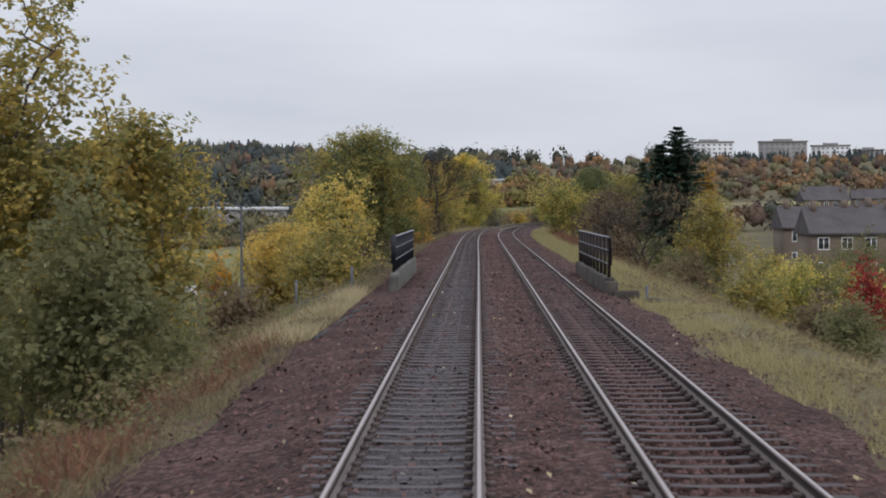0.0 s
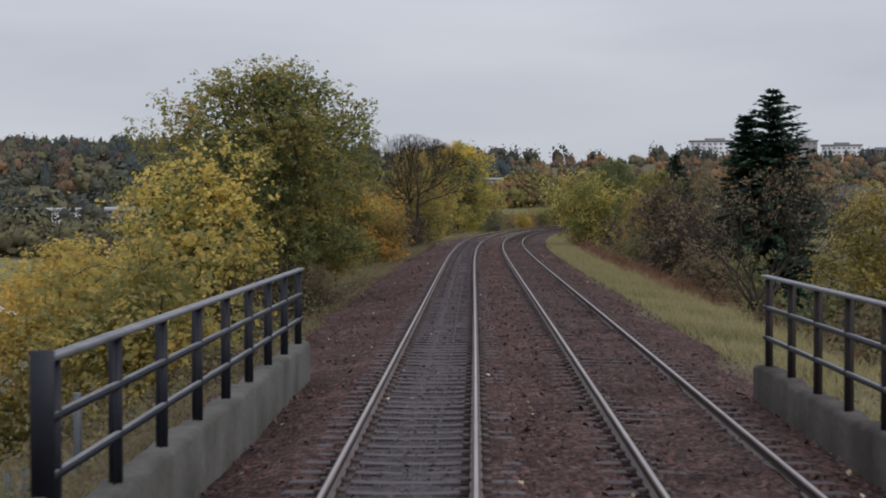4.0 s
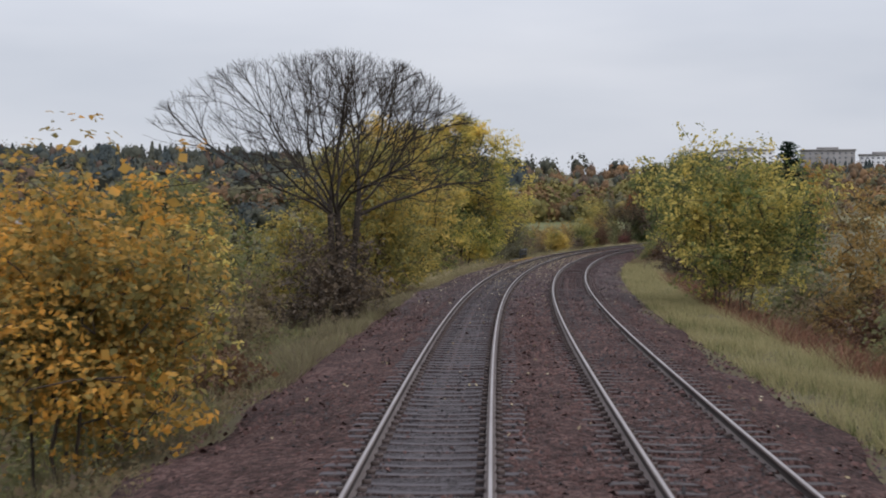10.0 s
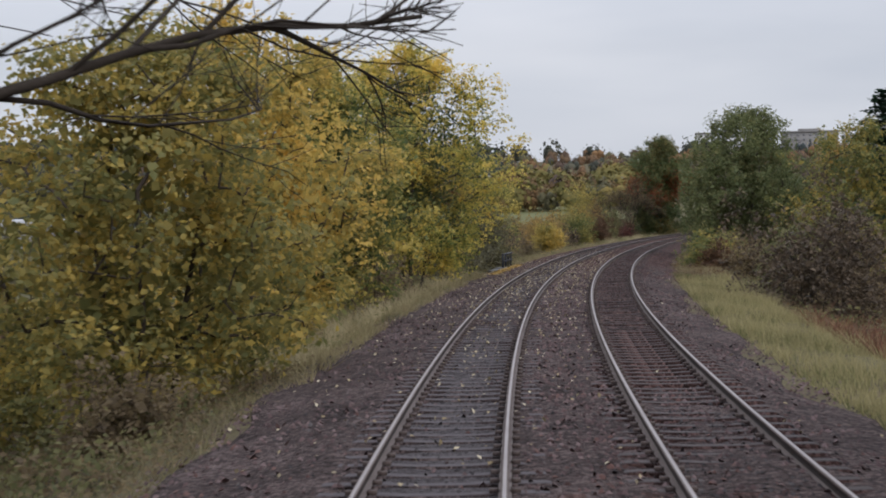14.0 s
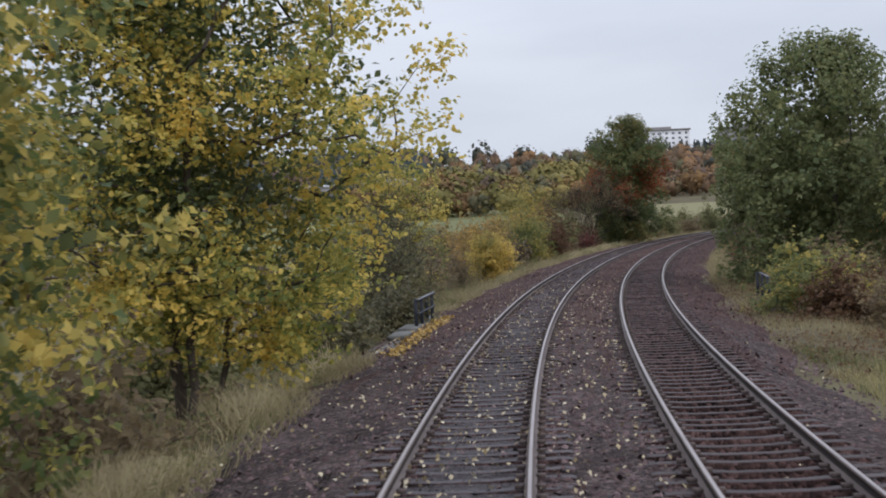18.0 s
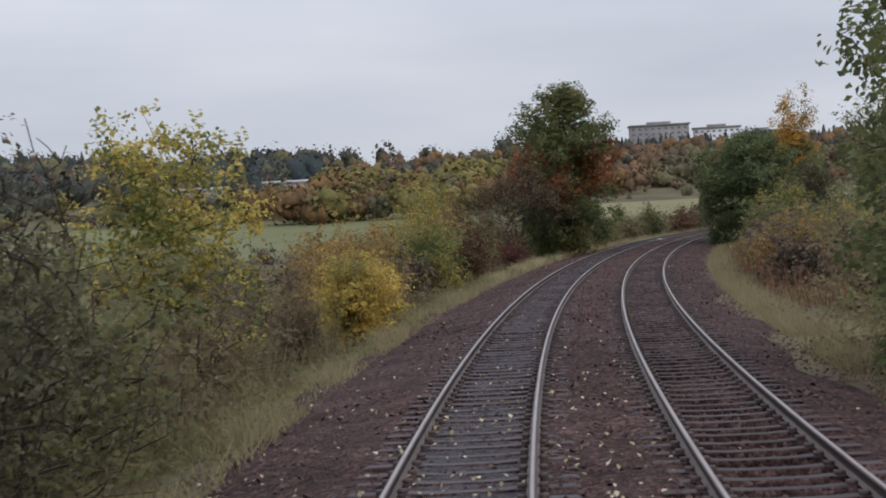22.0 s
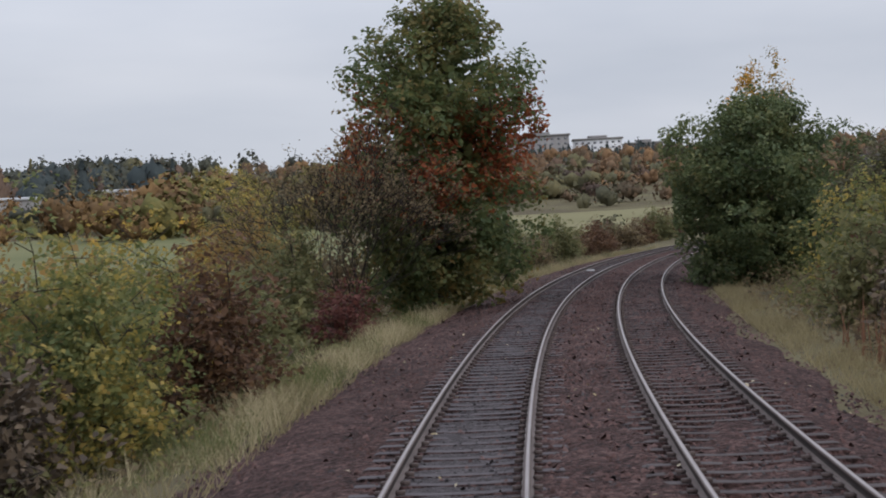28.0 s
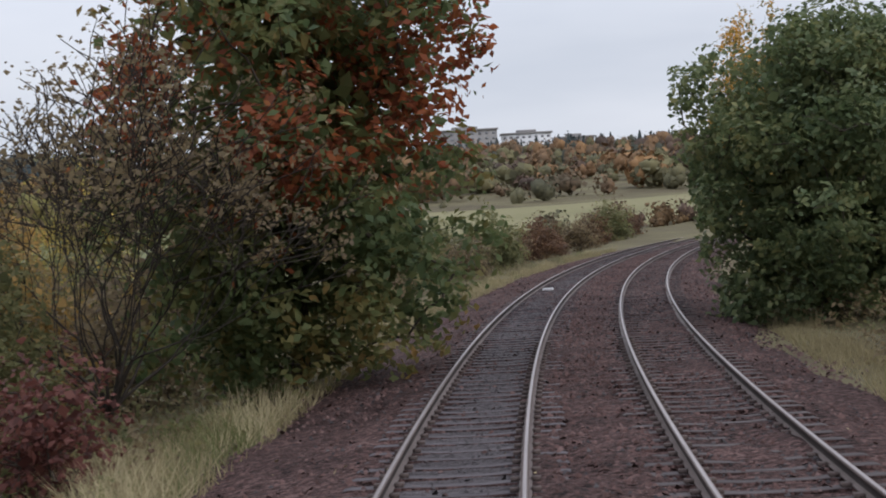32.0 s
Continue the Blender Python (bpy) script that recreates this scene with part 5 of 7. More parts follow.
# ---- boards along the ballast edge, fallen leaves against the culvert, a broken slab ----
def build_edging():
    x, y = along(39, -3.1)
    root = new("ballast_edging")
    root.matrix_world = pose(float(x), float(y), 0, 0, 0, turn(39))
    tagged(root, "dark weathered timber boards holding the ballast edge", "edging")
    rng = random.Random(8)
    inv = root.matrix_world.inverted()
    for i in range(8):
        s = 39.5 + 2.25 * i
        x, y = along(s, float(np.interp(s, [39, 47, 52, 57.5], [-3.15, -3.0, -2.78, -2.45])))
        m = pose(float(x), float(y), -0.5, rng.uniform(-1, 1), rng.uniform(-6, 2), turn(s) - 3 - rng.uniform(0, 1.5))
        child("board", box_mesh("board", (-0.03, 0.03, -1.1, 1.1, -0.2, 0.15 + rng.uniform(-0.02, 0.03)), M_WET_TIMBER, 0.01), root, inv @ m)


build_edging()


def build_leaf_drift():
    rng = np.random.default_rng(42)
    n = 750
    s, lat = rng.uniform(245, 259, n), rng.normal(-2.78, 0.13, n)
    x, y = along(s, lat)
    v, f = leaf_arrays(np.stack([x, y, np.full(n, -0.33) + rng.uniform(0, 0.08, n)], -1), 0.09, rng, up=3.0, slim=0.8)
    tagged(new("leaf_drift", mesh_from("leaf_drift", v, f, M_DRIFT)), "drift of orange fallen leaves against the culvert edge", "leaves", kind="stuff")


build_leaf_drift()
x, y = along(54.0, 6.9)
slab = new("stone_slab", box_mesh("stone_slab", (-0.55, 0.55, -0.3, 0.3, -0.2, 0.08), M_CONCRETE_DARK, 0.04))
slab.matrix_world = pose(float(x), float(y), -0.42, 3, 5, turn(54) + 12)
tagged(slab, "dark broken stone slab in the grass", "slab")
build_blades("straw_verge_grass", "short straw grass at the ballast edge", "grass", M_STRAW, 9000, (12, 76), (5.9, 7.2), 72, 0.3, 0.026, 0.8, 0.9)
build_blades("bank_weeds", "low olive weeds along the ballast edge", "weeds", M_WEED, 9000, (10, 70), (-4.8, -3.3), 73, 0.25, 0.028, 0.9, 1.0)

# ---- trees and bushes along the line ----
def tree_at(name, label, category, s, lat, *args, turn_by=0.0, sink=0.0, clear=-2.5, right_clear=5.4, **kw):
    m = place(s, lat, turn_by=turn_by)
    m.translation.z -= sink
    limit = (-99, clear - lat) if lat < 0 else (right_clear - lat, 99)
    return tree_thing(name, label, category, m, *args, limit=limit, **kw)


# height is measured from the ground at the tree's foot
def top_to(s, lat, top):
    return top - float(ground_height(s, lat))


tree_at("tree", "olive and gold half-bare tree on the embankment", "tree", 44, -12.2, top_to(44, -12.2, 9.4), 2.6, 3.0, 1.2, L_OLIVE_GOLD, 101, leaves=11000, leaf=0.18, ends=260, stems=3, girth=0.12, spread=0.3)
tree_at("bush", "dull olive bush on the embankment", "bush", 39, -8.6, top_to(39, -8.6, 3.3), 2.8, 3.4, 0.3, L_OLIVE, 102, leaves=8000, leaf=0.17, ends=150, stems=5, girth=0.05, shape="heap", bark=M_TWIG)
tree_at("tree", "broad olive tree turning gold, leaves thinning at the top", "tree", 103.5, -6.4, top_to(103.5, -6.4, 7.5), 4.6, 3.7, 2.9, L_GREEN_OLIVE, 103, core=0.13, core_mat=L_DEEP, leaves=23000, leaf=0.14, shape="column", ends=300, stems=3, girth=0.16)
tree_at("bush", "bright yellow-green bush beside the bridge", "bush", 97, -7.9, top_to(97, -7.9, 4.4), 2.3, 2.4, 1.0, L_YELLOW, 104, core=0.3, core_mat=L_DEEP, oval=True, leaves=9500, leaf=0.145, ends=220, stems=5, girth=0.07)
tree_at("bush", "low olive bush below the bridge railing", "bush", 85, -7.0, top_to(85, -7.0, 2.6), 3.2, 4.0, 0.3, L_OLIVE_GOLD, 105, leaves=6500, leaf=0.16, ends=150, stems=5, girth=0.05, shape="heap")
tree_at("tree", "orange-yellow leaning tree beside the track", "tree", 118.5, -5.8, top_to(118.5, -5.8, 5.2), 2.25, 3.0, 1.8, L_GOLD_GREEN, 106, shape="column", leaves=14000, leaf=0.14, ends=210, stems=3, girth=0.09)
tree_at("bush", "glowing orange bush beside the track", "bush", 145, -5.8, top_to(145, -5.8, 3.8), 2.7, 2.9, 0.7, L_ORANGE_OLIVE, 107, leaves=13000, leaf=0.125, ends=220, stems=5, girth=0.06)
bare_dome("tree", "bare spreading tree with fine dark twigs", "tree", place(176, -4.8), top_to(176, -4.8, 8.7), 6.9, 110, shift=-0.5, low=0.55)
tree_at("bush", "dark leafless thicket at the foot of a bare tree", "bush", 174.5, -4.9, top_to(174.5, -4.9, 2.7), 2.2, 2.8, 0.1, L_DARK_BROWN, 109, leaves=4600, leaf=0.13, ends=220, stems=6, girth=0.04, shape="heap", bark=M_TWIG)
tree_at("tree", "dull olive tree below the bank", "tree", 184, -13.5, top_to(184, -13.5, 4.3), 3.4, 3.4, 0.8, L_OLIVE, 164, shape="column", leaves=9000, leaf=0.19, ends=190, stems=4, girth=0.1)
tree_at("tree", "olive and gold tree below the bank", "tree", 170, -16.5, top_to(170, -16.5, 3.9), 3.4, 3.6, 0.6, L_OLIVE_GOLD, 165, shape="column", leaves=8000, leaf=0.2, ends=180, stems=4, girth=0.1)
tree_at("tree", "green and olive tree below the bank", "tree", 197, -15.5, top_to(197, -15.5, 4.6), 3.6, 3.6, 0.8, L_GREEN_OLIVE, 166, shape="column", leaves=8000, leaf=0.2, ends=180, stems=4, girth=0.1)
tree_at("tree", "olive-gold tree on the embankment", "tree", 199, -7.0, top_to(199, -7, 6.7), 4.0, 4.0, 0.9, L_OLIVE_GOLD, 110, shape="column", leaves=12500, leaf=0.18, ends=280, stems=4, girth=0.13)
tree_at("tree", "golden tree with dark inner branches", "tree", 212, -7.2, top_to(212, -7.2, 8.6), 4.4, 4.4, 0.9, L_AMBER, 111, shape="column", leaves=11000, leaf=0.18, ends=260, stems=4, girth=0.13)
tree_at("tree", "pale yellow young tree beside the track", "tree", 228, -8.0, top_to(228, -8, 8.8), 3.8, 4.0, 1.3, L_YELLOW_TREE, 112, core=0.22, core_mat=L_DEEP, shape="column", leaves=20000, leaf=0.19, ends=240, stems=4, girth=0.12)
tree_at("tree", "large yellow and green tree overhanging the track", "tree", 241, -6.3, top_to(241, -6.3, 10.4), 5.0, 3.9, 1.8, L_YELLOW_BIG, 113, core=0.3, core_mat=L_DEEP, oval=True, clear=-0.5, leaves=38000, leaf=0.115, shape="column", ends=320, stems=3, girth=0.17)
tree_at("bush", "low brown shrub under a yellow tree", "bush", 234, -6.6, top_to(234, -6.6, 1.0), 1.8, 2.6, 0.1, L_BROWN, 114, leaves=2400, leaf=0.15, ends=90, stems=5, girth=0.04, shape="heap")
tree_at("bush", "twiggy olive bush by the culvert", "bush", 272, -7.0, top_to(272, -7, 3.0), 2.4, 3.2, 0.3, L_OLIVE, 115, leaves=4200, leaf=0.14, ends=190, stems=6, girth=0.05, bark=M_TWIG)
tree_at("sapling", "slender sapling with few yellow and green leaves", "sapling", 285.5, -8.6, top_to(285.5, -8.6, 6.1), 2.3, 2.3, 0.8, L_YELLOW_TREE, 116, core=0.03, leaves=6500, leaf=0.15, ends=120, stems=4, girth=0.05, spread=0.24, bark=M_TWIG)
tree_at("sapling", "thin sapling with yellowing leaves beside the culvert", "sapling", 262, -7.4, top_to(262, -7.4, 2.6), 1.5, 1.8, 0.5, L_YELLOW_GREEN, 117, core=0.03, leaves=3800, leaf=0.13, ends=90, stems=4, girth=0.04, spread=0.26, bark=M_TWIG)
tree_at("bush", "small bright yellow bush at the grass edge", "bush", 293.8, -5.2, top_to(293.8, -5.2, 1.7), 1.15, 1.5, 0.2, L_AMBER, 118, spread=0.26, leaves=6000, leaf=0.11, ends=150, stems=5, girth=0.03)
tree_at("bush", "dark red-brown bush beside the verge", "bush", 328, -5.7, top_to(328, -5.7, 2.5), 1.4, 2.0, 0.1, L_RUST, 119, leaves=3600, leaf=0.13, ends=110, stems=5, girth=0.04, shape="heap", bark=M_TWIG)
tree_at("maple_tree", "tall dense dark green maple with russet patches", "tree", 355, -3.9, top_to(355, -3.9, 10.9), 4.0, 4.0, 0.5, L_MAPLE, 120, clear=0.2, shape="column", leaves=23000, leaf=0.22, ends=330, stems=1, girth=0.2, stem_height=0.8, lean=(0.1, 0), band=(4.3, 7.2, L_RUSSET))
tree_at("bush", "dull crimson shrub at the foot of a maple", "bush", 345, -5.9, top_to(345, -5.9, 1.2), 1.0, 1.3, 0.1, L_DULL_RED, 121, leaves=1500, leaf=0.12, ends=60, stems=5, girth=0.03, shape="heap")
tree_at("tree", "yellow-green small tree beside the grass verge", "tree", 182, 9.4, top_to(182, 9.4, 5.9), 3.9, 3.8, 1.0, L_YELLOW_TREE, 122, leaves=11000, leaf=0.16, ends=260, stems=7, girth=0.07, spread=0.3, core=0.05)
tree_at("tree", "pale green willow-like tree beside the track", "tree", 274, 10.2, top_to(274, 10.2, 9.1), 5.2, 5.0, 0.3, L_WILLOW, 123, right_clear=6.2, shape="column", leaves=24000, leaf=0.19, ends=280, stems=4, girth=0.13, droop=0.3)
tree_at("tree", "dense green tree clipped upright by passing trains", "tree", 367, 8.3, top_to(367, 8.3, 7.4), 4.5, 4.6, 0.5, L_DEEP, 124, right_clear=4.2, shape="column", leaves=25000, leaf=0.2, ends=300, stems=4, girth=0.14, flat_side=-3.5)
tree_at("tree", "tall orange-brown poplar behind the bushes", "tree", 421, 8.0, top_to(421, 8.0, 13.4), 2.5, 2.5, 1.5, L_ORANGE_OLIVE, 125, leaves=9500, leaf=0.22, ends=170, stems=1, girth=0.1, stem_height=0.85)
tree_at("tree", "half-bare birch with grey-green leaves", "tree", 352, 16.5, top_to(352, 16.5, 9.6), 2.2, 2.2, 2.0, L_OLIVE, 126, leaves=4200, leaf=0.17, ends=160, stems=1, girth=0.1, stem_height=0.8)
tree_at("bush", "brown leafless thicket on the bank", "bush", 226, 11.0, top_to(226, 11.0, 3.5), 3.5, 3.6, 0.2, L_DARK_BROWN, 127, leaves=6500, leaf=0.14, ends=260, stems=7, girth=0.05, shape="heap", bark=M_TWIG)
bare_tree("tree", "bare twiggy tree beyond the bridge", "tree", place(106, 11.2), top_to(106, 11.2, 4.4), 50, 6, 6, 128, 0.07, L_BROWN, 900)
bare_tree("tree", "leafless brown tree on the bank", "tree", place(119, 13.2), top_to(119, 13.2, 4.9), 50, 6, 6, 129, 0.07, L_BROWN, 700)
tree_at("bush", "brown withered bush on the bank", "bush", 140, 12.4, top_to(140, 12.4, 4.3), 2.9, 3.2, 0.5, L_DARK_BROWN, 130, leaves=6000, leaf=0.16, ends=170, stems=5, girth=0.06, bark=M_TWIG)


def build_conifer(label, s, lat, top, r, seed, whorls):
    """A spruce: a straight trunk, whorls of drooping boughs and flat sprays of needles along each bough."""
    h = top_to(s, lat, top)
    rng = np.random.default_rng(seed)
    a_pts, b_pts, ra, rb, at, way = [], [], [], [], [], []
    a_pts.append(np.array((0, 0, -0.3))), b_pts.append(np.array((0, 0, h * 0.97))), ra.append(0.2), rb.append(0.02)
    ph = rng.uniform(0, 6.283, 2)
    for i in range(whorls):
        u = 0.06 + 0.94 * (i + rng.uniform(0, 0.6)) / whorls
        n = 11 if u < 0.85 else 7
        for k in range(n):
            az = 2 * math.pi * k / n + i * 1.1 + rng.uniform(-0.25, 0.25)
            L = r * (1 - u) ** 0.72 * rng.uniform(0.55, 1.12) * (0.88 + 0.16 * math.sin(2 * az + ph[0] + 5 * u)) + 0.12
            out = np.array((math.cos(az), math.sin(az), 0))
            rise = rng.uniform(-0.05, 0.3) + 0.5 * u
            p = np.array((0, 0, h * u * 0.985))
            steps = max(2, int(L / 0.4))
            last = p
            for j in range(1, steps + 1):
                w = j / steps
                q = p + out * L * w + np.array((0, 0, L * (rise * w - 0.62 * w * w + 0.3 * w ** 3)))
                a_pts.append(last), b_pts.append(q), ra.append(0.03 * (1 - w) + 0.012), rb.append(0.03 * (1 - w) + 0.008)
                d = (q - last) / np.linalg.norm(q - last)
                for _ in range(11):
                    side = np.cross(d, (0, 0, 1.0)) * rng.choice((-1, 1)) * rng.uniform(0.2, 0.9)
                    at.append(last + (q - last) * rng.random() + rng.normal(size=3) * 0.05)
                    way.append(d + side + (0, 0, -0.25 * rng.random()))
                last = q
    at, way = np.array(at), np.array(way)
    way /= np.linalg.norm(way, axis=1, keepdims=True)
    flat = np.cross(way, np.array((0, 0, 1.0)) + rng.normal(size=way.shape) * 0.35)
    flat /= np.linalg.norm(flat, axis=1, keepdims=True) + 1e-6
    L = rng.uniform(0.22, 0.42, (len(at), 1))
    v = np.stack([at, at + way * L * 0.5 + flat * 0.1, at + way * L, at + way * L * 0.5 - flat * 0.1], 1).reshape(-1, 3)
    root = new("conifer")
    root.matrix_world = place(s, lat)
    tagged(root, label, "conifer")
    tv, tf = tube_arrays(np.array(a_pts), np.array(b_pts), np.array(ra), np.array(rb), 5)
    child("trunk", mesh_from("trunk", tv, tf, M_BARK, smooth_faces=True), root)
    child("crown", mesh_from("crown", v, np.arange(len(v)).reshape(-1, 4), L_CONIFER), root)


build_conifer("tall dark green conifer rising above the bushes", 143, 18.4, 9.9, 5.4, 140, 60)
build_conifer("dark green conifer joined to a taller one", 143.6, 16.9, 8.5, 4.0, 142, 48)
build_conifer("dark conifer behind a yellow-green tree", 272, 19.2, 10.3, 5.2, 141, 46)

# bushes that recur along the banks: a few built once, then copied
BUSHES, LARGE = [], []
for i, (label, mat, h, r, n, e, bark) in enumerate([
        ("dull olive bush among weeds", L_OLIVE, 3.4, 2.3, 4600, 130, M_BARK),
        ("brown twiggy bush with withered leaves", L_BROWN, 3.0, 2.2, 3000, 190, M_TWIG),
        ("yellow-green bush turning with autumn", L_YELLOW_GREEN, 3.4, 2.2, 4600, 120, M_BARK),
        ("rust-red bush in late autumn leaf", L_RUST, 2.8, 2.1, 4200, 120, M_TWIG),
        ("olive and gold bush thinning at the top", L_OLIVE_GOLD, 3.8, 2.4, 4400, 140, M_BARK),
        ("orange-brown bush in autumn leaf", L_ORANGE_BROWN, 3.5, 2.3, 4600, 130, M_BARK),
        ("dark twiggy thorn bush nearly leafless", L_DARK_BROWN, 2.9, 1.9, 2600, 200, M_TWIG)]):
    b = tree_thing("bush", label, "bush", pose(0, -300 - 8 * i, -20), h, r, r, 0.2, mat, 200 + i, leaves=int(n * 0.6), leaf=0.2, ends=e, stems=5, girth=0.05, shape="heap", bark=bark, group="bushes along the banks")
    BUSHES.append(b)
    LARGE.append(tree_thing("bush", label, "bush", pose(8, -300 - 8 * i, -20), h * 1.45, r * 1.45, r * 1.45, 0.2, mat, 220 + i, leaves=int(n * 1.05), leaf=0.19, ends=int(e * 1.4), stems=6, girth=0.06, shape="heap", bark=bark, group="bushes along the banks"))
# kind, metres along, metres to the right, size
SPOTS = [
    (0, 58, -11, 1.0), (1, 70, -10, 0.9), (1, 50, -13, 1.2), (4, 90, -13, 1.0), (1, 118, -8, 0.8), (1, 124, -10, 1.1), (0, 136, -10, 1.0), (1, 140, -8.5, 0.7),
    (1, 152, -7, 0.7), (1, 160, -8, 0.9), (0, 168, -11, 1.1), (1, 188, -10, 1.2), (1, 193, -5.8, 0.6), (4, 205, -11, 1.4), (4, 222, -11, 1.4),
    (0, 252, -10, 1.0), (1, 262, -9, 1.0), (1, 277, -7, 0.8), (0, 281, -12, 1.0), (1, 296, -7.5, 0.8), (5, 303, -7, 0.9), (5, 310, -8.5, 0.95), (5, 316, -10, 1.05),
    (6, 321, -7.6, 0.9), (3, 326, -11, 0.9), (0, 331, -8, 0.8), (1, 336, -10, 1.05), (5, 343, -13, 1.1), (0, 340, -7.8, 0.85), (0, 348, -8.6, 1.0), (5, 352, -10, 1.1),
    (1, 361, -9, 1.3), (1, 330, -14.5, 1.0), (5, 337, -16, 1.1), (5, 346, -18, 1.05), (1, 308, -5.9, 0.5), (5, 362, -12, 1.0), (1, 368, -15, 1.0), (5, 373, -19, 1.1), (0, 381, -17, 1.0), (0, 360, -17, 1.0), (4, 352, -15, 0.9),
    (1, 412, -8, 0.8), (0, 424, -8.5, 0.9), (3, 436, -7.5, 0.8), (1, 448, -7.5, 0.9), (0, 462, -8, 1.0), (3, 470, -9, 1.1), (2, 150, -6.6, 0.5), (2, 159, -7.4, 0.55), (1, 170, -8, 0.9), (1, 180, -10, 1.0),
    (0, 384, -8, 0.7), (1, 395, -9, 0.8), (0, 405, -10, 0.9), (3, 440, -9, 0.9), (3, 446, -10, 1.0), (1, 430, -9, 0.8), (0, 420, -11, 1.0), (3, 455, -8, 0.8),
    (1, 125, 12, 0.9), (0, 132, 15, 1.0), (1, 150, 13, 1.1), (3, 158, 14, 1.0), (0, 165, 13, 1.0), (3, 172, 13, 1.2), (1, 190, 14, 1.2), (0, 200, 15, 1.1),
    (0, 110, 15, 1.0), (1, 96, 13, 0.8), (4, 85, 15, 0.9), (1, 80, 18, 1.0), (2, 100, 20, 1.2), (0, 70, 17, 0.8), (3, 62, 22, 1.0), (0, 112, 24, 1.3), (4, 120, 27, 1.3), (2, 104, 26, 1.1), (0, 128, 30, 1.4), (1, 95, 28, 1.2), (4, 135, 25, 1.3), (0, 140, 34, 1.4),
    (1, 235, 13, 1.1), (0, 245, 12, 1.0), (3, 254, 8.6, 0.55), (1, 252, 10, 0.7), (3, 280, 12, 1.0), (0, 290, 11.5, 1.0), (1, 300, 11, 1.0),
    (0, 308, 12, 1.1), (1, 316, 11, 1.1), (0, 324, 12, 1.2), (4, 332, 14, 1.3), (1, 338, 11, 1.0), (3, 346, 10.5, 0.9), (0, 344, 14, 1.4), (1, 354, 11, 1.0), (0, 330, 18, 1.6),
    (6, 306, 8.9, 0.8), (5, 314, 9.2, 0.9), (1, 322, 8.9, 0.8), (6, 332, 9.3, 0.9), (0, 340, 9.5, 0.9), (5, 310, 17, 1.5), (0, 375, 11, 1.2), (1, 385, 9, 1.0)]
rng_spots = random.Random(9)
for kind, s, lat, size in SPOTS:
    kinds = BUSHES
    if size > 1.15:
        kinds, size = LARGE, size / 1.45
    m = place(s, lat, turn_by=rng_spots.uniform(0, 360)) @ Matrix.Diagonal((size, size, size * rng_spots.uniform(0.85, 1.1), 1))
    made = copy_thing(kinds[kind], m)
    made.matrix_basis = m
for b in BUSHES + LARGE:
    for o in list(b.children):
        bpy.data.objects.remove(o)
    bpy.data.objects.remove(b)


# ---- far woods on the ridge and scrub in the middle distance ----
def crown_shell(rng, h, r, fill):
    """A closed uneven crown of three to five lobes, each a small rough lump."""
    out = []
    for k in range(int(rng.integers(3, 6))):
        rings, around = 4, 6
        th, az = np.linspace(0.25, math.pi - 0.25, rings), np.arange(around) * 2 * math.pi / around
        T, A = np.meshgrid(th, az, indexing="ij")
        q = 1 + rng.normal(size=T.shape) * 0.16
        v = np.stack([q * np.sin(T) * np.cos(A), q * np.sin(T) * np.sin(A), q * np.cos(T)], -1).reshape(-1, 3)
        a = rng.uniform(0, 6.283)
        at = np.array((math.cos(a) * r * 0.38, math.sin(a) * r * 0.38, h * rng.uniform(0.32, 0.68)))
        if k == 0:
            at = np.array((0, 0, h * 0.38))
        i, j = np.meshgrid(np.arange(rings - 1), np.arange(around), indexing="ij")
        a, b = i * around + j, i * around + (j + 1) % around
        out.append((v * (r * fill, r * fill, h * fill * 0.6) + at, np.stack([a, a + around, b + around, b], -1).reshape(-1, 4)))
    return join_arrays(out)


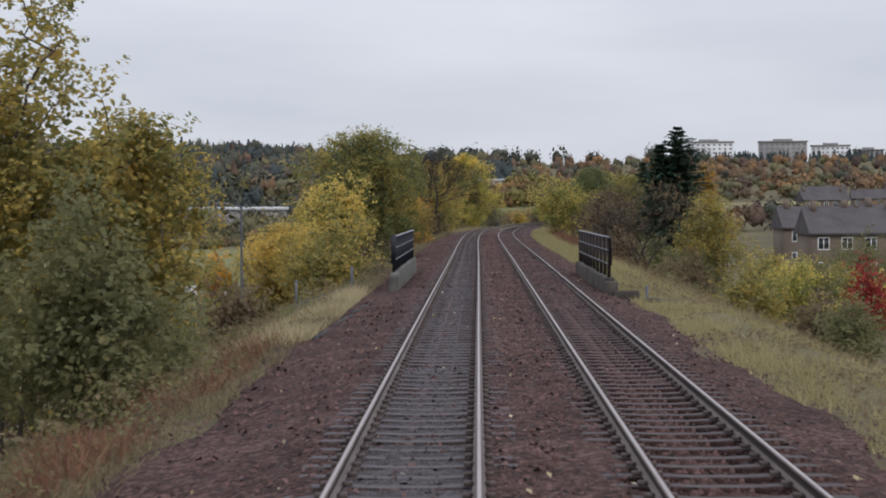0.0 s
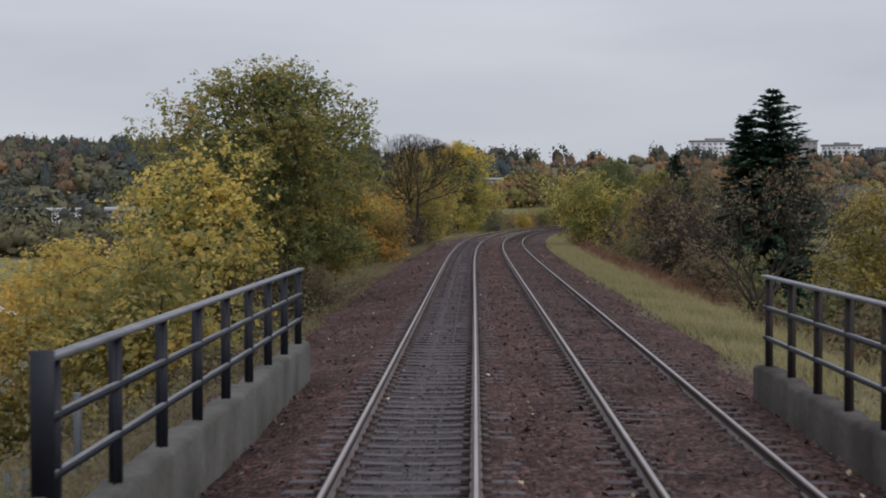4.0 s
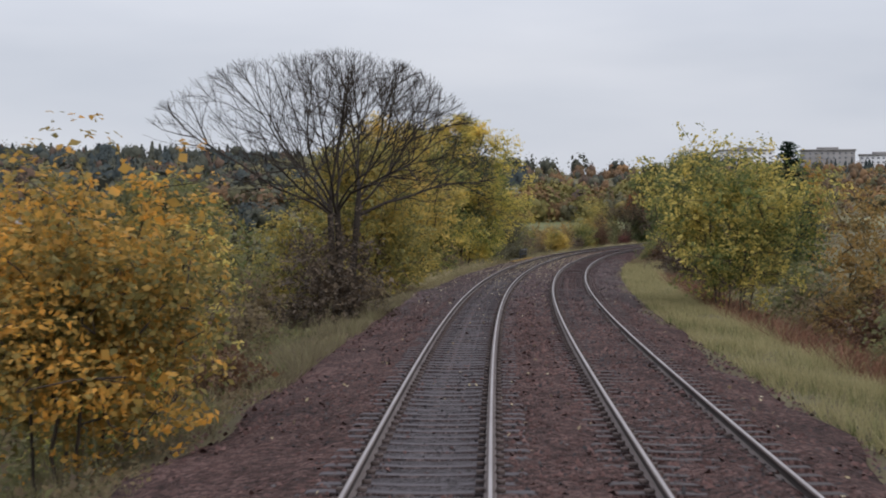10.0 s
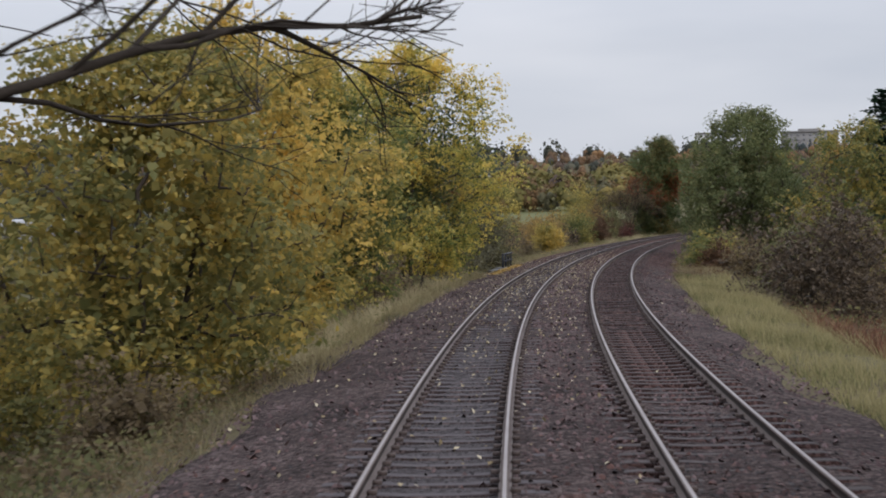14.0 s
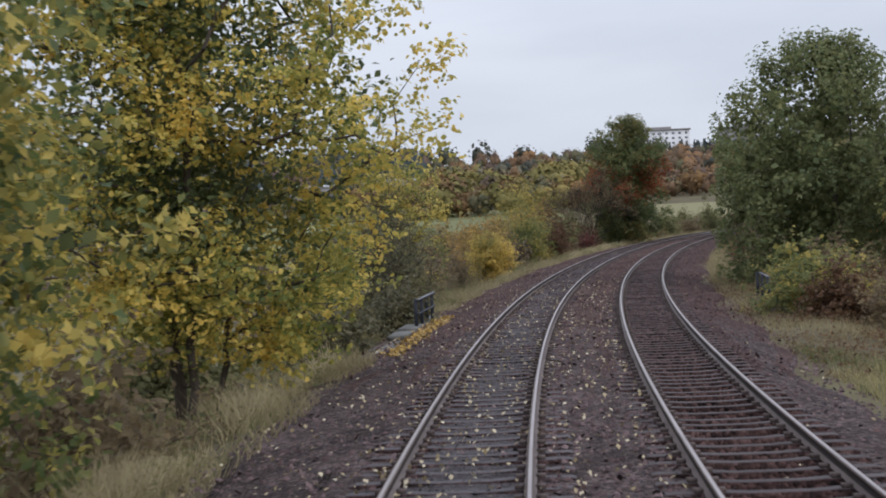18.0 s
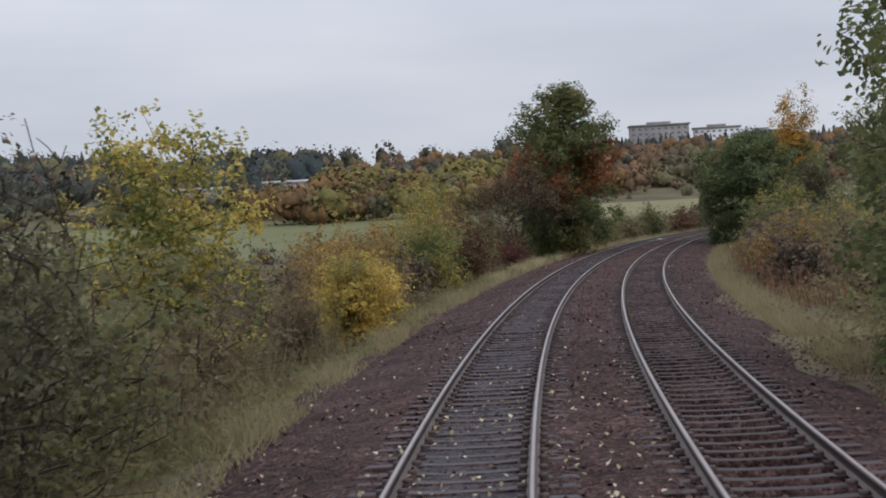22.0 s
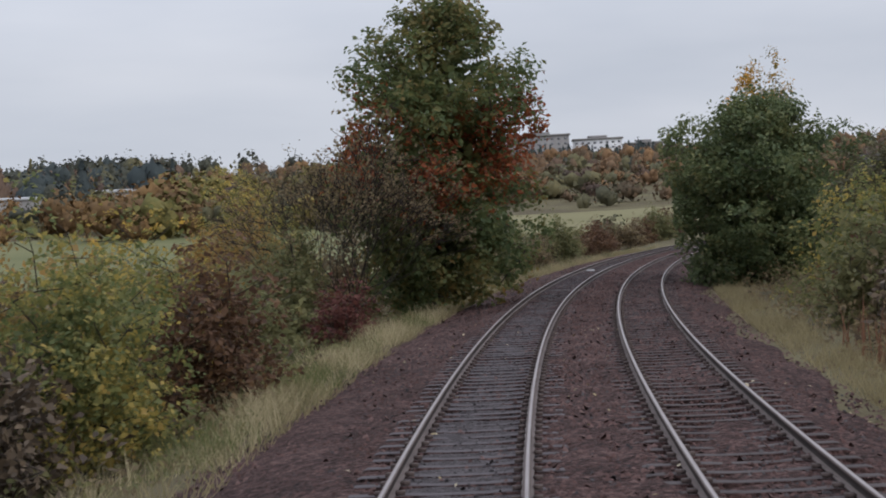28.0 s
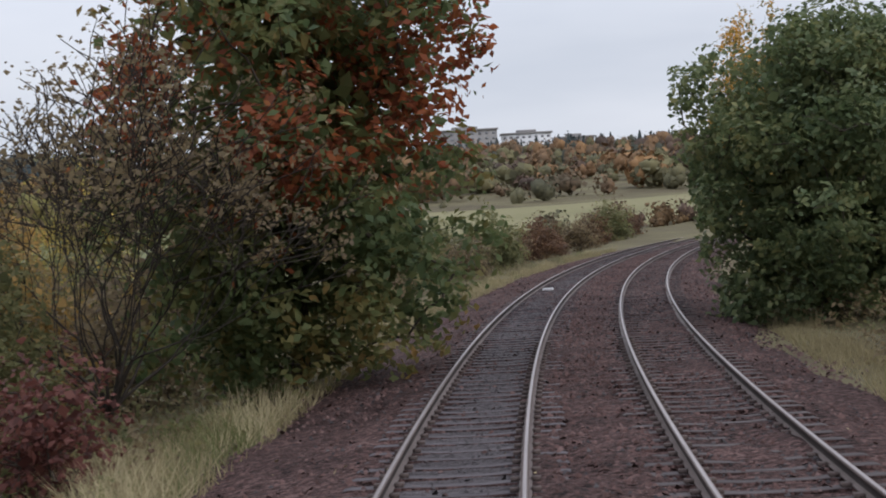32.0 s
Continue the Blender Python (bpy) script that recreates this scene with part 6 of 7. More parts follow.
def build_wood(name, label, mats, spots, seed, sprays=30):
    """Many far crowns, each a lumpy shell under a cloud of small sprays of foliage; conifers are ragged spires."""
    rng = np.random.default_rng(seed)
    mats = mats if isinstance(mats, list) else [mats]
    parts, index = [], []
    for x, y, z, h, r, pointed in spots:
        k = int(sprays * 0.9 * rng.uniform(0.75, 1.25))
        tone = int(rng.integers(0, len(mats)))
        if pointed:
            t = rng.uniform(0.05, 1, k) ** 1.1
            az = rng.uniform(0, 6.283, k)
            rr = r * 0.6 * (1.04 - t) * rng.uniform(0.6, 1.05, k)
            c = np.stack([rr * np.cos(az), rr * np.sin(az), h * t], -1)
            face = np.stack([np.cos(az), np.sin(az), np.full(k, 0.6)], -1)
            n = 7
            ring = np.arange(n) * 2 * math.pi / n
            v = np.concatenate([np.stack([r * 0.46 * np.cos(ring), r * 0.46 * np.sin(ring), np.full(n, h * 0.08)], -1), np.stack([r * 0.05 * np.cos(ring), r * 0.05 * np.sin(ring), np.full(n, h * 0.96)], -1)])
            i = np.arange(n)
            shell = v, np.stack([i, (i + 1) % n, n + (i + 1) % n, n + i], -1)
        else:
            u = rng.normal(size=(k, 3))
            u /= np.linalg.norm(u, axis=1, keepdims=True)
            az = np.arctan2(u[:, 1], u[:, 0])
            ph = rng.uniform(0, 6.283, 3)
            lump = 1 + 0.2 * np.sin(2 * az + ph[0] + 2 * u[:, 2]) + 0.16 * np.sin(4 * az + ph[1]) * np.cos(3 * u[:, 2] + ph[2])
            q = u * lump[:, None] * rng.uniform(0.35, 1.05, (k, 1)) ** 0.6
            c = q * (r, r, h * 0.5) + (0, 0, h * 0.5)
            face = u
            shell = crown_shell(rng, h, r, 0.48 if sprays < 100 else 0.36)
        size = max(0.15, (1.7 if sprays < 100 else 2.5) * r / k ** 0.5)
        for v, f in (shell, leaf_arrays(c, size, rng, slim=0.85, vary=0.5, facing=face)):
            parts.append((v + (x, y, z), f))
            index.append(np.full(len(f), tone))
    v, f = join_arrays(parts)
    tagged(new(name, mesh_from(name, v, f, mats, np.concatenate(index), smooth_faces=True)), label, "wood", kind="stuff")


def wood_spots(rng, n, xr, yr, hr, pointed=0.0):
    out = []
    for _ in range(n):
        x, y = rng.uniform(*xr), rng.uniform(*yr)
        h = rng.uniform(*hr)
        out.append((x, y, float(hill_height(x, y)) - 1.8, h, h * rng.uniform(0.38, 0.6), rng.random() < pointed))
    return out


def scrub_spots(rng, n, sr, lr, hr):
    out = []
    for _ in range(n):
        s, lat, h = rng.uniform(*sr), rng.uniform(*lr), rng.uniform(*hr)
        c = max(-60, min(60, lat))
        x, y = along(s, c)
        out.append((float(x) + lat - c, float(y), float(ground_height(s, lat)) - 0.3, h, h * rng.uniform(0.5, 0.75), False))
    return out


def plan_spots(rng, n, xr, yr, hr, pointed=0.0):
    out = []
    for _ in range(n):
        x, y, h = rng.uniform(*xr), rng.uniform(*yr), rng.uniform(*hr) * rng.choice((0.7, 1.0, 1.0, 1.15))
        out.append((x, y, float(ground_at(x, y)) - 0.4, h, h * rng.uniform(0.42, 0.8), rng.random() < pointed))
    return out


R = random.Random(77)
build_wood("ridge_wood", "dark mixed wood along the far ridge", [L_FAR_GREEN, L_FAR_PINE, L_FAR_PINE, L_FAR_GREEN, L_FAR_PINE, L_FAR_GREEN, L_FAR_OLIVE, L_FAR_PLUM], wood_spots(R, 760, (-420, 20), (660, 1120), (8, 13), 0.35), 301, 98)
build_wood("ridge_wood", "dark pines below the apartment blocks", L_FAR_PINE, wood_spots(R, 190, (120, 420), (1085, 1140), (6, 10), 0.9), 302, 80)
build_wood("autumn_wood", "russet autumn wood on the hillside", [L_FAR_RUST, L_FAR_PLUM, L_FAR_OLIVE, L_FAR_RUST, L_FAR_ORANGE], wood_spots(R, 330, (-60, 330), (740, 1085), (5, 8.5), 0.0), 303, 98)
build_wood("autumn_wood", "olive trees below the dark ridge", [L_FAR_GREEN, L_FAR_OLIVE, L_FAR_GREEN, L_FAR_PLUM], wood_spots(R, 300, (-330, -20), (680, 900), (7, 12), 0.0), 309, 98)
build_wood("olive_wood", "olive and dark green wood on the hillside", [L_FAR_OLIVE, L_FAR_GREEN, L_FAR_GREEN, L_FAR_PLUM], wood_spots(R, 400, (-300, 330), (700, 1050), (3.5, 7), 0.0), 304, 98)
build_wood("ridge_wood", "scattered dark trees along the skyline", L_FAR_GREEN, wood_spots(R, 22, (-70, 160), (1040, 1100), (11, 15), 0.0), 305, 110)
build_wood("hedge", "low brown scrub along the top of the field", [L_FAR_OLIVE, L_FAR_PLUM, L_HEDGE_GOLD], plan_spots(R, 90, (-95, 44), (560, 600), (1.8, 3.6)), 314, 120)
build_wood("hedge", "olive hedge trees beyond the field", [L_HEDGE_GOLD, L_FAR_GREEN, L_HEDGE_RUST], plan_spots(R, 90, (-110, 75), (606, 640), (4.4, 6.4)), 315, 150)
build_wood("hedge", "orange-brown hedge trees beyond the field", [L_HEDGE_RUST, L_FAR_OLIVE, L_FAR_PLUM], plan_spots(R, 26, (14, 80), (575, 640), (5, 8)), 316, 160)
build_wood("hedge", "tall olive hedge trees beyond the field", L_HEDGE_GOLD, plan_spots(R, 30, (16, 70), (605, 650), (6.5, 9)), 317, 200)
build_wood("hedge", "orange-brown and olive trees at the corner of the field", [L_HEDGE_RUST, L_HEDGE_GOLD, L_FAR_OLIVE, L_HEDGE_RUST], plan_spots(R, 40, (-10, 46), (536, 585), (5.5, 8.5)), 330, 260)
build_wood("hedge", "dark round trees standing in the hedge", L_FAR_GREEN, [(x, y, float(ground_at(x, y)) - 0.4, h, r, False) for x, y, h, r in ((-28, 560, 6.5, 3.2), (-4, 605, 9.5, 4.2), (-57, 640, 11, 5), (-20, 470, 2.0, 1.3), (18, 470, 1.8, 1.2), (2, 690, 9, 4.5))], 318, 320)
build_wood("autumn_wood", "russet trees above the pale field", [L_FAR_RUST, L_FAR_PLUM, L_FAR_RUST, L_FAR_OLIVE, L_FAR_ORANGE], plan_spots(R, 230, (40, 260), (548, 740), (3.2, 6.5)), 320, 100)
build_wood("olive_wood", "olive trees above the pale field", L_FAR_OLIVE, plan_spots(R, 170, (40, 260), (546, 740), (2.0, 4.5)), 321, 90)
build_wood("scrub", "brown bushes along the lower edge of the pale field", [L_HEDGE_RUST, L_FAR_PLUM, L_FAR_OLIVE], plan_spots(R, 36, (46, 150), (468, 482), (1.6, 3.2)), 326, 160)
build_wood("scrub", "olive scrub in the rough land", [L_HEDGE_GOLD, L_FAR_OLIVE, L_FAR_PLUM], scrub_spots(R, 70, (215, 420), (-95, -24), (1.8, 3.4)), 306, 240)
build_wood("scrub", "brown scrub in the rough land", [L_FAR_PLUM, L_HEDGE_RUST, L_FAR_OLIVE], scrub_spots(R, 34, (215, 400), (-95, -24), (1.6, 3.2)), 307, 240)
build_wood("scrub", "olive trees beyond the houses", [L_FAR_OLIVE, L_FAR_GREEN, L_HEDGE_GOLD], scrub_spots(R, 90, (200, 520), (24, 150), (3.5, 7)), 308, 250)
build_wood("scrub", "russet trees beyond the houses", [L_FAR_RUST, L_FAR_PLUM, L_FAR_ORANGE], scrub_spots(R, 50, (200, 520), (26, 150), (3.5, 7)), 310, 250)
build_wood("scrub", "low olive bushes across the rough land", [L_HEDGE_GOLD, L_FAR_OLIVE, L_FAR_PLUM], scrub_spots(R, 18, (303, 350), (-60, -27), (1.6, 2.6)), 312, 420)
build_wood("scrub", "low brown bushes across the rough land", [L_FAR_OLIVE, L_FAR_PLUM], scrub_spots(R, 8, (303, 350), (-60, -27), (1.6, 2.6)), 313, 420)
build_wood("hedge", "russet hedge above the pale field", [L_FAR_RUST, L_FAR_PLUM], scrub_spots(R, 60, (715, 740), (-90, 130), (3, 6)), 319, 90)
build_wood("scrub", "brown and olive scrub below the pale shed", L_FAR_OLIVE, plan_spots(R, 60, (-80, -22), (236, 312), (4.2, 5.8)), 322, 240)
build_wood("scrub", "low brown scrub in the rough land beyond the bank", L_FAR_OLIVE, scrub_spots(R, 46, (240, 268), (-60, -24), (1.5, 2.8)), 323, 260)
build_wood("hedge", "brown hedge between the lower fields", L_FAR_OLIVE, scrub_spots(R, 60, (128, 136), (-80, -24), (1.2, 2.4)), 324, 150)
build_wood("hedge", "rust hedge between the lower fields", L_FAR_RUST, scrub_spots(R, 60, (236, 246), (-90, -20), (1.4, 3.0)), 325, 150)
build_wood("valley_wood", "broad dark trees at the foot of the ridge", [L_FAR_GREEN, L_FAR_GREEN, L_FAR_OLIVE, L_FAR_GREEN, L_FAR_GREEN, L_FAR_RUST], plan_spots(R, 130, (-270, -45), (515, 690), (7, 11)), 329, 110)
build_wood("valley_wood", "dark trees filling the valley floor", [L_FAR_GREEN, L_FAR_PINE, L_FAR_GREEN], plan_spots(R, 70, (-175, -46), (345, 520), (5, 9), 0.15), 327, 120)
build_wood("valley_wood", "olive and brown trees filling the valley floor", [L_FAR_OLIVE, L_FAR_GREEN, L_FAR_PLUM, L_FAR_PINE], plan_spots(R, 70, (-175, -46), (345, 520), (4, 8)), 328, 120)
build_wood("hedge", "dark hedge trees across the valley", L_FAR_GREEN, scrub_spots(R, 46, (300, 350), (-190, -60), (4, 8)), 311, 170)


# ---- buildings ----
def build_block(label, x, y, z, w, d, h, angle, wall, storeys, bays):
    """A far apartment block: walls, a flat roof with a raised plant room, rows of windows."""
    root = new("apartment_block")
    root.matrix_world = pose(x, y, z, 0, 0, angle)
    tagged(root, label, "apartment block", "apartment blocks on the ridge")
    child("wall", box_mesh("wall", (0, w, 0, d, -20, h), wall, 0.05), root)
    child("roof", box_mesh("roof", (-0.7, w + 0.7, -0.7, d + 0.7, h + 0.004, h + 0.9), M_WALL_GREY, 0.1), root)
    child("plant_room", box_mesh("plant_room", (w * 0.3, w * 0.7, d * 0.25, d * 0.75, h + 0.9, h + 2.4), M_WALL_GREY, 0.1), root)
    pane = box_mesh("window", (-0.8, 0.8, -0.06, 0.1, -0.6, 0.6), M_PANE_FAR)
    for r in range(storeys):
        for c in range(bays):
            child("window", pane, root, pose(w * (c + 0.5) / bays, 0, h - 1.7 - 2.8 * r))


build_block("white and brown apartment block on the ridge", 205, 1168, 33, 34, 14, 15.6, -8, M_WALL_GREY, 5, 9)
build_block("white apartment block with a grey flat roof", 243, 1170, 33, 27, 13, 12.6, -12, M_WALL_WHITE, 4, 8)
build_block("grey apartment block partly behind trees", 274, 1172, 30, 21, 13, 12.4, -10, M_WALL_GREY, 4, 6)
build_block("low grey apartment block at the end of the row", 298, 1172, 28, 21, 12, 10, -10, M_WALL_WHITE, 3, 6)
build_block("long white apartment block on the ridge", 148, 1142, 33, 34, 13, 14.5, -6, M_WALL_WHITE, 4, 9)


def build_house(label, x, y, z, w, angle):
    """A two-storey house with a pitched tiled roof, chimney, windows and a door."""
    root = new("house")
    root.matrix_world = pose(x, y, z, 0, 0, angle)
    tagged(root, label, "house", "row of houses below the railway")
    d, eaves, ridge = 7.5, 5.2, 7.7
    child("wall", box_mesh("wall", (0, w, 0, d, -1, eaves), M_WALL_BROWN, 0.03), root)
    v = [(-0.35, -0.45, eaves - 0.1), (w + 0.35, -0.45, eaves - 0.1), (w + 0.35, d + 0.45, eaves - 0.1), (-0.35, d + 0.45, eaves - 0.1), (-0.35, d / 2, ridge), (w + 0.35, d / 2, ridge)]
    v += [(a, b, c - 0.18) for a, b, c in v[:4]]
    f3 = [(0, 1, 5, 4), (2, 3, 4, 5), (1, 2, 5, 5), (3, 0, 4, 4), (0, 6, 7, 1), (1, 7, 8, 2), (2, 8, 9, 3), (3, 9, 6, 0), (9, 8, 7, 6)]
    bm = bmesh.new()
    bv = [bm.verts.new(q) for q in v]
    for q in f3:
        bm.faces.new([bv[i] for i in dict.fromkeys(q)])
    me = bpy.data.meshes.new("roof")
    bm.to_mesh(me)
    bm.free()
    me.materials.append(M_ROOF)
    child("roof", me, root)
    for cx in (0.6, w - 1.2):
        ch = child("chimney", box_mesh("chimney", (cx, cx + 0.6, d / 2 - 0.6, d / 2 + 0.6, ridge - 0.5, ridge + 0.75), M_WALL_BROWN, 0.03), root)
    pane = box_mesh("pane", (-0.5, 0.5, -0.03, 0.05, -0.55, 0.55), M_GLASS)
    fr = join_arrays([box_arrays(-0.62, 0.62, -0.06, 0.04, -0.67, -0.56), box_arrays(-0.62, 0.62, -0.06, 0.04, 0.56, 0.67), box_arrays(-0.62, -0.51, -0.06, 0.04, -0.555, 0.555), box_arrays(0.51, 0.62, -0.06, 0.04, -0.555, 0.555), box_arrays(-0.04, 0.04, -0.06, 0.04, -0.555, 0.555)])
    frame_mesh = mesh_from("window_frame", fr[0], fr[1], M_FRAME)
    n = max(2, int(w / 2.4))
    for r in (1.4, 4.0):
        for c in range(n):
            wd = child("window", frame_mesh, root, pose(w * (c + 0.5) / n, 0, r), "white-framed window")
            child("pane", pane, wd)
    child("door", box_mesh("door", (w / 2 - 0.45, w / 2 + 0.45, -0.05, 0.05, -0.2, 2.0), M_FRAME), root)


build_house("brown harled house with a dark tiled roof below the embankment", 35.6, 168.0, -5.2, 9.8, 0)
build_house("brown two-storey house with white-framed windows", 45.9, 167.0, -5.2, 12.0, -2)
build_house("brown harled house with a pale chimney", 38.5, 198.0, -5.0, 9.0, 0)
build_house("brown harled house among garden trees", 47.0, 192.0, -4.8, 12.0, -4)
for hx, hy, hw, ha in ((88, 430, 12, 6), (104, 444, 11, -8), (117, 452, 13, 4), (96, 470, 12, -5), (126, 482, 12, 9), (141, 470, 12, 0)):
    build_house("far harled house on the housing estate", hx, hy, float(ground_at(hx, hy)) - 0.2, hw, ha)


def build_street_lamp(label, x, y, z, height, angle):
    root = new("street_lamp")
    root.matrix_world = pose(x, y, z, 0, 0, angle)
    tagged(root, label, "street lamp")
    v, f = tube_arrays(np.array([(0, 0, -0.3), (0, 0, 1.4)]), np.array([(0, 0, 1.4), (0, 0, height)]), np.array([0.1, 0.07]), np.array([0.1, 0.045]), 10)
    child("pole", mesh_from("pole", v, f, M_GALV, smooth_faces=True), root)
    v, f = tube_arrays(np.array([(0, 0, height - 0.03)]), np.array([(-0.75, 0, height + 0.12)]), np.array([0.035]), np.array([0.03]), 8)
    child("arm", mesh_from("arm", v, f, M_GALV, smooth_faces=True), root)
    child("lamp_head", box_mesh("lamp_head", (-1.3, -0.7, -0.13, 0.13, height + 0.06, height + 0.2), M_GALV, 0.05), root)


build_street_lamp("grey steel street lamp standing below the embankment", -10.4, 76.0, float(ground_at(-10.4, 76)), 2.85 - float(ground_at(-10.4, 76)), 0)


def build_path(label, points, width, mat):
    """A narrow path lying on the ground along the given plan points."""
    pts = np.array(points, float)
    u = np.linspace(0, len(pts) - 1, 40)
    c = np.stack([np.interp(u, np.arange(len(pts)), pts[:, k]) for k in (0, 1)], -1)
    d = np.gradient(c, axis=0)
    n = np.stack([d[:, 1], -d[:, 0]], -1) / np.linalg.norm(d, axis=1, keepdims=True)
    rows = [c + n * width * k for k in (-0.56, -0.5, 0.0, 0.5, 0.56)]
    v = np.stack([np.c_[q, ground_at(q[:, 0], q[:, 1]) + (0.32 if 0 < k < 4 else -0.2)] for k, q in enumerate(rows)], 1)
    i = (np.arange(39) * 5)[:, None] + np.arange(4)[None]
    f = np.stack([i, i + 1, i + 6, i + 5], -1).reshape(-1, 4)
    tagged(new("path", mesh_from("path", v.reshape(-1, 3), f, mat, smooth_faces=True)), label, "path", kind="structure")


build_path("pale gravel path along the edge of the field", [(-15, 112), (-18.5, 126), (-20.5, 137), (-26, 150), (-36, 165)], 2.6, M_PATH)


def build_shed(label, x, y, z, w, d, h, angle, wall):
    root = new("industrial_shed")
    root.matrix_world = pose(x, y, z, 0, 0, angle)
    tagged(root, label, "shed", "far sheds")
    child("wall", box_mesh("wall", (0, w, 0, d, -3, h), wall, 0.03), root)
    child("roof", box_mesh("roof", (-0.4, w + 0.4, -0.4, d + 0.4, h + 0.004, h + 0.7), M_ROOF_METAL, 0.1), root)


build_shed("long pale industrial shed across the fields", -62, 322, -2.3, 24, 12, 4.6, 4, M_WALL_GREY)
build_shed("white low shed across the fields", -85, 345, -3.0, 20, 12, 5.2, 2, M_WALL_WHITE)
build_shed("white low shed beyond the hedges", -32, 668, 9.5, 22, 12, 3.4, 2, M_WALL_GREY)
build_shed("long pale shed on the far slope with a grey-blue roof", -4, 669, 9.5, 20, 14, 4.2, 0, M_WALL_GREY)


def build_car(label, x, y, z, angle, paint):
    """A small parked hatchback."""
    root = new("car")
    root.matrix_world = pose(x, y, z, 0, 0, angle)
    tagged(root, label, "car")
    side = [(-2.0, 0.35), (-2.05, 0.75), (-1.85, 0.95), (-1.45, 1.42), (0.35, 1.45), (0.95, 0.98), (1.85, 0.85), (2.0, 0.6), (1.95, 0.35)]
    v, f = [], []
    for w in (-0.82, 0.82):
        v += [(px, w * (0.86 if pz > 1.2 else 1.0), pz) for px, pz in side]
    n = len(side)
    bm = bmesh.new()
    bv = [bm.verts.new(q) for q in v]
    bm.faces.new(bv[:n])
    bm.faces.new(bv[n:][::-1])
    for i in range(n):
        bm.faces.new((bv[i], bv[n + i], bv[n + (i + 1) % n], bv[(i + 1) % n]))
    bmesh.ops.recalc_face_normals(bm, faces=bm.faces)
    me = bpy.data.meshes.new("body")
    bm.to_mesh(me)
    bm.free()
    me.materials.append(paint)
    child("body", me, root)
    child("side_window", box_mesh("side_window", (-1.2, 0.4, -0.80, -0.78, 1.0, 1.32), M_GLASS), root)
    child("side_window", box_mesh("side_window", (-1.2, 0.4, 0.78, 0.80, 1.0, 1.32), M_GLASS), root)
    wv, wf = tube_arrays(np.array([(0, -0.1, 0.0)]), np.array([(0, 0.1, 0.0)]), np.array([0.31]), np.array([0.31]), 14)
    cap = [[13 - i for i in range(14)], [14 + i for i in range(14)]]
    bm = bmesh.new()
    bv = [bm.verts.new(q) for q in wv]
    for q in list(wf) + cap:
        bm.faces.new([bv[i] for i in q])
    me = bpy.data.meshes.new("wheel")
    bm.to_mesh(me)
    bm.free()
    me.materials.append(M_IRON)
    for px in (-1.25, 1.25):
        for py in (-0.76, 0.76):
            child("wheel", me, root, pose(px, py, 0.31))


build_car("white parked car beside the houses", 33.5, 142.0, -5.0, 20, M_FRAME)
build_car("dark red parked car beside the houses", 37.5, 139.0, -5.0, 14, M_RED_PAINT)
tree_at("tree", "small crimson tree below the embankment", "tree", 83, -17.0, top_to(83, -17, 0.9), 1.6, 1.6, 3.0, L_RED, 150, leaves=3600, leaf=0.15, ends=90, stems=3, girth=0.06)
tree_at("bush", "small rust-brown bramble at the ballast edge", "bush", 152.5, -4.7, top_to(152.5, -4.7, 0.2), 0.7, 1.3, 0.1, L_RUST, 167, leaves=1500, leaf=0.1, ends=60, stems=5, girth=0.02, shape="heap")
tree_at("tree", "olive and gold tree in front of the houses", "tree", 112, 16.8, top_to(112, 16.8, 3.3), 2.3, 2.4, 1.0, L_OLIVE_GOLD, 168, leaves=7000, leaf=0.16, ends=170, stems=4, girth=0.08, shape="column")
tree_at("bush", "olive bush with orange leaves beside a clipped tree", "bush", 349, 10.6, top_to(349, 10.6, 3.3), 2.3, 2.8, 0.2, L_GREEN_OLIVE, 169, leaves=8000, leaf=0.14, ends=200, stems=6, girth=0.05, shape="heap")
tree_at("bush", "dark olive bush beside a clipped tree", "bush", 357, 12.6, top_to(357, 12.6, 5.0), 2.3, 2.8, 0.3, L_DARK_OLIVE, 170, leaves=8000, leaf=0.15, ends=200, stems=5, girth=0.06, shape="column")
tree_at("bush", "small orange bush below the embankment", "bush", 91, -14.2, top_to(91, -14.2, 0.3), 0.9, 0.9, 2.2, L_ORANGE, 161, leaves=1500, leaf=0.14, ends=60, stems=4, girth=0.05)
tree_at("bush", "golden bush spilling down the bank below the bridge", "bush", 91.5, -10.6, top_to(91.5, -10.6, 1.7), 2.5, 2.8, 0.8, L_AMBER, 162, leaves=9000, leaf=0.15, ends=210, stems=6, girth=0.06, shape="column")
tree_at("bush", "bare twiggy shrub rising above the bank", "bush", 268, -6.4, top_to(268, -6.4, 4.6), 1.5, 1.6, 1.0, L_DARK_BROWN, 163, leaves=500, leaf=0.1, ends=300, stems=6, girth=0.045, bark=M_TWIG, core=0)
tree_at("bush", "crimson bush in front of the houses", "bush", 100, 25, 4.9, 2.0, 2.0, 0.2, L_RED, 151, leaves=2400, leaf=0.17, ends=70, stems=4, girth=0.05, shape="heap")
bare_tree("bush", "grey leafless climber hanging beside a maple", "bush", place(351, -6.6), top_to(351, -6.6, 6.6), 56, 15, 7, 152, 0.05, L_BROWN, 5000)
tree_at("bush", "olive bramble heap with yellow leaves under a maple", "bush", 349.5, -8.6, top_to(349.5, -8.6, 2.6), 2.0, 2.6, 0.1, L_OLIVE, 159, leaves=6500, leaf=0.13, ends=150, stems=5, girth=0.04, shape="heap", bark=M_TWIG)
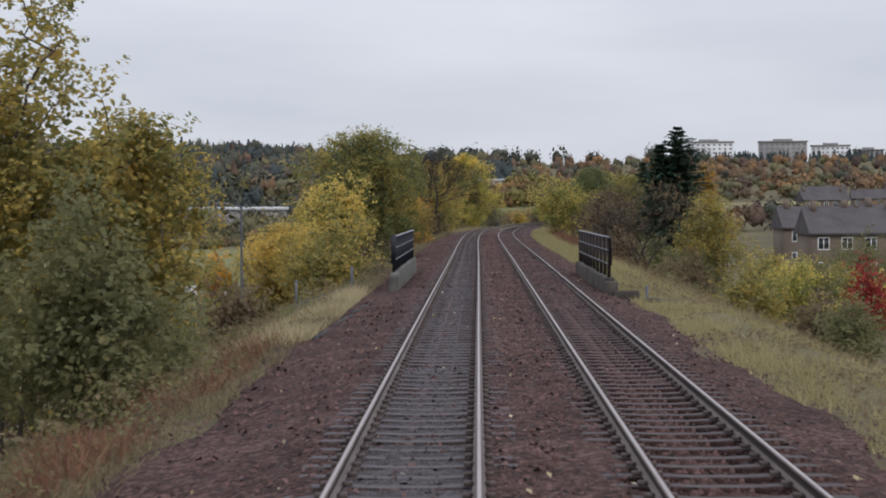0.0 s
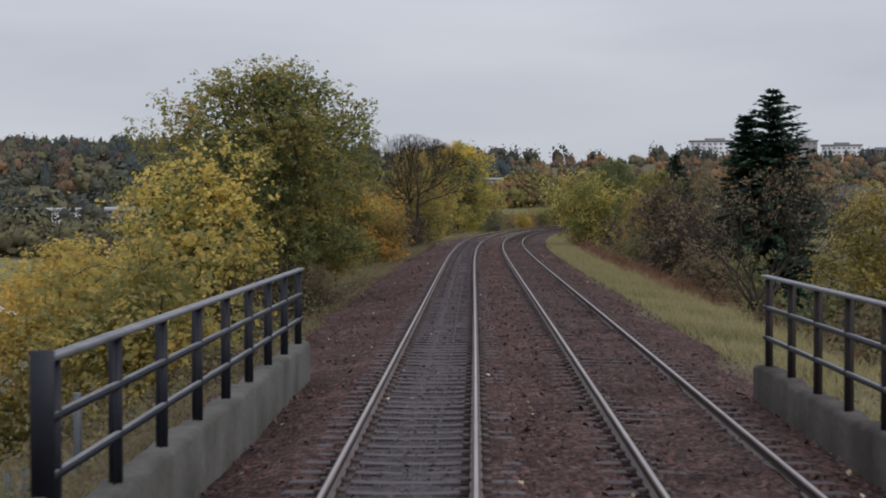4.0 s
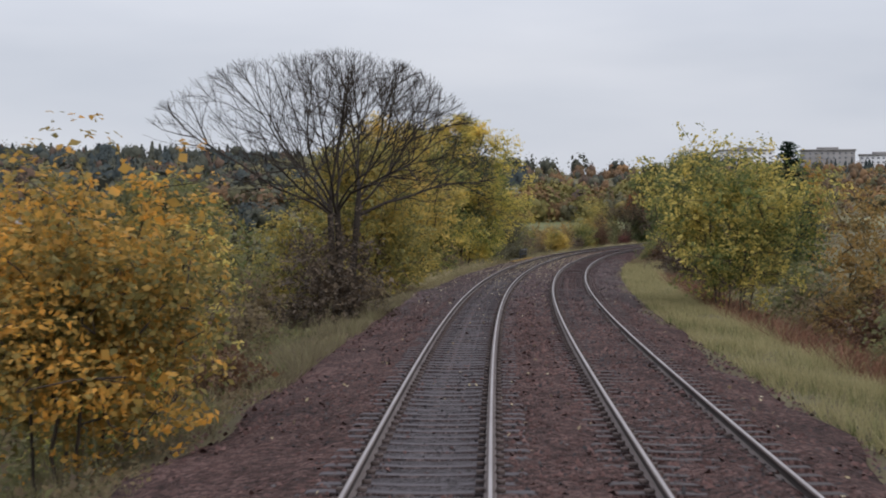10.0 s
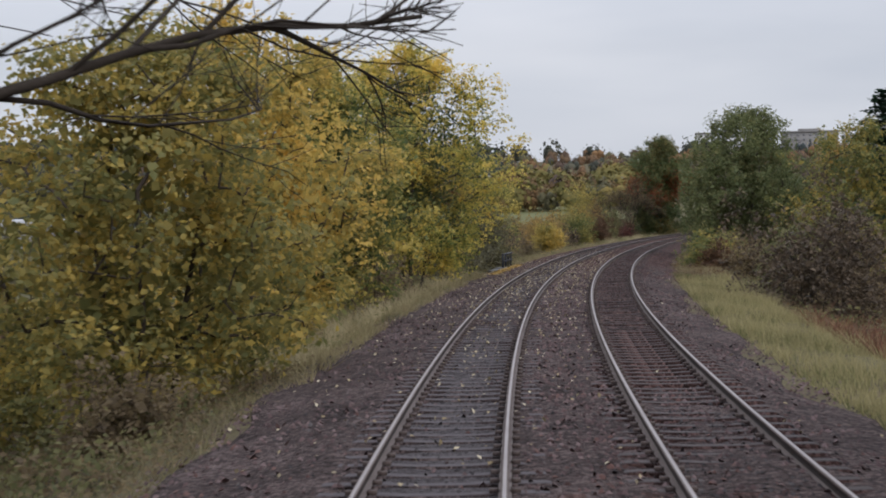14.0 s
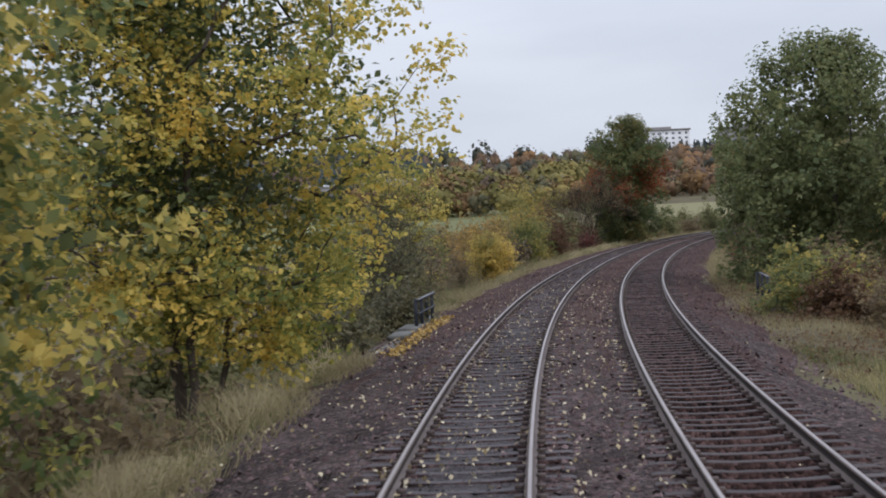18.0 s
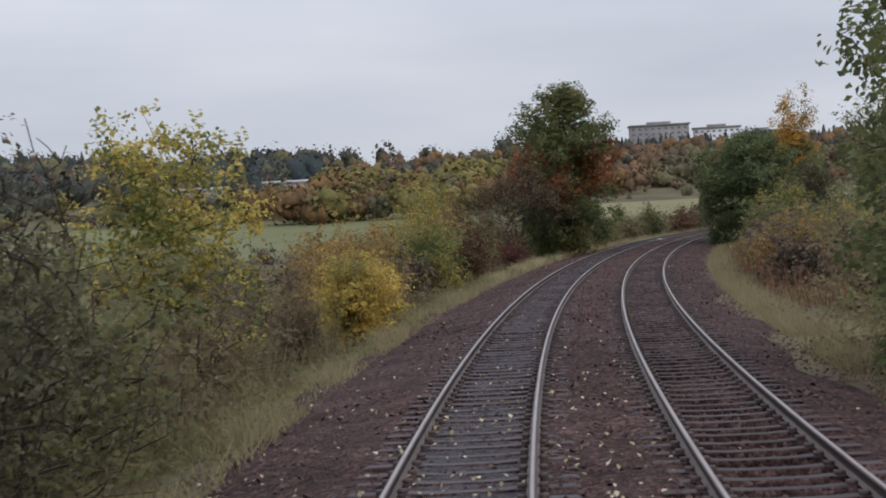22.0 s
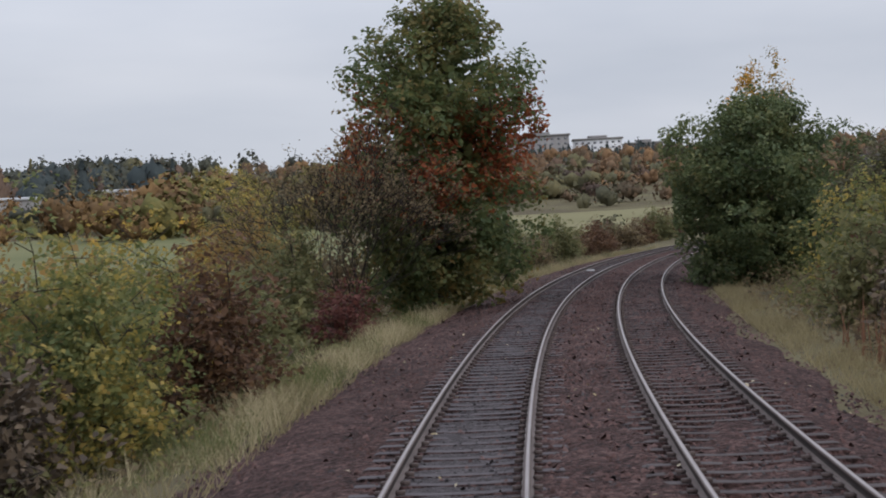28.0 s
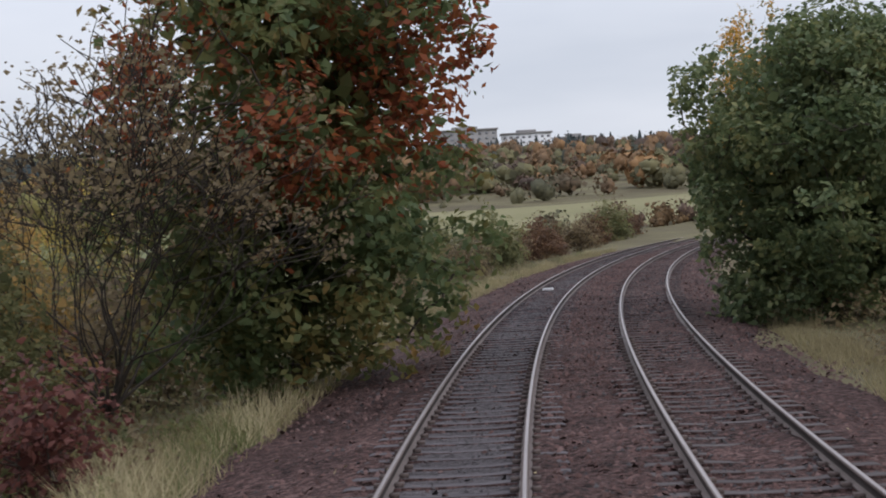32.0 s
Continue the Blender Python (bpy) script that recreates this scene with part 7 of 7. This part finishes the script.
# dark leaves added here stand in for the tree's shade on the bank
tree_at("bush", "undergrowth coloured dark to give the shade under a tree", "bush", 96.5, -6.6, top_to(96.5, -6.6, 0.9), 1.5, 2.6, 0.1, L_DARK_BROWN, 160, leaves=3600, leaf=0.13, ends=130, stems=6, girth=0.03, shape="heap", bark=M_TWIG)
tree_at("bush", "olive and brown bramble bush by the culvert railing", "bush", 257.0, 8.2, top_to(257.0, 8.2, 1.6), 1.9, 2.4, 0.1, L_GREEN_OLIVE, 153, leaves=4200, leaf=0.13, ends=110, stems=6, girth=0.03, shape="heap", bark=M_TWIG)
tree_at("bush", "brown bramble bush below a tall tree", "bush", 264, 10.0, top_to(264, 10.0, 1.2), 2.0, 2.6, 0.1, L_BROWN, 154, leaves=3000, leaf=0.15, ends=110, stems=6, girth=0.03, shape="heap", bark=M_TWIG)
tree_at("bush", "olive and gold bush beside a half-bare tree", "bush", 47, -9.4, top_to(47, -9.4, 5.2), 2.5, 3.0, 2.6, L_OLIVE_GOLD, 156, leaves=8500, leaf=0.18, ends=170, stems=4, girth=0.07, shape="column")
tree_at("bush", "tall dark twiggy thicket on the bank", "bush", 266, -6.0, top_to(266, -6.0, 3.3), 2.1, 2.6, 0.3, L_DARK_OLIVE, 157, core=0.05, leaves=3600, leaf=0.11, ends=330, stems=6, girth=0.05, bark=M_TWIG, spread=0.28)
tree_at("tree", "broad olive tree turning brown beside a willow", "tree", 266, 17.0, top_to(266, 17.0, 7.6), 4.6, 4.6, 0.4, L_GREEN_OLIVE, 158, shape="column", leaves=10000, leaf=0.2, ends=220, stems=4, girth=0.12)
for label, s, lat, top, rx, ry, mat, seed, n, core in (
        ("olive-gold tree beyond the bushes at the field edge", 404, -27.0, 6.6, 4.6, 4.6, L_OLIVE_GOLD, 171, 9000, 0.16),
        ("orange-brown tree beyond the bushes at the field edge", 366, -14.5, 3.2, 2.6, 3.0, L_ORANGE_BROWN, 172, 7000, 0.16),
        ("tall olive bush with brown tips on the bank", 324, -7.4, 3.0, 2.0, 2.6, L_GREEN_OLIVE, 173, 8000, 0.12),
        ("orange and olive bush on the bank", 312, -8.4, 2.6, 2.2, 2.8, L_ORANGE_BROWN, 174, 8000, 0.12),
        ("olive and orange bush on the bank", 334, -8.6, 2.9, 2.0, 2.6, L_GOLD_GREEN, 175, 7000, 0.12),
        ("tall brown withered thicket among dead stalks", 283, -7.4, 1.8, 1.6, 2.4, L_BROWN, 176, 2600, 0.03),
        ("tall brown withered thicket among dead stalks", 289.5, -8.0, 1.9, 1.6, 2.4, L_BROWN, 177, 2600, 0.03),
        ("dark twiggy thicket among dead stalks", 297, -9.0, 1.9, 1.7, 2.4, L_DARK_BROWN, 178, 2600, 0.03),
        ("brown thicket with a few olive leaves on the bank", 303, -11.2, 1.3, 1.8, 2.4, L_OLIVE, 179, 2600, 0.04),
        ("slender yellow-leaved bush on the embankment", 160.5, -7.3, 3.6, 1.5, 2.0, L_YELLOW, 183, 1100, 0.02),
        ("pale olive bush on the embankment", 164, -8.6, 2.6, 2.0, 2.6, L_OLIVE_GOLD, 184, 5000, 0.05),
        ("rust-brown tree behind a yellow-green tree", 177, 13.4, 4.2, 2.0, 2.6, L_ORANGE_BROWN, 185, 6000, 0.12),
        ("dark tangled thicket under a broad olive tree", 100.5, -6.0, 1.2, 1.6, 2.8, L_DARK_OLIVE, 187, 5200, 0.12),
        ("brown tangled thicket under a broad olive tree", 106.5, -5.9, 1.0, 1.5, 2.8, L_BROWN, 188, 4600, 0.1),
        ("brown withered bush below an orange bush", 138, -8.0, 1.5, 2.2, 2.8, L_BROWN, 186, 5000, 0.08),
        ("dark olive bramble heap behind the culvert slabs", 251.5, -5.2, 0.5, 1.1, 2.4, L_DARK_OLIVE, 181, 4200, 0.12),
        ("dark olive bramble growing through the culvert railing", 257.5, -4.3, 0.6, 0.8, 1.5, L_DARK_OLIVE, 182, 2600, 0.1)):
    tree_at("tree" if "tree" in label else "bush", label, "tree" if "tree" in label else "bush", s, lat, top_to(s, lat, top), rx, ry, 0.2, mat, seed,
            leaves=n, leaf=0.13 if s < 350 else 0.17, ends=190, stems=6, girth=0.05, shape="heap", bark=M_TWIG, core=core)
